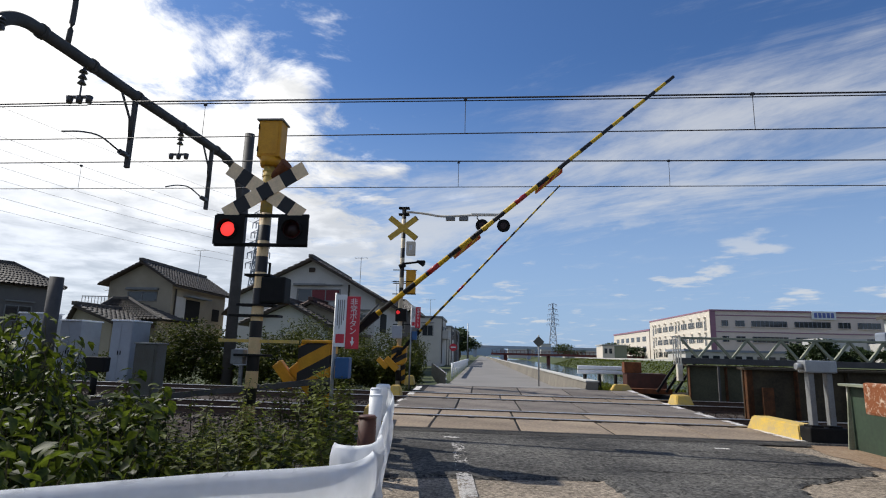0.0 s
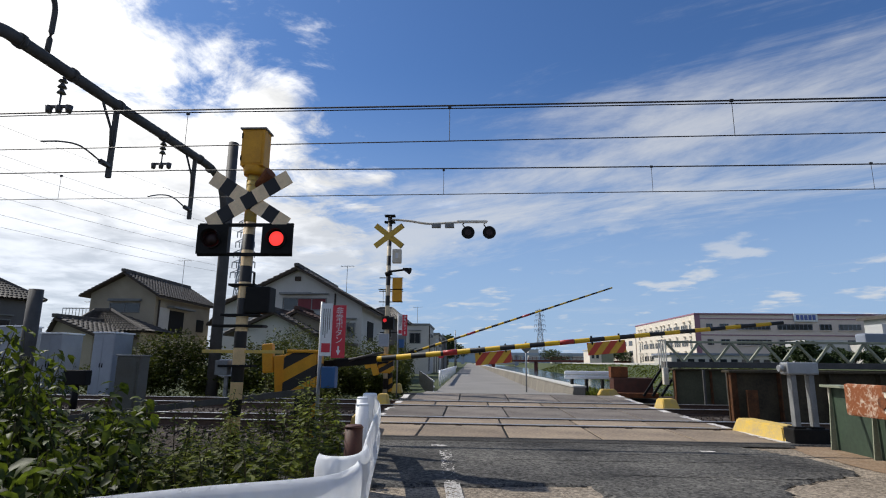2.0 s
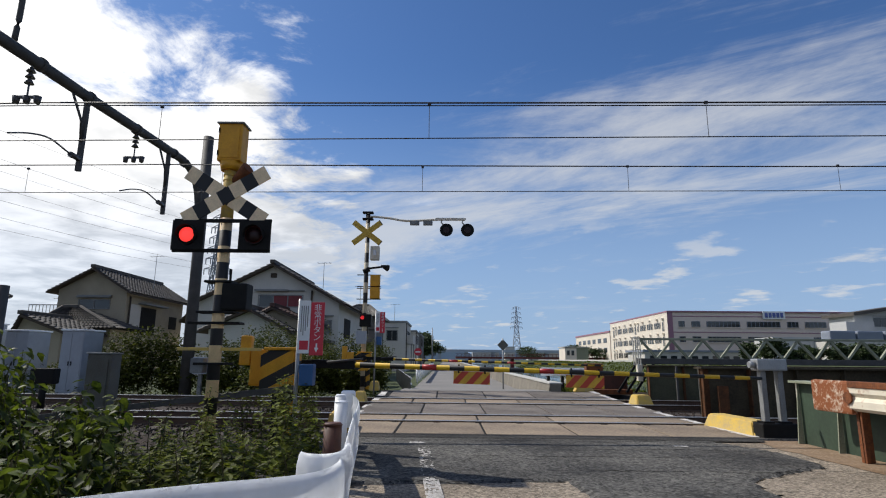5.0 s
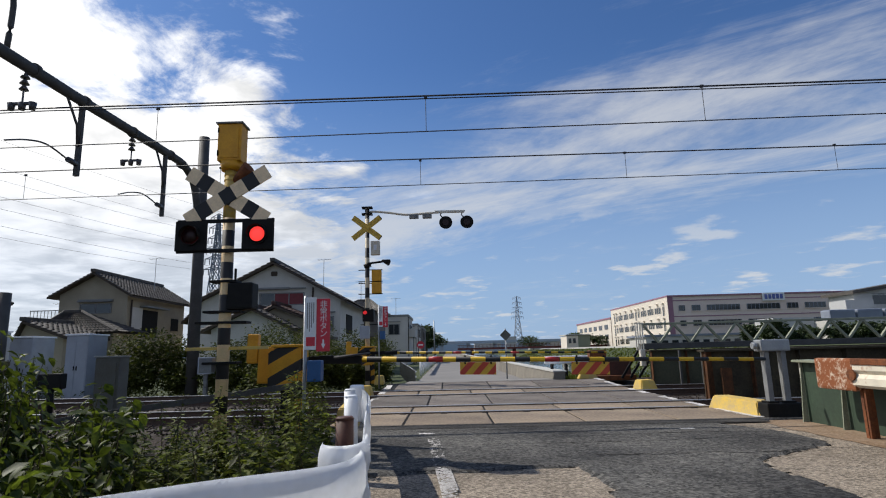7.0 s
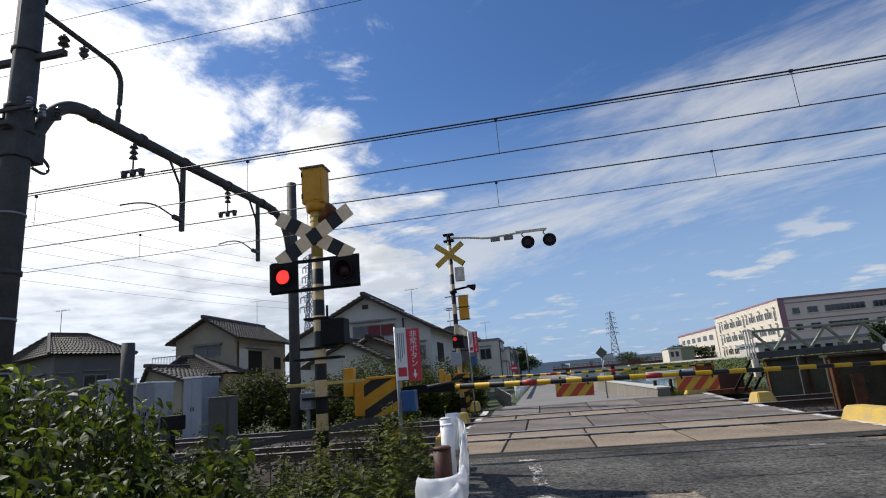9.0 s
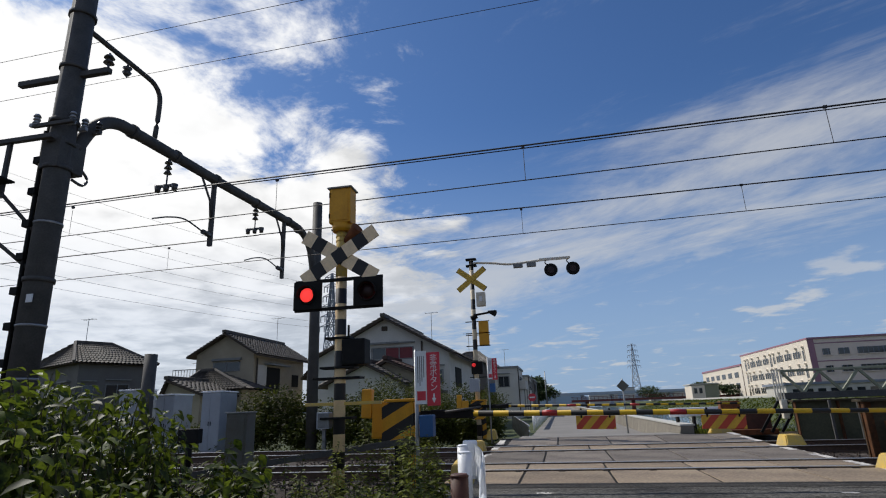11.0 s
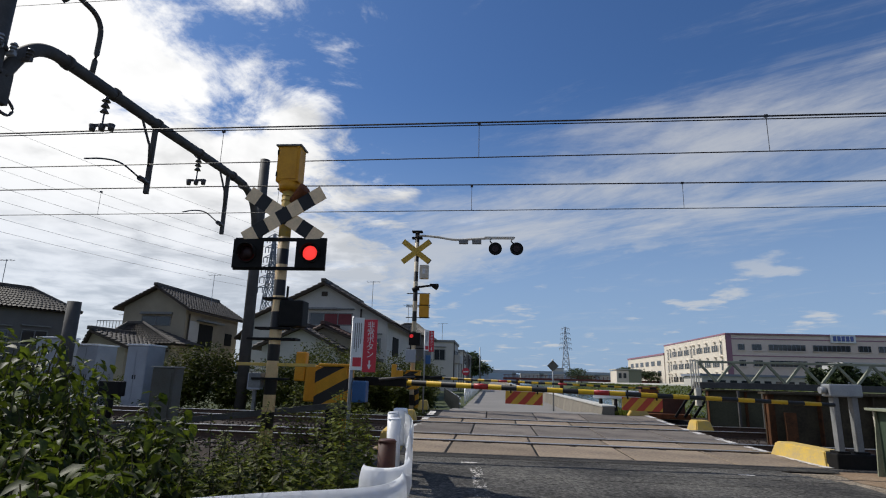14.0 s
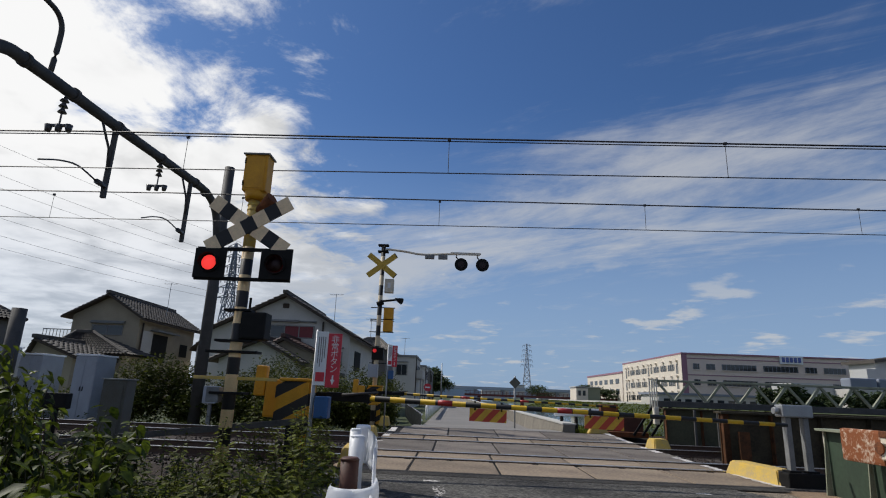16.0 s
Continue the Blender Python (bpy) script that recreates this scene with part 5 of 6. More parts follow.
def houses():
    h = gable_house(-26.75, -21.9, 40, 48.6, -0.4, 5.72, 7.12, "wall_cream", "two-storey cream house with dark tiled gable roof", 0.55, (12, 26), -24.2)
    window(h, -25.2, -23.05, 40, 4.3, 4.88, 2)
    bm = B()
    box(bm, -21.9, -21.86, 42.0, 44.2, 2.6, 4.6)
    part("side_window", bm, "rubber", h, "tall dark window")
    bm = B()
    box(bm, -21.9, -21.84, 40.5, 41.95, 2.7, 4.7)
    part("shutter", bm, "wall_white", h, "white folded shutter")
    bm = B()
    box(bm, -21.9, -21.3, 41.6, 45.0, 4.75, 4.85)
    part("awning", bm, "grey_paint", h)
    bm = B()
    box(bm, -21.9, -21.86, 46.4, 47.6, 3.2, 4.2)
    part("small_window", bm, "rubber", h)
    bm = B()
    box(bm, -25.35, -22.9, 39.75, 40.0, 5.06, 5.14)
    part("window_hood", bm, "grey_paint", h)
    bm = B()
    tube(bm, (-21.8, 40.4, 0), (-21.8, 40.4, 5.2), 0.06, seg=8)
    part("drainpipe", bm, "wood_dark", h)
    low = thing("house_annexe", pose(0, 0, 0), "low cream annexe with a hipped dark tile roof", "house", "houses beyond the tracks")
    bm = B()
    box(bm, -25.4, -20.9, 36.9, 39.7, -0.4, 2.75)
    part("wall", bm, "wall_cream", low)
    hip_roof(low, -25.4, -20.9, 36.9, 39.7, 2.7, 4.15, (0.8, 3.6), 0.5, (9, 20))
    gable_house(-24.0, -21.4, 33, 36.6, -0.4, 2.45, 3.3, "wall_cream", "small cream shed with a dark tiled gable", 0.35, (8, 10), -23.65)
    bal = thing("roof_balcony", pose(0, 0, 0), "thin railing of a drying balcony beside the house", "balcony")
    for i in range(9):
        bm = B()
        box(bm, -28.75 + i * 0.25, -28.72 + i * 0.25, 40.0, 40.03, 3.7, 4.5)
        part("bar", bm, "galvanised", bal)
    bm = B()
    box(bm, -28.75, -26.72, 39.98, 40.05, 4.5, 4.56), box(bm, -28.75, -26.72, 39.98, 40.05, 3.7, 3.78)
    part("railing", bm, "galvanised", bal)
    bm = B()
    box(bm, -28.8, -26.8, 40.1, 43, -0.4, 3.7)
    part("base", bm, "wall_grey", bal)
    ll = thing("house", pose(-29.7, 31.63, 0, 0, 0, 63.4), "grey house with a wide hipped tile roof", "house", "houses beyond the tracks")
    bm = B()
    box(bm, 0.5, 4.9, 0.5, 9.5, -0.4, 4.65)
    part("wall", bm, "wall_grey", ll)
    hip_roof(ll, 0.5, 4.9, 0.5, 9.5, 4.6, 6.2, (1.1, 1.9), 0.5, (9, 20), mid=3.4)
    window(ll, 2.3, 3.7, 0.5, 2.4, 3.3, 2)
    window(ll, 0.9, 1.5, 0.5, 1.6, 3.2, 1)
    for y in (1.6, 4.2, 6.8):
        bm = B()
        box(bm, 0.44, 0.5, y, y + 1.5, 2.3, 3.3)
        part("end_window", bm, "window_glass", ll)
        bm = B()
        box(bm, 0.25, 0.5, y - 0.15, y + 1.65, 3.5, 3.58)
        part("end_hood", bm, "grey_paint", ll)
    m = gable_house(-15.0, -6.05, 36, 46, -0.4, 4.5, 6.85, "wall_white", "white two-storey house with dark gable roof and red curtains", 0.5, (14, 28), -10.3)
    window(m, -11.15, -8.4, 36, 4.18, 4.86, 3, ("window_glass", "shutter_red", "shutter_red"))
    bm = B()
    box(bm, -10.5, -10.1, 35.96, 36, 6.0, 6.3, 0.05)
    part("vent", bm, "wood_dark", m)
    bm = B()
    tube(bm, (-7.8, 35.93, -0.3), (-7.8, 35.93, 5.2), 0.06, seg=8)
    part("drainpipe", bm, "wood_dark", m)
    bm = B()
    box(bm, -11.4, -9.3, 35.7, 36.0, 5.12, 5.24)
    part("window_hood", bm, "grey_paint", m)
    window(m, -7.0, -6.5, 36, 2.5, 3.3, 1)
    bm = B()
    box(bm, -8.6, -6.2, 34.6, 36.0, 1.9, 2.05)
    part("porch_roof", bm, "roof_tile", m)
    bm = B()
    box(bm, -6.05, -6.0, 38, 40.2, 2.3, 3.6)
    part("side_window", bm, "rubber", m)
    gable_house(-12.5, -8.2, 32, 35.6, -0.4, 2.6, 3.65, "wall_white", "low white house front with a dark tiled gable", 0.45, (9, 12), -10.25)
    gable_house(-10.6, -7.6, 33.2, 35.7, -0.4, 3.15, 3.85, "wall_cream", "low annexe with a brown tiled roof", 0.35, (9, 12), -9.3, cover="roof_brown")
    k = thing("house", pose(0, 0, 0), "small grey house with a tiled hip roof", "house", "houses beyond the tracks")
    bm = B()
    box(bm, -8.3, -5.2, 48, 54, -0.4, 4.45)
    part("wall", bm, "wall_grey", k)
    hip_roof(k, -8.3, -5.2, 48, 54, 4.4, 5.55, 1.5, 0.5, (9, 16), "roof_light")
    window(k, -7.4, -5.8, 48, 3.0, 3.8, 2)
    bm = B()
    box(bm, -8.4, -5.2, 46.8, 48, 2.2, 2.35)
    part("lean_to_roof", bm, "roof_tile", k)
    gable_house(-20.3, -18.2, 46, 52, -0.4, 4.2, 5.25, "wall_white", "small white house behind the mast", 0.4, (7, 12))
    # white flat-roofed houses further along the road
    for x0, x1, y0, y1, z, wall, label in ((-6.4, -3.5, 60, 68, 4.72, "wall_white", "white flat-roofed house beside the river road"),
                                           (-5.6, -3.1, 72, 80, 4.35, "wall_white", "pale flat-roofed house further down the road"),
                                           (-5.6, -3.0, 84, 96, 4.4, "wall_grey", "grey flat-roofed building down the road"),
                                           (-7.6, -4.4, 104, 125, 4.6, "wall_cream", "cream building far down the road")):
        b = thing("house", pose(0, 0, 0), label, "house", "houses along the road")
        bm = B()
        box(bm, x0, x1, y0, y1, -0.4, z)
        part("wall", bm, wall, b)
        bm = B()
        box(bm, x0 - 0.12, x1 + 0.12, y0 - 0.12, y1 + 0.12, z, z + 0.22)
        part("parapet", bm, "grey_paint", b)
        window(b, x0 + 0.9, x0 + 2.0, y0, 2.9, 3.9, 2)
        for i in range(3):
            bm = B()
            yy = y0 + 1.0 + i * 2.4
            box(bm, x1, x1 + 0.03, yy, yy + 1.2, 2.9, 4.0)
            part("side_window", bm, "rubber", b)
        bm = B()
        tube(bm, (x1 + 0.06, y0 + 0.3, 0), (x1 + 0.06, y0 + 0.3, z), 0.05, seg=6)
        part("drainpipe", bm, "wood_dark", b)
    b = thing("balcony", pose(0, 0, 0), "white balcony on the side of a pale house", "balcony")
    bm = B()
    box(bm, -3.46, -2.8, 61, 66, 2.6, 3.5, 0.02)
    part("front", bm, "wall_white", b)
    for y in (61.2, 65.6):
        bm = B()
        tube(bm, (-2.95, y, -0.3), (-2.95, y, 2.6), 0.06, seg=8)
        part("support", bm, "grey_paint", b)
    antenna(-22.7, 45, 6.6, 2.4)
    antenna(-8.9, 44, 6.0, 2.4)
    antenna(-33.2, 36.0, 6.2, 2.1)
    antenna(-27.6, 41.5, 3.7, 1.5)
    antenna(-4.9, 62, 4.9, 2.0)
    antenna(-7.2, 52, 5.7, 1.9)


# ---- left of the tracks ----
def cabinet(x, y, w, d, h, label, z0=-0.3):
    c = thing("relay_cabinet", pose(x, y, z0), label, "cabinet", "railway relay cabinets")
    bm = B()
    box(bm, -w / 2, w / 2, -d / 2, d / 2, 0.12, h, 0.02)
    part("body", bm, "cabinet", c)
    bm = B()
    box(bm, -w / 2 - 0.03, w / 2 + 0.03, -d / 2 - 0.04, d / 2 + 0.04, h, h + 0.05, 0.012)
    part("roof", bm, "white_paint", c)
    for k in (-1, 1):
        bm = B()
        box(bm, k * w / 4 - w / 4 + 0.025, k * w / 4 + w / 4 - 0.025, -d / 2 - 0.012, -d / 2 - 0.001, 0.18, h - 0.06, 0.004)
        dr = part("door", bm, "cabinet", c)
        bm = B()
        box(bm, -k * -0.04 - 0.012, -k * -0.04 + 0.012, -d / 2 - 0.03, -d / 2 - 0.012, h * 0.5, h * 0.5 + 0.12, 0.004)
        part("handle", bm, "black", dr)
    bm = B()
    box(bm, -w / 2 + 0.03, w / 2 - 0.03, -d / 2 + 0.03, d / 2 - 0.03, 0, 0.12)
    part("plinth", bm, "old_concrete", c)


def left_things():
    cabinet(-12.0, 17.9, 0.68, 0.95, 2.0, "white railway relay cabinet behind the tracks")
    cabinet(-10.33, 17.9, 0.66, 0.95, 2.03, "white relay cabinet beside the first")
    cabinet(-13.25, 17.7, 0.95, 0.6, 2.2, "bluish grey relay cabinet beside a post")
    p = solid("cut_post", tube(B(), (0, 0, -0.3), (0, 0, 3.0), 0.21, 0.20, 14), "mast", "short thick dark post standing by the cabinets", "post", at=pose(-12.28, 16.9, 0))
    g = thing("trackside_box", pose(-3.97, 8.55, -0.38), "dark grey-green equipment box near the rails", "equipment box")
    bm = B()
    box(bm, -0.165, 0.165, -0.12, 0.12, 0.0, 1.40, 0.012)
    part("body", bm, "grey_box", g)
    bm = B()
    box(bm, -0.18, 0.18, -0.135, 0.135, 1.40, 1.42, 0.006)
    part("lid", bm, "grey_paint", g)
    bm = B()
    box(bm, -0.13, 0.13, -0.134, -0.121, 0.2, 1.33, 0.004)
    part("door", bm, "grey_box", g)
    s = thing("track_signal_box", pose(-7.9, 13.0, -0.15), "small dark signal box on a stem beside the rails", "equipment box")
    bm = B()
    tube(bm, (0, 0, 0), (0, 0, 0.55), 0.07, seg=10)
    part("stem", bm, "black", s)
    bm = B()
    box(bm, -0.26, 0.26, -0.1, 0.12, 0.55, 0.88, 0.03)
    part("head", bm, "black", s)
    f = thing("pipe_rail", pose(0, 0, 0), "low dark steel rail along the weeds before the track", "rail fence")
    bm = B()
    box(bm, -1.7, 1.7, -0.012, 0.012, -0.035, 0.035, 0.004, pose(-2.75, 7.45, 0.44, 0, -6.9, 0))
    part("rail", bm, "mast", f)
    for x in (-4.2, -1.29):
        bm = B()
        box(bm, x - 0.03, x + 0.03, 7.47, 7.53, -0.4, 0.66 + (x + 1.1) * 0.121, 0.005)
        part("post", bm, "rubber", f)
    t = thing("cable_trough", pose(0, 0, 0), "small grey cable boxes at the mast foot", "junction box")
    bm = B()
    box(bm, -6.75, -6.35, 17.5, 17.8, 0.5, 1.0, 0.02)
    part("box", bm, "cabinet", t)
    bm = B()
    box(bm, -6.6, -6.5, 17.6, 17.7, -0.3, 0.5)
    part("leg", bm, "grey_paint", t)


# ---- behind the crossing ----
def levee_wall():
    w = thing("levee_wall", pose(0, 0, 0), "low concrete levee wall along the river road", "wall", kind="structure")
    n = 60
    y = 17.6
    rp = random.Random(3)
    for i in range(n):
        l = 2.2 if i < 30 else 9.0
        bm = B()
        prism(bm, [(3.62, -0.45), (3.78, 0.30), (4.10, 0.30), (4.10, -0.45)], 0.012, l - 0.012)
        part("panel", bm, "levee", w, "", pose(0, y, 0))
        y += l
    bm = B()
    box(bm, 3.75, 4.14, 17.6, y, 0.30, 0.34)
    part("coping", bm, "levee_top", w, "pale coping of the wall")


def far_side():
    M["levee"] = material("levee", (0.24, 0.215, 0.175), (0.15, 0.135, 0.11), 0.9, scale=1.5, fine=20, bump=0.3, random_value=0.12)
    M["levee_top"] = material("levee_top", (0.52, 0.51, 0.47), (0.42, 0.41, 0.38), 0.9, scale=2, fine=25, bump=0.2)
    levee_wall()
    d = thing("diamond_sign", pose(3.05, 24.0, -0.2), "dark diamond road sign seen from behind on a thin pole", "road sign")
    bm = B()
    tube(bm, (0, 0, 0), (0, 0, 2.05), 0.03, seg=8)
    part("pole", bm, "galvanised", d)
    bm = B()
    box(bm, -0.165, 0.165, -0.05, -0.03, -0.165, 0.165, 0.01, pose(0, 0, 1.78, 0, 45, 0))
    part("plate", bm, "grey_box", d, "dark diamond plate")
    g = thing("guard_rail", pose(0, 0, 0), "white guard rail segment at the river bank", "guard rail")
    bm = B()
    for z in (0.50, 0.63):
        box(bm, 3.75, 5.25, 18.96, 19.04, z, z + 0.12, 0.03)
    part("beam", bm, "white_paint", g)
    for x in (4.0, 4.45, 4.95):
        bm = B()
        tube(bm, (x, 19.1, -0.3), (x, 19.1, 0.62), 0.055, seg=10)
        part("post", bm, "rubber", g)
    b = thing("rusty_gate_base", pose(0, 0, 0), "rusty brown iron box of the far gate catch", "gate base")
    bm = B()
    box(bm, 5.0, 6.15, 17.9, 18.4, 0.0, 0.58, 0.02)
    part("body", bm, "brown_post", b)
    bm = B()
    box(bm, 4.95, 5.45, 17.95, 18.25, 0.585, 0.90, 0.015)
    part("top_box", bm, "rust", b)
    bm = B()
    box(bm, 4.9, 6.2, 17.6, 17.88, 0.02, 0.16, 0.02)
    part("step", bm, "rust", b)
    bm = B()
    for i in range(3):
        box(bm, -0.03, 0.03, 17.4, 17.46, -0.5, 0.5, 0, pose(6.0 + i * 0.25, 0, 0.5, 0, 35, 0))
    part("strut", bm, "black", b)
    # fence and white handrail on the road's near-left side
    f = thing("road_fence", pose(0, 0, 0), "pale double-rail fence with dark posts along the road edge", "fence", "fence along the road")
    ends = [(-0.42 - 0.11 * k, 18.8 + k) for k in range(0, 18, 1)]
    for x, y in ends:
        bm = B()
        box(bm, x - 0.035, x + 0.035, y, y + 0.07, -0.3, 0.42, 0.008)
        part("post", bm, "grey_box", f)
    for z in (0.05, 0.22, 0.38):
        bm = B()
        pipe(bm, [(ends[0][0] + 0.05, ends[0][1], z), (ends[-1][0] + 0.05, ends[-1][1], z)], 0.028, 6)
        part("rail", bm, "white_paint", f)
    g = thing("guard_rail", pose(0, 0, 0), "white guard rail beside the river road", "guard rail")
    bm = B()
    box(bm, -0.72, -0.64, 30, 66, 0.30, 0.57, 0.03)
    part("beam", bm, "white_paint", g)
    for i in range(14):
        bm = B()
        tube(bm, (-0.78, 30.5 + i * 2.6, -0.3), (-0.78, 30.5 + i * 2.6, 0.55), 0.055, seg=8)
        part("post", bm, "white_paint", g)
    p = thing("no_entry_sign", pose(-1.5, 46, -0.3), "round red road sign on a grey pole", "road sign")
    bm = B()
    tube(bm, (0, 0, 0), (0, 0, 2.15), 0.04, seg=8)
    part("pole", bm, "galvanised", p)
    bm = B()
    tube(bm, (0, -0.06, 1.85), (0, -0.04, 1.85), 0.30, 0.30, 24)
    part("disc", bm, "sign_red", p)
    bm = B()
    box(bm, -0.2, 0.2, -0.075, -0.062, 1.80, 1.90)
    part("bar", bm, "sign_white", p)
    for x, y, h in ((-1.9, 110, 7.0),):
        u = solid("utility_pole", tube(B(), (0, 0, -0.3), (0, 0, h), 0.13, 0.09, 10), "galvanised", "thin grey utility pole by the road", "utility pole", "utility poles", at=pose(x, y, 0))


def lattice(x, y, h, w, label, arms=3, mat="far_steel", z0=0.0):
    s = thing("power_pylon", pose(x, y, z0), label, "pylon", "power pylons")
    bm = B()
    r = w * 0.012 + 0.05

    def half(z):
        return w / 2 * max(0.06, 1 - z / h * 1.0) if z < 0.62 * h else w / 2 * (0.38 - 0.30 * (z / h - 0.62) / 0.38)
    levels = [h * (1 - (1 - i / 11) ** 1.25) for i in range(12)]
    for z0_, z1_ in zip(levels, levels[1:]):
        a, b = half(z0_), half(z1_)
        c0 = [(-a, -a), (a, -a), (a, a), (-a, a)]
        c1 = [(-b, -b), (b, -b), (b, b), (-b, b)]
        for k in range(4):
            n = (k + 1) % 4
            tube(bm, (*c0[k], z0_), (*c1[k], z1_), r * 1.3, seg=4, caps=False)
            tube(bm, (*c0[k], z0_), (*c1[n], z1_), r, seg=4, caps=False)
            tube(bm, (*c0[n], z0_), (*c1[k], z1_), r, seg=4, caps=False)
            tube(bm, (*c1[k], z1_), (*c1[n], z1_), r, seg=4, caps=False)
    part("tower", bm, mat, s)
    for i in range(arms):
        z = h * (0.62 + 0.36 * i / max(1, arms - 1) * (0.8 if arms < 4 else 1))
        l = w * (0.62 - 0.05 * i)
        bm = B()
        for k in (-1, 1):
            tube(bm, (0, 0, z + h * 0.03), (k * l, 0, z), r, seg=4)
            tube(bm, (0, 0, z), (k * l, 0, z), r, seg=4)
            for j in (0.6, 1.0):
                tube(bm, (k * l * j, 0, z), (k * l * j, 0, z - h * 0.04), r * 1.2, seg=4)
        part("cross_arm", bm, mat, s)


def leafy(bm, centre, radii, n, size, rs, down=0.0):
    """Small folded leaves scattered through an uneven ellipsoid shell."""
    c = Vector(centre)
    for _ in range(n):
        d = Vector((rs.gauss(0, 1), rs.gauss(0, 1), rs.gauss(0, 1))).normalized()
        k = rs.uniform(0.4, 1.0) * (0.82 + 0.36 * noise.noise(d * 2.3 + c))
        p = c + Vector((d.x * radii[0], d.y * radii[1], d.z * radii[2])) * k
        leaf_at(bm, p, size * rs.uniform(0.6, 1.3), rs)


def leaf_at(bm, p, s, rs, long=1.7):
    q = Euler((rs.uniform(-0.9, 0.9), rs.uniform(-0.9, 0.9), rs.uniform(0, 6.3))).to_matrix()
    v = [bm.verts.new(p + q @ Vector(o) * s) for o in ((0, 0, 0), (0.5, 0.42 * long, 0.10), (0, long, -0.12), (-0.5, 0.42 * long, 0.10))]
    bm.faces.new((v[0], v[1], v[2])), bm.faces.new((v[0], v[2], v[3]))


def tree(x, y, z, h, r, rs, label="dark green leafy tree in the distance"):
    t = thing("tree", pose(x, y, z), label, "tree", "trees in the distance")
    bm = B()
    tube(bm, (0, 0, 0), (0, 0, h * 0.55), h * 0.03, h * 0.015, 7)
    for i in range(4):
        a = i * 1.7
        tube(bm, (0, 0, h * (0.3 + 0.06 * i)), (math.cos(a) * r * 0.6, math.sin(a) * r * 0.6, h * (0.55 + 0.08 * i)), h * 0.012, h * 0.005, 5)
    part("trunk", bm, "bark", t)
    bm = B()
    for i in range(7):
        a = rs.uniform(0, 6.3)
        leafy(bm, (math.cos(a) * r * 0.5, math.sin(a) * r * 0.5, h * rs.uniform(0.42, 0.82)), (r * 0.62, r * 0.62, h * 0.2), 210, h * 0.058, rs)
    part("crown", bm, "tree_mass", t)


def distance():
    # large pale factory with rows of windows
    f = thing("factory_building", pose(0, 0, 0), "long pale factory building with three rows of windows", "factory")
    bm = B()
    box(bm, 61.2, 150, 153.6, 207, -1, 14.1)
    part("wall", bm, "factory_shaded", f)
    bm = B()
    box(bm, 61.0, 61.2, 153.4, 207, -1, 14.2)
    part("side_wall", bm, "factory_light", f, "cream side in the sunlit wall tone")
    bm = B()
    box(bm, 60.9, 150.2, 153.2, 207.2, 14.1, 14.5)
    part("cornice", bm, "factory_trim", f, "dull red roof edge")
    bm = B()
    box(bm, 61.0, 62.4, 153.38, 153.6, -1, 14.1)
    part("corner_pier", bm, "factory_trim", f)
    for z in (10.0, 5.9, 1.9):
        x = 64.0
        k = 0
        while x < 146:
            wd = (1.6, 2.2, 9.0, 9.0, 3.0, 5.5, 9.0)[k % 7]
            w = new("window")
            w.parent = f
            bm = B()
            box(bm, x, x + wd, 153.40, 153.62, z + 0.2, z + 1.7)
            part("pane", bm, "window_glass", w)
            for i in range(int(wd / 1.1) + 1):
                bm = B()
                box(bm, x + i * 1.1, x + i * 1.1 + 0.09, 153.36, 153.40, z + 0.2, z + 1.7)
                part("mullion", bm, "far_steel", w)
            bm = B()
            box(bm, x - 0.2, x + wd + 0.2, 153.3, 153.6, z, z + 0.18)
            part("sill", bm, "factory_shaded", w)
            x += wd + 1.9
            k += 1
        y = 156.0
        k = 0
        while y < 204:
            wd, z0 = ((1.3, z - 0.9), (4.6, z), (4.6, z), (4.6, z), (1.4, z - 0.2))[k % 5]
            w = new("window")
            w.parent = f
            bm = B()
            box(bm, 60.92, 61.05, y, y + wd, z0, z + 1.6)
            part("pane", bm, "window_glass", w)
            for i in range(int(wd / 1.5) + 1):
                bm = B()
                box(bm, 60.86, 60.92, y + i * 1.5, y + i * 1.5 + 0.14, z0, z + 1.6)
                part("mullion", bm, "factory_light", w)
            bm = B()
            box(bm, 60.4, 61.0, y + wd / 2 - 0.5, y + wd / 2 + 0.5, z + 2.3, z + 2.7)
            part("vent_hood", bm, "factory_light", w)
            y += wd + 1.3
            k += 1
    sg = thing("factory_sign", pose(0, 0, 0), "white rooftop sign board with blue shapes", "sign")
    bm = B()
    box(bm, 86.8, 92.8, 153.0, 153.4, 12.4, 14.5)
    part("board", bm, "sign_white", sg)
    bm = B()
    for i in range(5):
        box(bm, 87.3 + i * 1.05, 88.05 + i * 1.05, 152.9, 153.0, 12.8, 14.1, 0.1)
    part("shape", bm, "sign_blue", sg)
    for z in (8.6, 12.9):
        bm = B()
        box(bm, 62.5, 150, 153.5, 153.6, z, z + 0.25)
        part("string_course", bm, "factory_trim", f)
    w = thing("factory_wing", pose(0, 0, 0), "lower cream wing of the factory", "factory")
    bm = B()
    box(bm, 61.0, 110, 208, 262, -1, 11.2)
    part("wall", bm, "factory_light", w)
    bm = B()
    box(bm, 60.8, 110.2, 207.8, 262.2, 11.2, 11.8)
    part("cornice", bm, "factory_trim", w)
    for z in (7.6, 4.0):
        for i in range(6):
            bm = B()
            box(bm, 60.9, 61.05, 212 + i * 8, 216.5 + i * 8, z, z + 1.7)
            part("window", bm, "window_glass", w)
    g = thing("warehouse", pose(0, 0, 0), "grey warehouse with a dark sloping roof", "warehouse")
    bm = B()
    prism(bm, [(76.5, -1), (125, -1), (125, 15.0), (100, 13.0), (76.5, 9.6)], 105, 112)
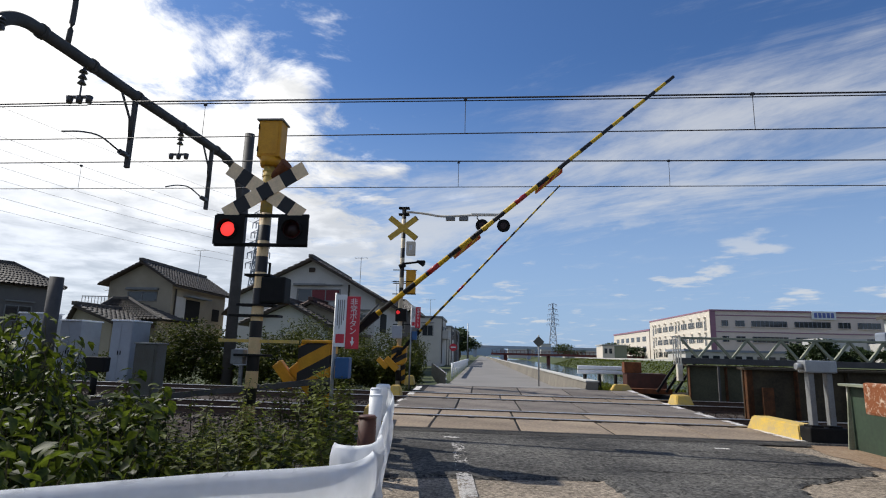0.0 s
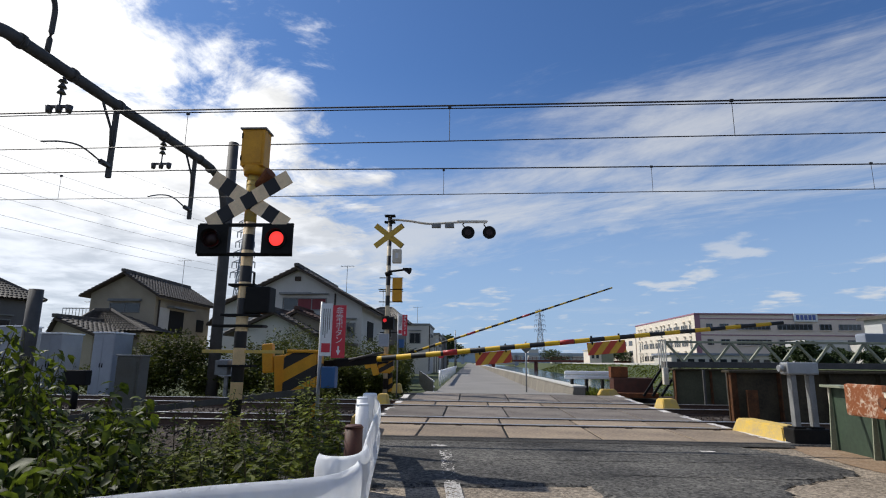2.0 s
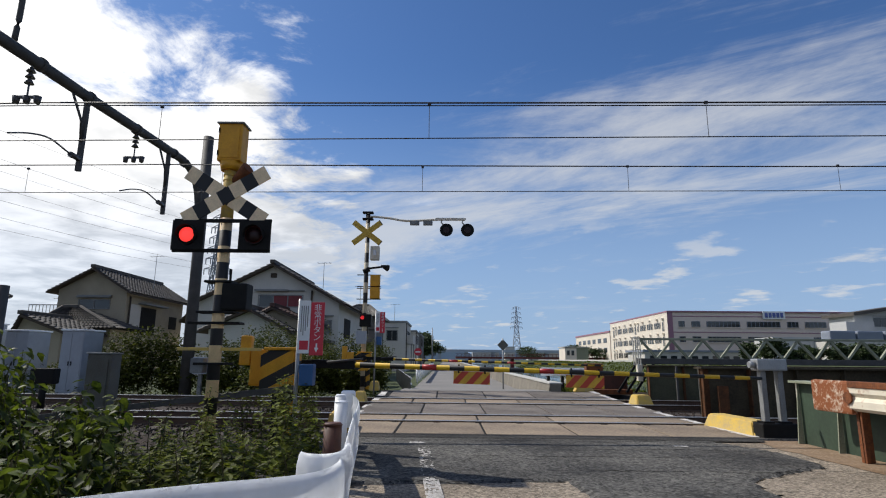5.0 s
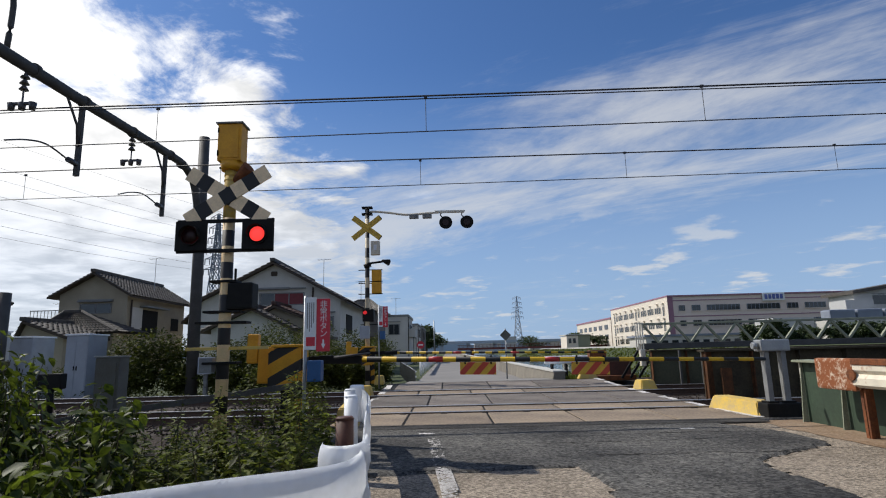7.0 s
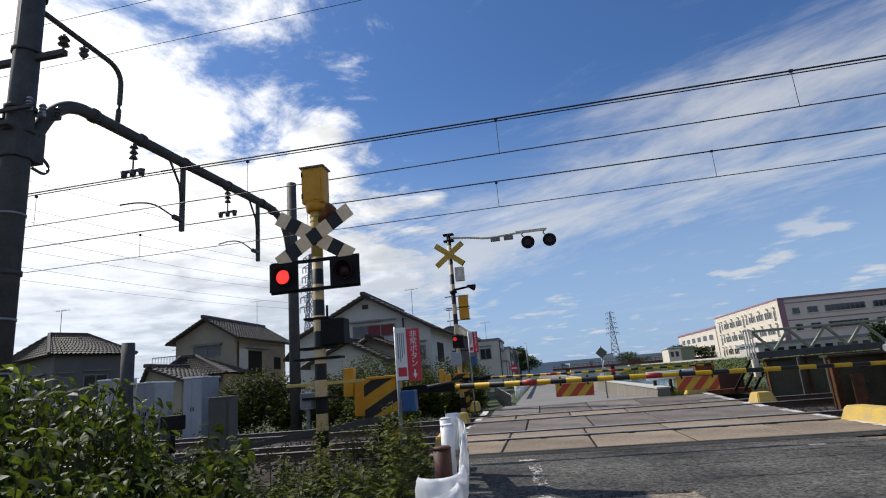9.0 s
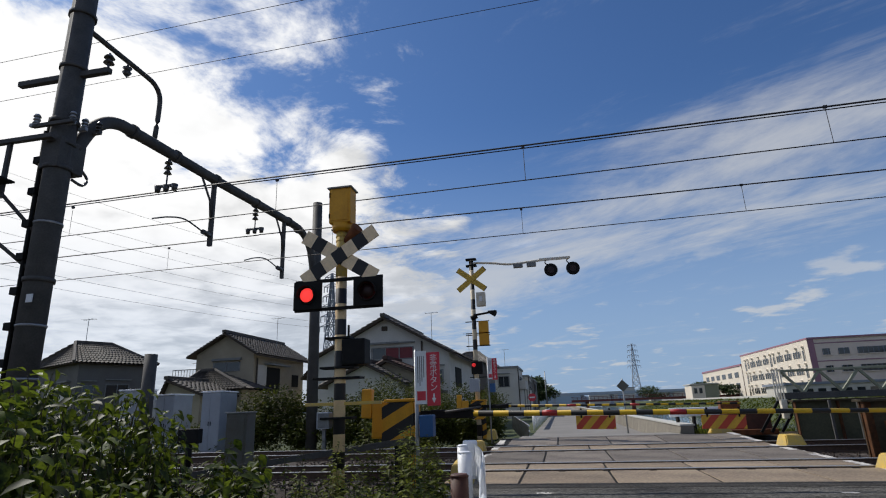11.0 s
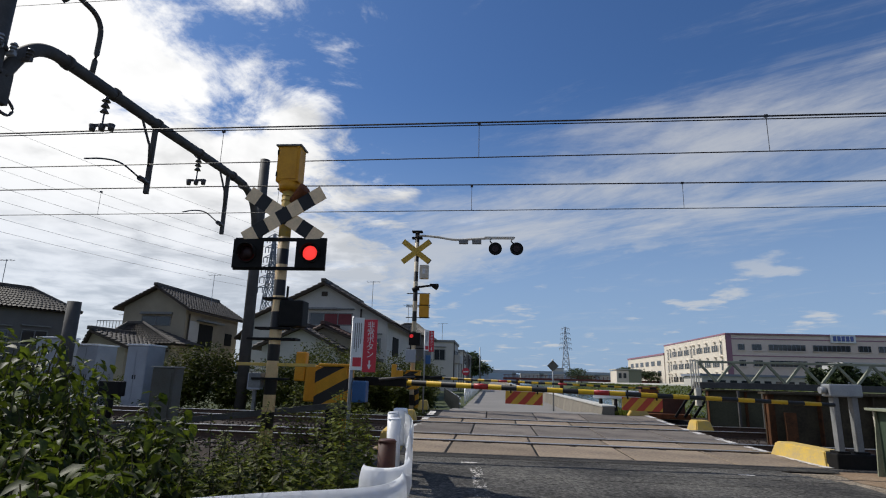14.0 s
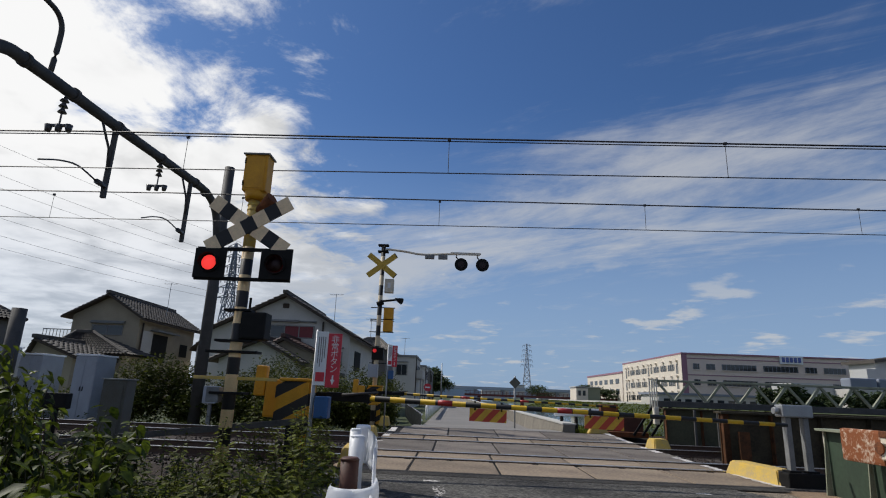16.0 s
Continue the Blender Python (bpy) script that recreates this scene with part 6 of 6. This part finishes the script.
    part("wall", bm, "wall_pale", g)
    bm = B()
    prism(bm, [(75.8, 9.5), (100, 13.0), (126, 15.1), (126, 15.7), (100, 13.7), (75.8, 10.1)], 104, 113)
    part("roof", bm, "roof_tile", g)
    for i in range(7):
        window(g, 80 + i * 5.2, 82.6 + i * 5.2, 105, 7.6, 9.2, 2)
    v = thing("low_factory", pose(0, 0, 0), "low white building with roof tanks behind the bridge", "factory")
    bm = B()
    box(bm, 57, 64, 98, 104, -1, 5.2)
    part("wall", bm, "wall_pale", v)
    bm = B()
    box(bm, 72, 77, 101, 104.5, -1, 8.2)
    part("stair_tower", bm, "wall_pale", v)
    for i in range(4):
        bm = B()
        box(bm, 64.5 + i * 4.6, 68.8 + i * 4.6, 94.5, 97.0, 4.4, 6.2, 0.3)
        part("tank", bm, "far_steel", v, "dark roof tank")
    bm = B()
    box(bm, 64, 83, 94.3, 98, -1, 4.4)
    part("base", bm, "wall_white", v)
    q = thing("storage_hall", pose(0, 0, 0), "white low hall with a row of small windows", "hall")
    bm = B()
    box(bm, 39, 58, 110, 120, -1, 2.7)
    part("wall", bm, "wall_white", q)
    bm = B()
    box(bm, 38.6, 58.4, 109.6, 120.4, 2.7, 3.1)
    part("roof", bm, "far_steel", q)
    for i in range(9):
        bm = B()
        box(bm, 40 + i * 2.0, 41.2 + i * 2.0, 109.9, 110.0, 1.2, 2.0)
        part("window", bm, "window_glass", q)
    n = thing("green_house", pose(0, 0, 0), "small cream and green building on the far bank", "hall")
    bm = B()
    box(bm, 40.6, 44.4, 190, 200, -1, 5.0)
    part("wall", bm, "factory_light", n, "cream front part")
    bm = B()
    box(bm, 44.41, 48.4, 190.2, 200, -1, 5.2)
    part("annexe", bm, "pale_green", n, "green rear part")
    bm = B()
    box(bm, 40.3, 48.6, 189.7, 200.4, 5.2, 5.5)
    part("roof", bm, "wall_white", n)
    for i in range(2):
        bm = B()
        box(bm, 41.2 + i * 1.5, 42.1 + i * 1.5, 189.9, 190, 2.6, 4.2)
        part("window", bm, "window_glass", n)
    rg = random.Random(31)
    e = thing("far_embankment", pose(0, 0, 0), "pale low embankment wall with grass tufts on the far bank", "embankment", kind="structure")
    bm = B()
    prism(bm, [(34.0, 45), (34.6, 45), (34.6, 115), (41.1, 245), (40.5, 245), (34.0, 115)], 0.4, 1.15, True)
    part("coping", bm, "levee_top", e, "pale concrete coping")
    bm = B()
    for i in range(5200):
        y = 60 + rg.random() ** 1.5 * 180
        x = 20 + 0.05 * max(0, y - 115) + rg.random() * 13
        z, h, w = ground_z(x, y), rg.uniform(0.08, 0.25), rg.uniform(0.1, 0.35)
        bm.faces.new([bm.verts.new(p) for p in ((x - w, y, z - 0.1), (x + w, y, z - 0.1), (x + rg.uniform(-0.2, 0.2), y, z + h))])
    tagged(part("grass_tufts", bm, "weed_mass", e), kind="stuff")
    # road viaduct across the river, far away
    r = thing("road_viaduct", pose(0, 0, 0), "long grey-blue road viaduct across the river", "bridge")
    bm = B()
    box(bm, -30, 260, 420, 432, 6.3, 8.2)
    part("deck", bm, "pylon", r)
    for i in range(14):
        bm = B()
        box(bm, -25 + i * 20, -22.5 + i * 20, 423, 429, -3, 6.3)
        part("pier", bm, "pylon", r)
    p = thing("pipe_bridge", pose(0, 0, 0), "rusty red pipe bridge across the river", "bridge")
    bm = B()
    box(bm, 4.5, 90, 215, 218, 1.3, 2.1)
    part("girder", bm, "bridge_red", p)
    bm = B()
    for i in range(57):
        box(bm, 5 + i * 1.5, 5.15 + i * 1.5, 215, 215.1, 2.1, 3.1)
    box(bm, 4.5, 90, 215, 215.1, 3.0, 3.15), box(bm, 4.5, 90, 215, 215.1, 2.5, 2.6)
    part("handrail", bm, "bridge_red", p)
    for i in range(5):
        bm = B()
        tube(bm, (10 + i * 16, 216.5, -4), (10 + i * 16, 216.5, 1.3), 0.7, 0.7, 10)
        part("pier", bm, "bridge_red", p)
    for x, y, w, h in ((34, 470, 22, 8), (55, 480, 8, 12), (78, 450, 24, 7), (110, 440, 34, 8), (40, 520, 10, 9), (128, 480, 30, 10)):
        b = thing("distant_building", pose(x, y, -0.5), "pale boxy building on the horizon", "building", "distant buildings")
        bm = B()
        box(bm, -w / 2, w / 2, 0, 10, 0, h)
        part("wall", bm, "wall_white", b)
        bm = B()
        box(bm, -w / 2 - 0.3, w / 2 + 0.3, -0.3, 10.3, h, h + 0.5)
        part("roof", bm, "far_steel", b)
    lattice(63.5, 500, 47.5, 8.5, "tall grey lattice power pylon beyond the river", 5, "pylon")
    lattice(-52.4, 128, 34, 4.8, "grey lattice power pylon behind the houses", 6)
    lattice(-19, 430, 22, 6, "small distant lattice tower", 2)
    rs = random.Random(21)
    for i in range(64):
        x = 46 + i * 1.3 + rs.uniform(-0.6, 0.6)
        tree(x, 78 + rs.uniform(0, 8), -0.3, rs.uniform(3.2, 5.2), rs.uniform(1.4, 2.3), rs)
    for x, y, h, r in ((48, 205, 8, 6), (57, 215, 7, 5), (70, 190, 7, 6), (40, 260, 8, 8), (-6.8, 140, 9, 3.2), (-5.2, 133, 8.5, 2.8), (-4.2, 128, 7, 2.2), (-6.0, 150, 9, 3), (-4.0, 210, 9, 5), (-8, 240, 10, 6), (-9, 100, 8, 2.5)):
        tree(x, y, -0.5, h, r, rs)
    hl = thing("far_hills", pose(0, 0, 0), "blue hills on the horizon with haze painted into their colour", "hills", kind="structure")
    bm = B()
    pts = [(-2600 + i * 65, 0) for i in range(81)]
    top = [(x, 30 + 40 * abs(noise.noise(Vector((x * 0.0016, 3.3, 0)))) + 14 * noise.noise(Vector((x * 0.011, 1.0, 0)))) for x, _ in pts]
    prism(bm, [(pts[0][0], -5)] + [(pts[-1][0], -5)] + top[::-1], 2700, 2720)
    part("ridge", bm, "hill_hazed", hl)
    c = thing("transmission_wires", pose(0, 0, 0), "thin power lines crossing the sky behind the houses", "power line")
    for i in range(4):
        for k in (-1, 1):
            bm = B()
            z, l = 34 * (0.66 + 0.13 * i) - 1.3, 5.2 * (0.75 - 0.1 * i)
            if i < 3 or k > 0:
                n = 16
                pts = []
                for j in range(n + 1):
                    t = j / n
                    pts.append((-53.5 + k * l + (-45 - k * l * 0.0) * t, 128 - 150 * t, z + 8 * t - 10 * 4 * t * (1 - t) * 0.35))
                pipe(bm, pts, 0.022, 4)
                part("wire", bm, "copper", c)


# ---- plants ----
def leaf_mesh(name, s, w, fold):
    bm = B()
    line = [(0, 0), (0.35, 0.5), (0.75, 0.36), (1.0, 0)]
    mid, lft, rgt = [], [], []
    for t, h in line:
        z = -fold * t * t
        mid.append(bm.verts.new((0, t * s, z * s)))
        if 0 < t < 1:
            lft.append(bm.verts.new((-h * w, t * s, z * s + 0.16 * w)))
            rgt.append(bm.verts.new((h * w, t * s, z * s + 0.16 * w)))
    for side in (lft, rgt):
        bm.faces.new((mid[0], mid[1], side[0]))
        bm.faces.new((mid[1], mid[2], side[1], side[0]))
        bm.faces.new((mid[2], mid[3], side[1]))
    for f in bm.faces:
        f.smooth = True
    return mesh_of(name, bm, "leaf")


def sprig(bs, bl, x, y, z0, h, rs, lean_x=0.0, lean_y=0.0, size=0.05, count=60):
    """One upright weed: a thin stem with drooping leaves all round, smaller towards the tip."""
    def at(t):
        return Vector((x + lean_x * t * t, y + lean_y * t * t, z0 + h * t))
    pipe(bs, [at(t) for t in (0, 0.35, 0.7, 1)], [0.006, 0.005, 0.004, 0.002], 4)
    for k in range(count):
        t = 0.12 + 0.88 * (k + rs.random()) / count
        a = k * 2.4 + rs.uniform(-0.5, 0.5)
        out = Vector((math.cos(a), math.sin(a), rs.uniform(-0.35, 0.55))).normalized()
        side = Vector((-math.sin(a), math.cos(a), rs.uniform(-0.3, 0.3)))
        s = size * (1.25 - 0.75 * t) * rs.uniform(0.7, 1.3)
        p = at(t) + out * s * rs.uniform(0.2, 1.1)
        tip = p + out * s * 1.7 - Vector((0, 0, s * rs.uniform(0.1, 0.9)))
        mid = p + (tip - p) * 0.45 + Vector((0, 0, s * 0.12))
        v = [bl.verts.new(c) for c in (p, mid + side * s * 0.5, tip, mid - side * s * 0.5)]
        bl.faces.new((v[0], v[1], v[2])), bl.faces.new((v[0], v[2], v[3]))


def plants():
    rs = random.Random(8)
    shapes = [leaf_mesh("leaf", 0.12, 0.07, 0.35), leaf_mesh("leaf", 0.10, 0.06, 0.5), leaf_mesh("leaf", 0.14, 0.08, 0.25)]
    # the broad-leaved bush by the guard rail: stems, leaves in tiers, thick towards the tips
    bush = thing("broadleaf_bush", pose(0, 0, -0.3), "dense dark bush of pointed broad green leaves", "bush")
    bm, mass = B(), B()
    singles = []
    for i in range(720):
        x, y = rs.uniform(-6.2, -0.7), rs.uniform(3.0, 5.4)
        if x > -0.78 - 0.55 * (y - 3.2):
            continue
        lump = 0.2 * noise.noise(Vector((x * 1.3, y * 1.3, 9)))
        h = (np.interp(-x - 0.25 * (y - 3.6), (0.7, 1.26, 1.9, 2.6, 4.0), (0.66, 0.90, 1.10, 1.55, 1.6)) + lump) * (rs.uniform(0.84, 1.03) if i % 3 else rs.uniform(0.5, 0.85))
        bend = Vector((rs.uniform(-0.25, 0.3), rs.uniform(-0.25, 0.2), 0))
        pts = [Vector((x, y, 0)) + bend * t * t + Vector((0, 0, h * t)) for t in (0, 0.25, 0.5, 0.75, 0.97)]
        pipe(bm, pts, [0.010, 0.009, 0.007, 0.005, 0.003], 5)
        for k in range(28):
            t = 1 - 0.85 * (k / 27) ** 1.25
            p = Vector((x, y, 0)) + bend * t * t + Vector((0, 0, h * t))
            a = k * 2.4 + rs.uniform(-0.4, 0.4)
            m = Matrix.Translation(p) @ Euler((rs.uniform(-1.0, 0.25), rs.uniform(-0.4, 0.4), a)).to_matrix().to_4x4() @ Matrix.Translation((0, 0.03, 0)) @ Matrix.Scale(rs.uniform(0.5, 1.0), 4)
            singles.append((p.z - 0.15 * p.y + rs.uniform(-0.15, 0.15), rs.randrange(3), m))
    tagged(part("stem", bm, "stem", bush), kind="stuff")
    # the highest leaves get the brighter green, the rest carry painted shade
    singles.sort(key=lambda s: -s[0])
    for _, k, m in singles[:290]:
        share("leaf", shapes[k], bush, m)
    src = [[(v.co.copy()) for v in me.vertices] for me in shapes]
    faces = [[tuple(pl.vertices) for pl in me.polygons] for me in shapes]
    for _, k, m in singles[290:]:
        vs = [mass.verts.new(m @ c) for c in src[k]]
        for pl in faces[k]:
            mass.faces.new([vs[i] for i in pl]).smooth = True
    tagged(part("lower_leaves", mass, "leaf_shaded", bush), kind="stuff")
    # tall thin weeds between the bush and the road
    weeds = thing("weeds", pose(0, 0, 0), "tangle of tall thin weeds beside the track", "weeds", kind="stuff")
    bs, bl = B(), B()
    for x, y, n, h in ((-0.88, 6.2, 7, 0.92), (-0.62, 5.5, 5, 0.62), (-1.5, 6.1, 7, 0.74), (-1.72, 5.6, 8, 0.72), (-2.25, 5.9, 8, 0.82), (-1.15, 5.3, 6, 0.45), (-2.7, 6.3, 6, 0.72), (-3.1, 5.6, 7, 0.72), (-1.45, 4.7, 7, 0.55), (-0.9, 4.6, 6, 0.44), (-1.95, 4.9, 8, 0.62), (-0.55, 4.9, 4, 0.40), (-3.5, 6.6, 5, 0.6), (-0.85, 7.0, 4, 0.75), (-2.9, 7.2, 6, 0.5), (-2.1, 7.0, 6, 0.5), (-3.6, 7.7, 7, 0.55), (-1.7, 6.8, 5, 0.55), (-2.4, 4.9, 8, 0.7), (-4.3, 7.2, 7, 0.6)):
        for i in range(n):
            px, py = x + rs.gauss(0, 0.15), y + rs.gauss(0, 0.18)
            sprig(bs, bl, px, py, ground_z(px, py), h * rs.uniform(0.6, 1.12) + 0.12, rs, rs.uniform(-0.14, 0.14), rs.uniform(-0.14, 0.14), rs.uniform(0.046, 0.07), 66)
    for i in range(170):
        x, y = rs.uniform(-4.8, -0.55), rs.uniform(3.5, 7.4)
        if y < 4.4 and x < -1.5:
            continue
        sprig(bs, bl, x, y, ground_z(x, y), rs.uniform(0.16, 0.42), rs, rs.uniform(-0.1, 0.1), rs.uniform(-0.1, 0.1), rs.uniform(0.04, 0.06), 34)
    for i in range(5200):
        x, y = rs.uniform(-5.5, -0.5), rs.uniform(3.0, 8.0)
        leaf_at(bl, Vector((x, y, ground_z(x, y) + abs(rs.gauss(0, 0.06)))), rs.uniform(0.02, 0.045), rs, 1.9)
    # shoots twining up round the gate and the cabinets
    for x, y, z0, h, n in ((-1.75, 8.5, -0.2, 1.25, 9), (-1.2, 8.7, -0.2, 0.9, 6), (-9.2, 17.2, -0.3, 0.8, 6), (-11.2, 17.0, -0.3, 1.3, 7)):
        for i in range(n):
            sprig(bs, bl, x + rs.gauss(0, 0.2), y + rs.gauss(0, 0.1), z0, h * rs.uniform(0.6, 1.1), rs, rs.uniform(-0.2, 0.2), 0, 0.055, 50)
    part("stems", bs, "stem", weeds)
    part("leaves", bl, "weed_mass", weeds)
    # vine-covered hedge behind the tracks
    hedge = thing("hedge", pose(0, 0, 0), "untrimmed hedge of small leaves and vines behind the tracks", "hedge", kind="stuff")
    bl = B()
    for x, y, r, top in ((-11.2, 18.9, 0.9, 1.0), (-10.3, 18.8, 0.9, 1.5), (-9.4, 18.8, 1.0, 2.05), (-8.6, 18.7, 1.0, 2.15), (-7.9, 18.9, 0.9, 1.9), (-6.4, 18.8, 1.0, 1.75), (-5.6, 18.8, 1.0, 1.8), (-4.8, 18.7, 0.9, 1.55), (-4.1, 18.9, 0.8, 1.3), (-3.4, 18.7, 0.8, 1.1), (-2.7, 18.9, 0.7, 0.95), (-2.2, 18.5, 0.5, 0.8), (-9.0, 18.2, 1.0, 1.2), (-7.6, 18.3, 0.8, 1.0), (-6.2, 18.1, 0.9, 0.95), (-5.0, 18.1, 0.9, 0.85), (-3.8, 18.1, 0.8, 0.7), (-10.6, 18.2, 0.8, 0.75), (-5.2, 19.4, 1.2, 1.95), (-3.4, 19.7, 1.0, 1.5), (-4.6, 23.0, 1.2, 2.4), (-3.3, 25.0, 1.2, 2.3), (-6.6, 24.0, 1.4, 2.8), (-2.4, 22.0, 0.8, 1.6), (-2.6, 28.0, 1.0, 2.2), (-5.4, 27.0, 1.4, 2.8), (-1.75, 20.2, 0.6, 0.9), (-2.0, 21.5, 0.8, 1.3), (-2.6, 24.0, 0.9, 1.5), (-2.9, 27.0, 1.0, 1.6), (-3.3, 31.0, 1.2, 1.8), (-3.6, 36.0, 1.4, 2.0)):
        zc = (top - 0.3) / 2
        leafy(bl, (x, y, zc), (r, r * 0.75, (top + 0.3) / 2 * 1.05), 2300, 0.062, rs)
    for i in range(4200):
        x, y = rs.uniform(-16, -1.3), rs.uniform(16.5, 20)
        leaf_at(bl, Vector((x, y, -0.28 + abs(rs.gauss(0, 0.14)))), rs.uniform(0.03, 0.07), rs, 1.9)
    part("leaves", bl, "hedge_mass", hedge)
    gr = thing("bank_grass", pose(0, 0, 0), "rough grass on the river bank", "grass", kind="stuff")
    bl = B()
    for i in range(9000):
        y = 18 + rs.random() ** 2 * 60
        x = rs.uniform(4.2, 7.6)
        h = rs.uniform(0.05, 0.16)
        a = rs.uniform(0, 3.14)
        c, s = math.cos(a) * 0.02, math.sin(a) * 0.02
        z = ground_z(x, y)
        bl.faces.new([bl.verts.new(p) for p in ((x - c, y - s, z), (x + c, y + s, z), (x + rs.uniform(-0.05, 0.05), y, z + h))])
    part("blades", bl, "weed_mass", gr)


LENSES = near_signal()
far_signal()
button_sign(-0.86, 7.3, -0.2, 1.65, 0.30, 0.61, "white and red emergency button sign on a thin pole")
button_sign(-1.18, 16.9, 0.0, 2.33, 0.27, 0.60, "red and white emergency button sign beside the far gate")
guard_rail()
kerb_block(5.02, 9.36, 93, 1.38, 0.36, 0.22, "long worn yellow concrete kerb block at the slab corner")
kerb_block(5.15, 13.9, 95, 0.55, 0.40, 0.24, "yellow concrete block between the tracks")
kerb_block(-1.25, 14.0, 90, 0.5, 0.30, 0.26, "yellow concrete block at the slab edge")
kerb_block(-1.35, 17.4, 90, 0.5, 0.30, 0.26, "yellow concrete block behind the tracks")
kerb_block(-0.80, 9.1, 96, 1.0, 0.34, 0.28, "worn yellow concrete block beside the near slab edge")
kerb_block(4.75, 17.6, 0, 0.6, 0.3, 0.18, "yellow block at the far slab corner")
masts()
wires()
railway_bridge()
receiver_post()
rusty_rail()
houses()
left_things()
far_side()
distance()
plants()

# ---- crossing slabs ----
crossing = thing("crossing_deck", pose(0, 0, 0), "concrete deck slabs filling the railway crossing", "crossing deck", kind="structure")


def slab_row(ya, yb, start, width, mat="slab"):
    x = start
    while x < ROAD_R - 0.05:
        a, b = max(x, ROAD_L), min(x + width, ROAD_R)
        if b - a > 0.1:
            bm = B()
            za, zb = road_z(ya), road_z(yb)
            w, l = b - a - 0.034, yb - ya - 0.02
            v = []
            for z, i in ((-0.12, 0), (-0.006, 0), (0, 0.007)):
                for px, py in ((i, i), (w - i, i), (w - i, l - i), (i, l - i)):
                    v.append(bm.verts.new((px, py, z + (zb - za) * py / l)))
            bm.faces.new(v[8:12])
            for o in (0, 4):
                for k in range(4):
                    n = (k + 1) % 4
                    bm.faces.new((v[o + k], v[o + n], v[o + 4 + n], v[o + 4 + k]))
            part("slab", bm, mat, crossing, "", pose(a + 0.017, ya + 0.01, za))
        x += width


slab_row(8.60, 10.09, -1.24, 1.25)
slab_row(10.30, 11.16, -1.24, 1.25)
slab_row(11.36, 13.64, -0.97, 1.22, "slab_grey")
slab_row(13.85, 14.71, -1.30, 1.24)
slab_row(14.92, 16.98, -0.75, 1.24, "slab_grey")
recess = mesh_of("bolt_recess", box(B(), -0.05, 0.05, -0.018, 0.018, -0.004, 0.002), "rubber")
bm = B()
for y0, y1 in ((10.09, 10.135), (10.205, 10.30), (11.16, 11.205), (11.275, 11.36), (13.64, 13.685), (13.755, 13.85), (14.71, 14.755), (14.825, 14.92)):
    box(bm, ROAD_L, ROAD_R, y0, y1, road_z(y0) - 0.10, road_z(y0) - 0.055)
for y in (10.02, 11.42, 13.58, 14.98):
    for i in range(9):
        share("bolt_recess", recess, crossing, pose(-0.75 + i * 0.66, y, road_z(y) + 0.003))
part("flangeway", bm, "rubber", crossing, "dark groove beside the rails")
part("bed", strip(ROAD_L + 0.01, ROAD_R - 0.01, 8.56, 17.0, -0.013, 0.5), "rubber", crossing, "dark joint filling under the slabs")
bm = B()
rs = random.Random(2)
for x0, ya, yb in ((ROAD_L + 0.02, 8.7, 16.9), (ROAD_R - 0.18, 8.7, 16.9)):
    y = ya
    while y < yb:
        l = rs.uniform(0.25, 0.75)
        if rs.random() < 0.85 and not any(abs(y + l / 2 - r) < l / 2 + 0.08 for p in RAILS for r in p):
            w = rs.uniform(0.13, 0.19)
            z0, z1 = road_z(y), road_z(y + l)
            for k in range(5):
                ya_, yb_ = y + l * k / 5, y + l * (k + 1) / 5
                za_, zb_ = road_z(ya_) + 0.006, road_z(yb_) + 0.006
                e = rs.uniform(-0.02, 0.02)
                bm.faces.new([bm.verts.new(q) for q in ((x0 + e, ya_, za_), (x0 + w + e, ya_, za_), (x0 + w + e, yb_, zb_), (x0 + e, yb_, zb_))])
        y += l + 0.02
part("edge_line", bm, "white_line", crossing, "flaked white edge line")
lean(crossing)


# ---- movement ----
def motions():
    near = ((0, 40.1), (0.2, 36.8), (0.4, 33.4), (0.6, 29.9), (0.8, 26.5), (1.0, 22.9), (1.2, 19.6), (1.4, 16.3), (1.6, 12.8), (1.8, 9.3), (2.0, 5.6), (2.2, 1.5), (2.35, -0.8), (2.5, -1.4), (16, -1.4))
    far = ((0, 47.3), (0.5, 40.2), (1.0, 33.2), (1.5, 26.0), (1.8, 21.3), (2.0, 18.2), (2.2, 14.6), (2.4, 11.6), (2.6, 8.2), (2.8, 4.8), (3.0, 1.2), (3.15, -1.0), (3.3, -1.3), (16, -1.3))
    for (g, arm, hung, zp), rows in ((NEAR_GATE, near), (FAR_GATE, far)):
        walk(arm, [(t, pose(0, 0, zp, 0, -a, 0)) for t, a in rows])
        for x, h in hung:
            walk(h, [(t, pose(x, 0, 0, 78 * min(1, max(0, (a - 22) / 12)), 0, 0)) for t, a in rows])
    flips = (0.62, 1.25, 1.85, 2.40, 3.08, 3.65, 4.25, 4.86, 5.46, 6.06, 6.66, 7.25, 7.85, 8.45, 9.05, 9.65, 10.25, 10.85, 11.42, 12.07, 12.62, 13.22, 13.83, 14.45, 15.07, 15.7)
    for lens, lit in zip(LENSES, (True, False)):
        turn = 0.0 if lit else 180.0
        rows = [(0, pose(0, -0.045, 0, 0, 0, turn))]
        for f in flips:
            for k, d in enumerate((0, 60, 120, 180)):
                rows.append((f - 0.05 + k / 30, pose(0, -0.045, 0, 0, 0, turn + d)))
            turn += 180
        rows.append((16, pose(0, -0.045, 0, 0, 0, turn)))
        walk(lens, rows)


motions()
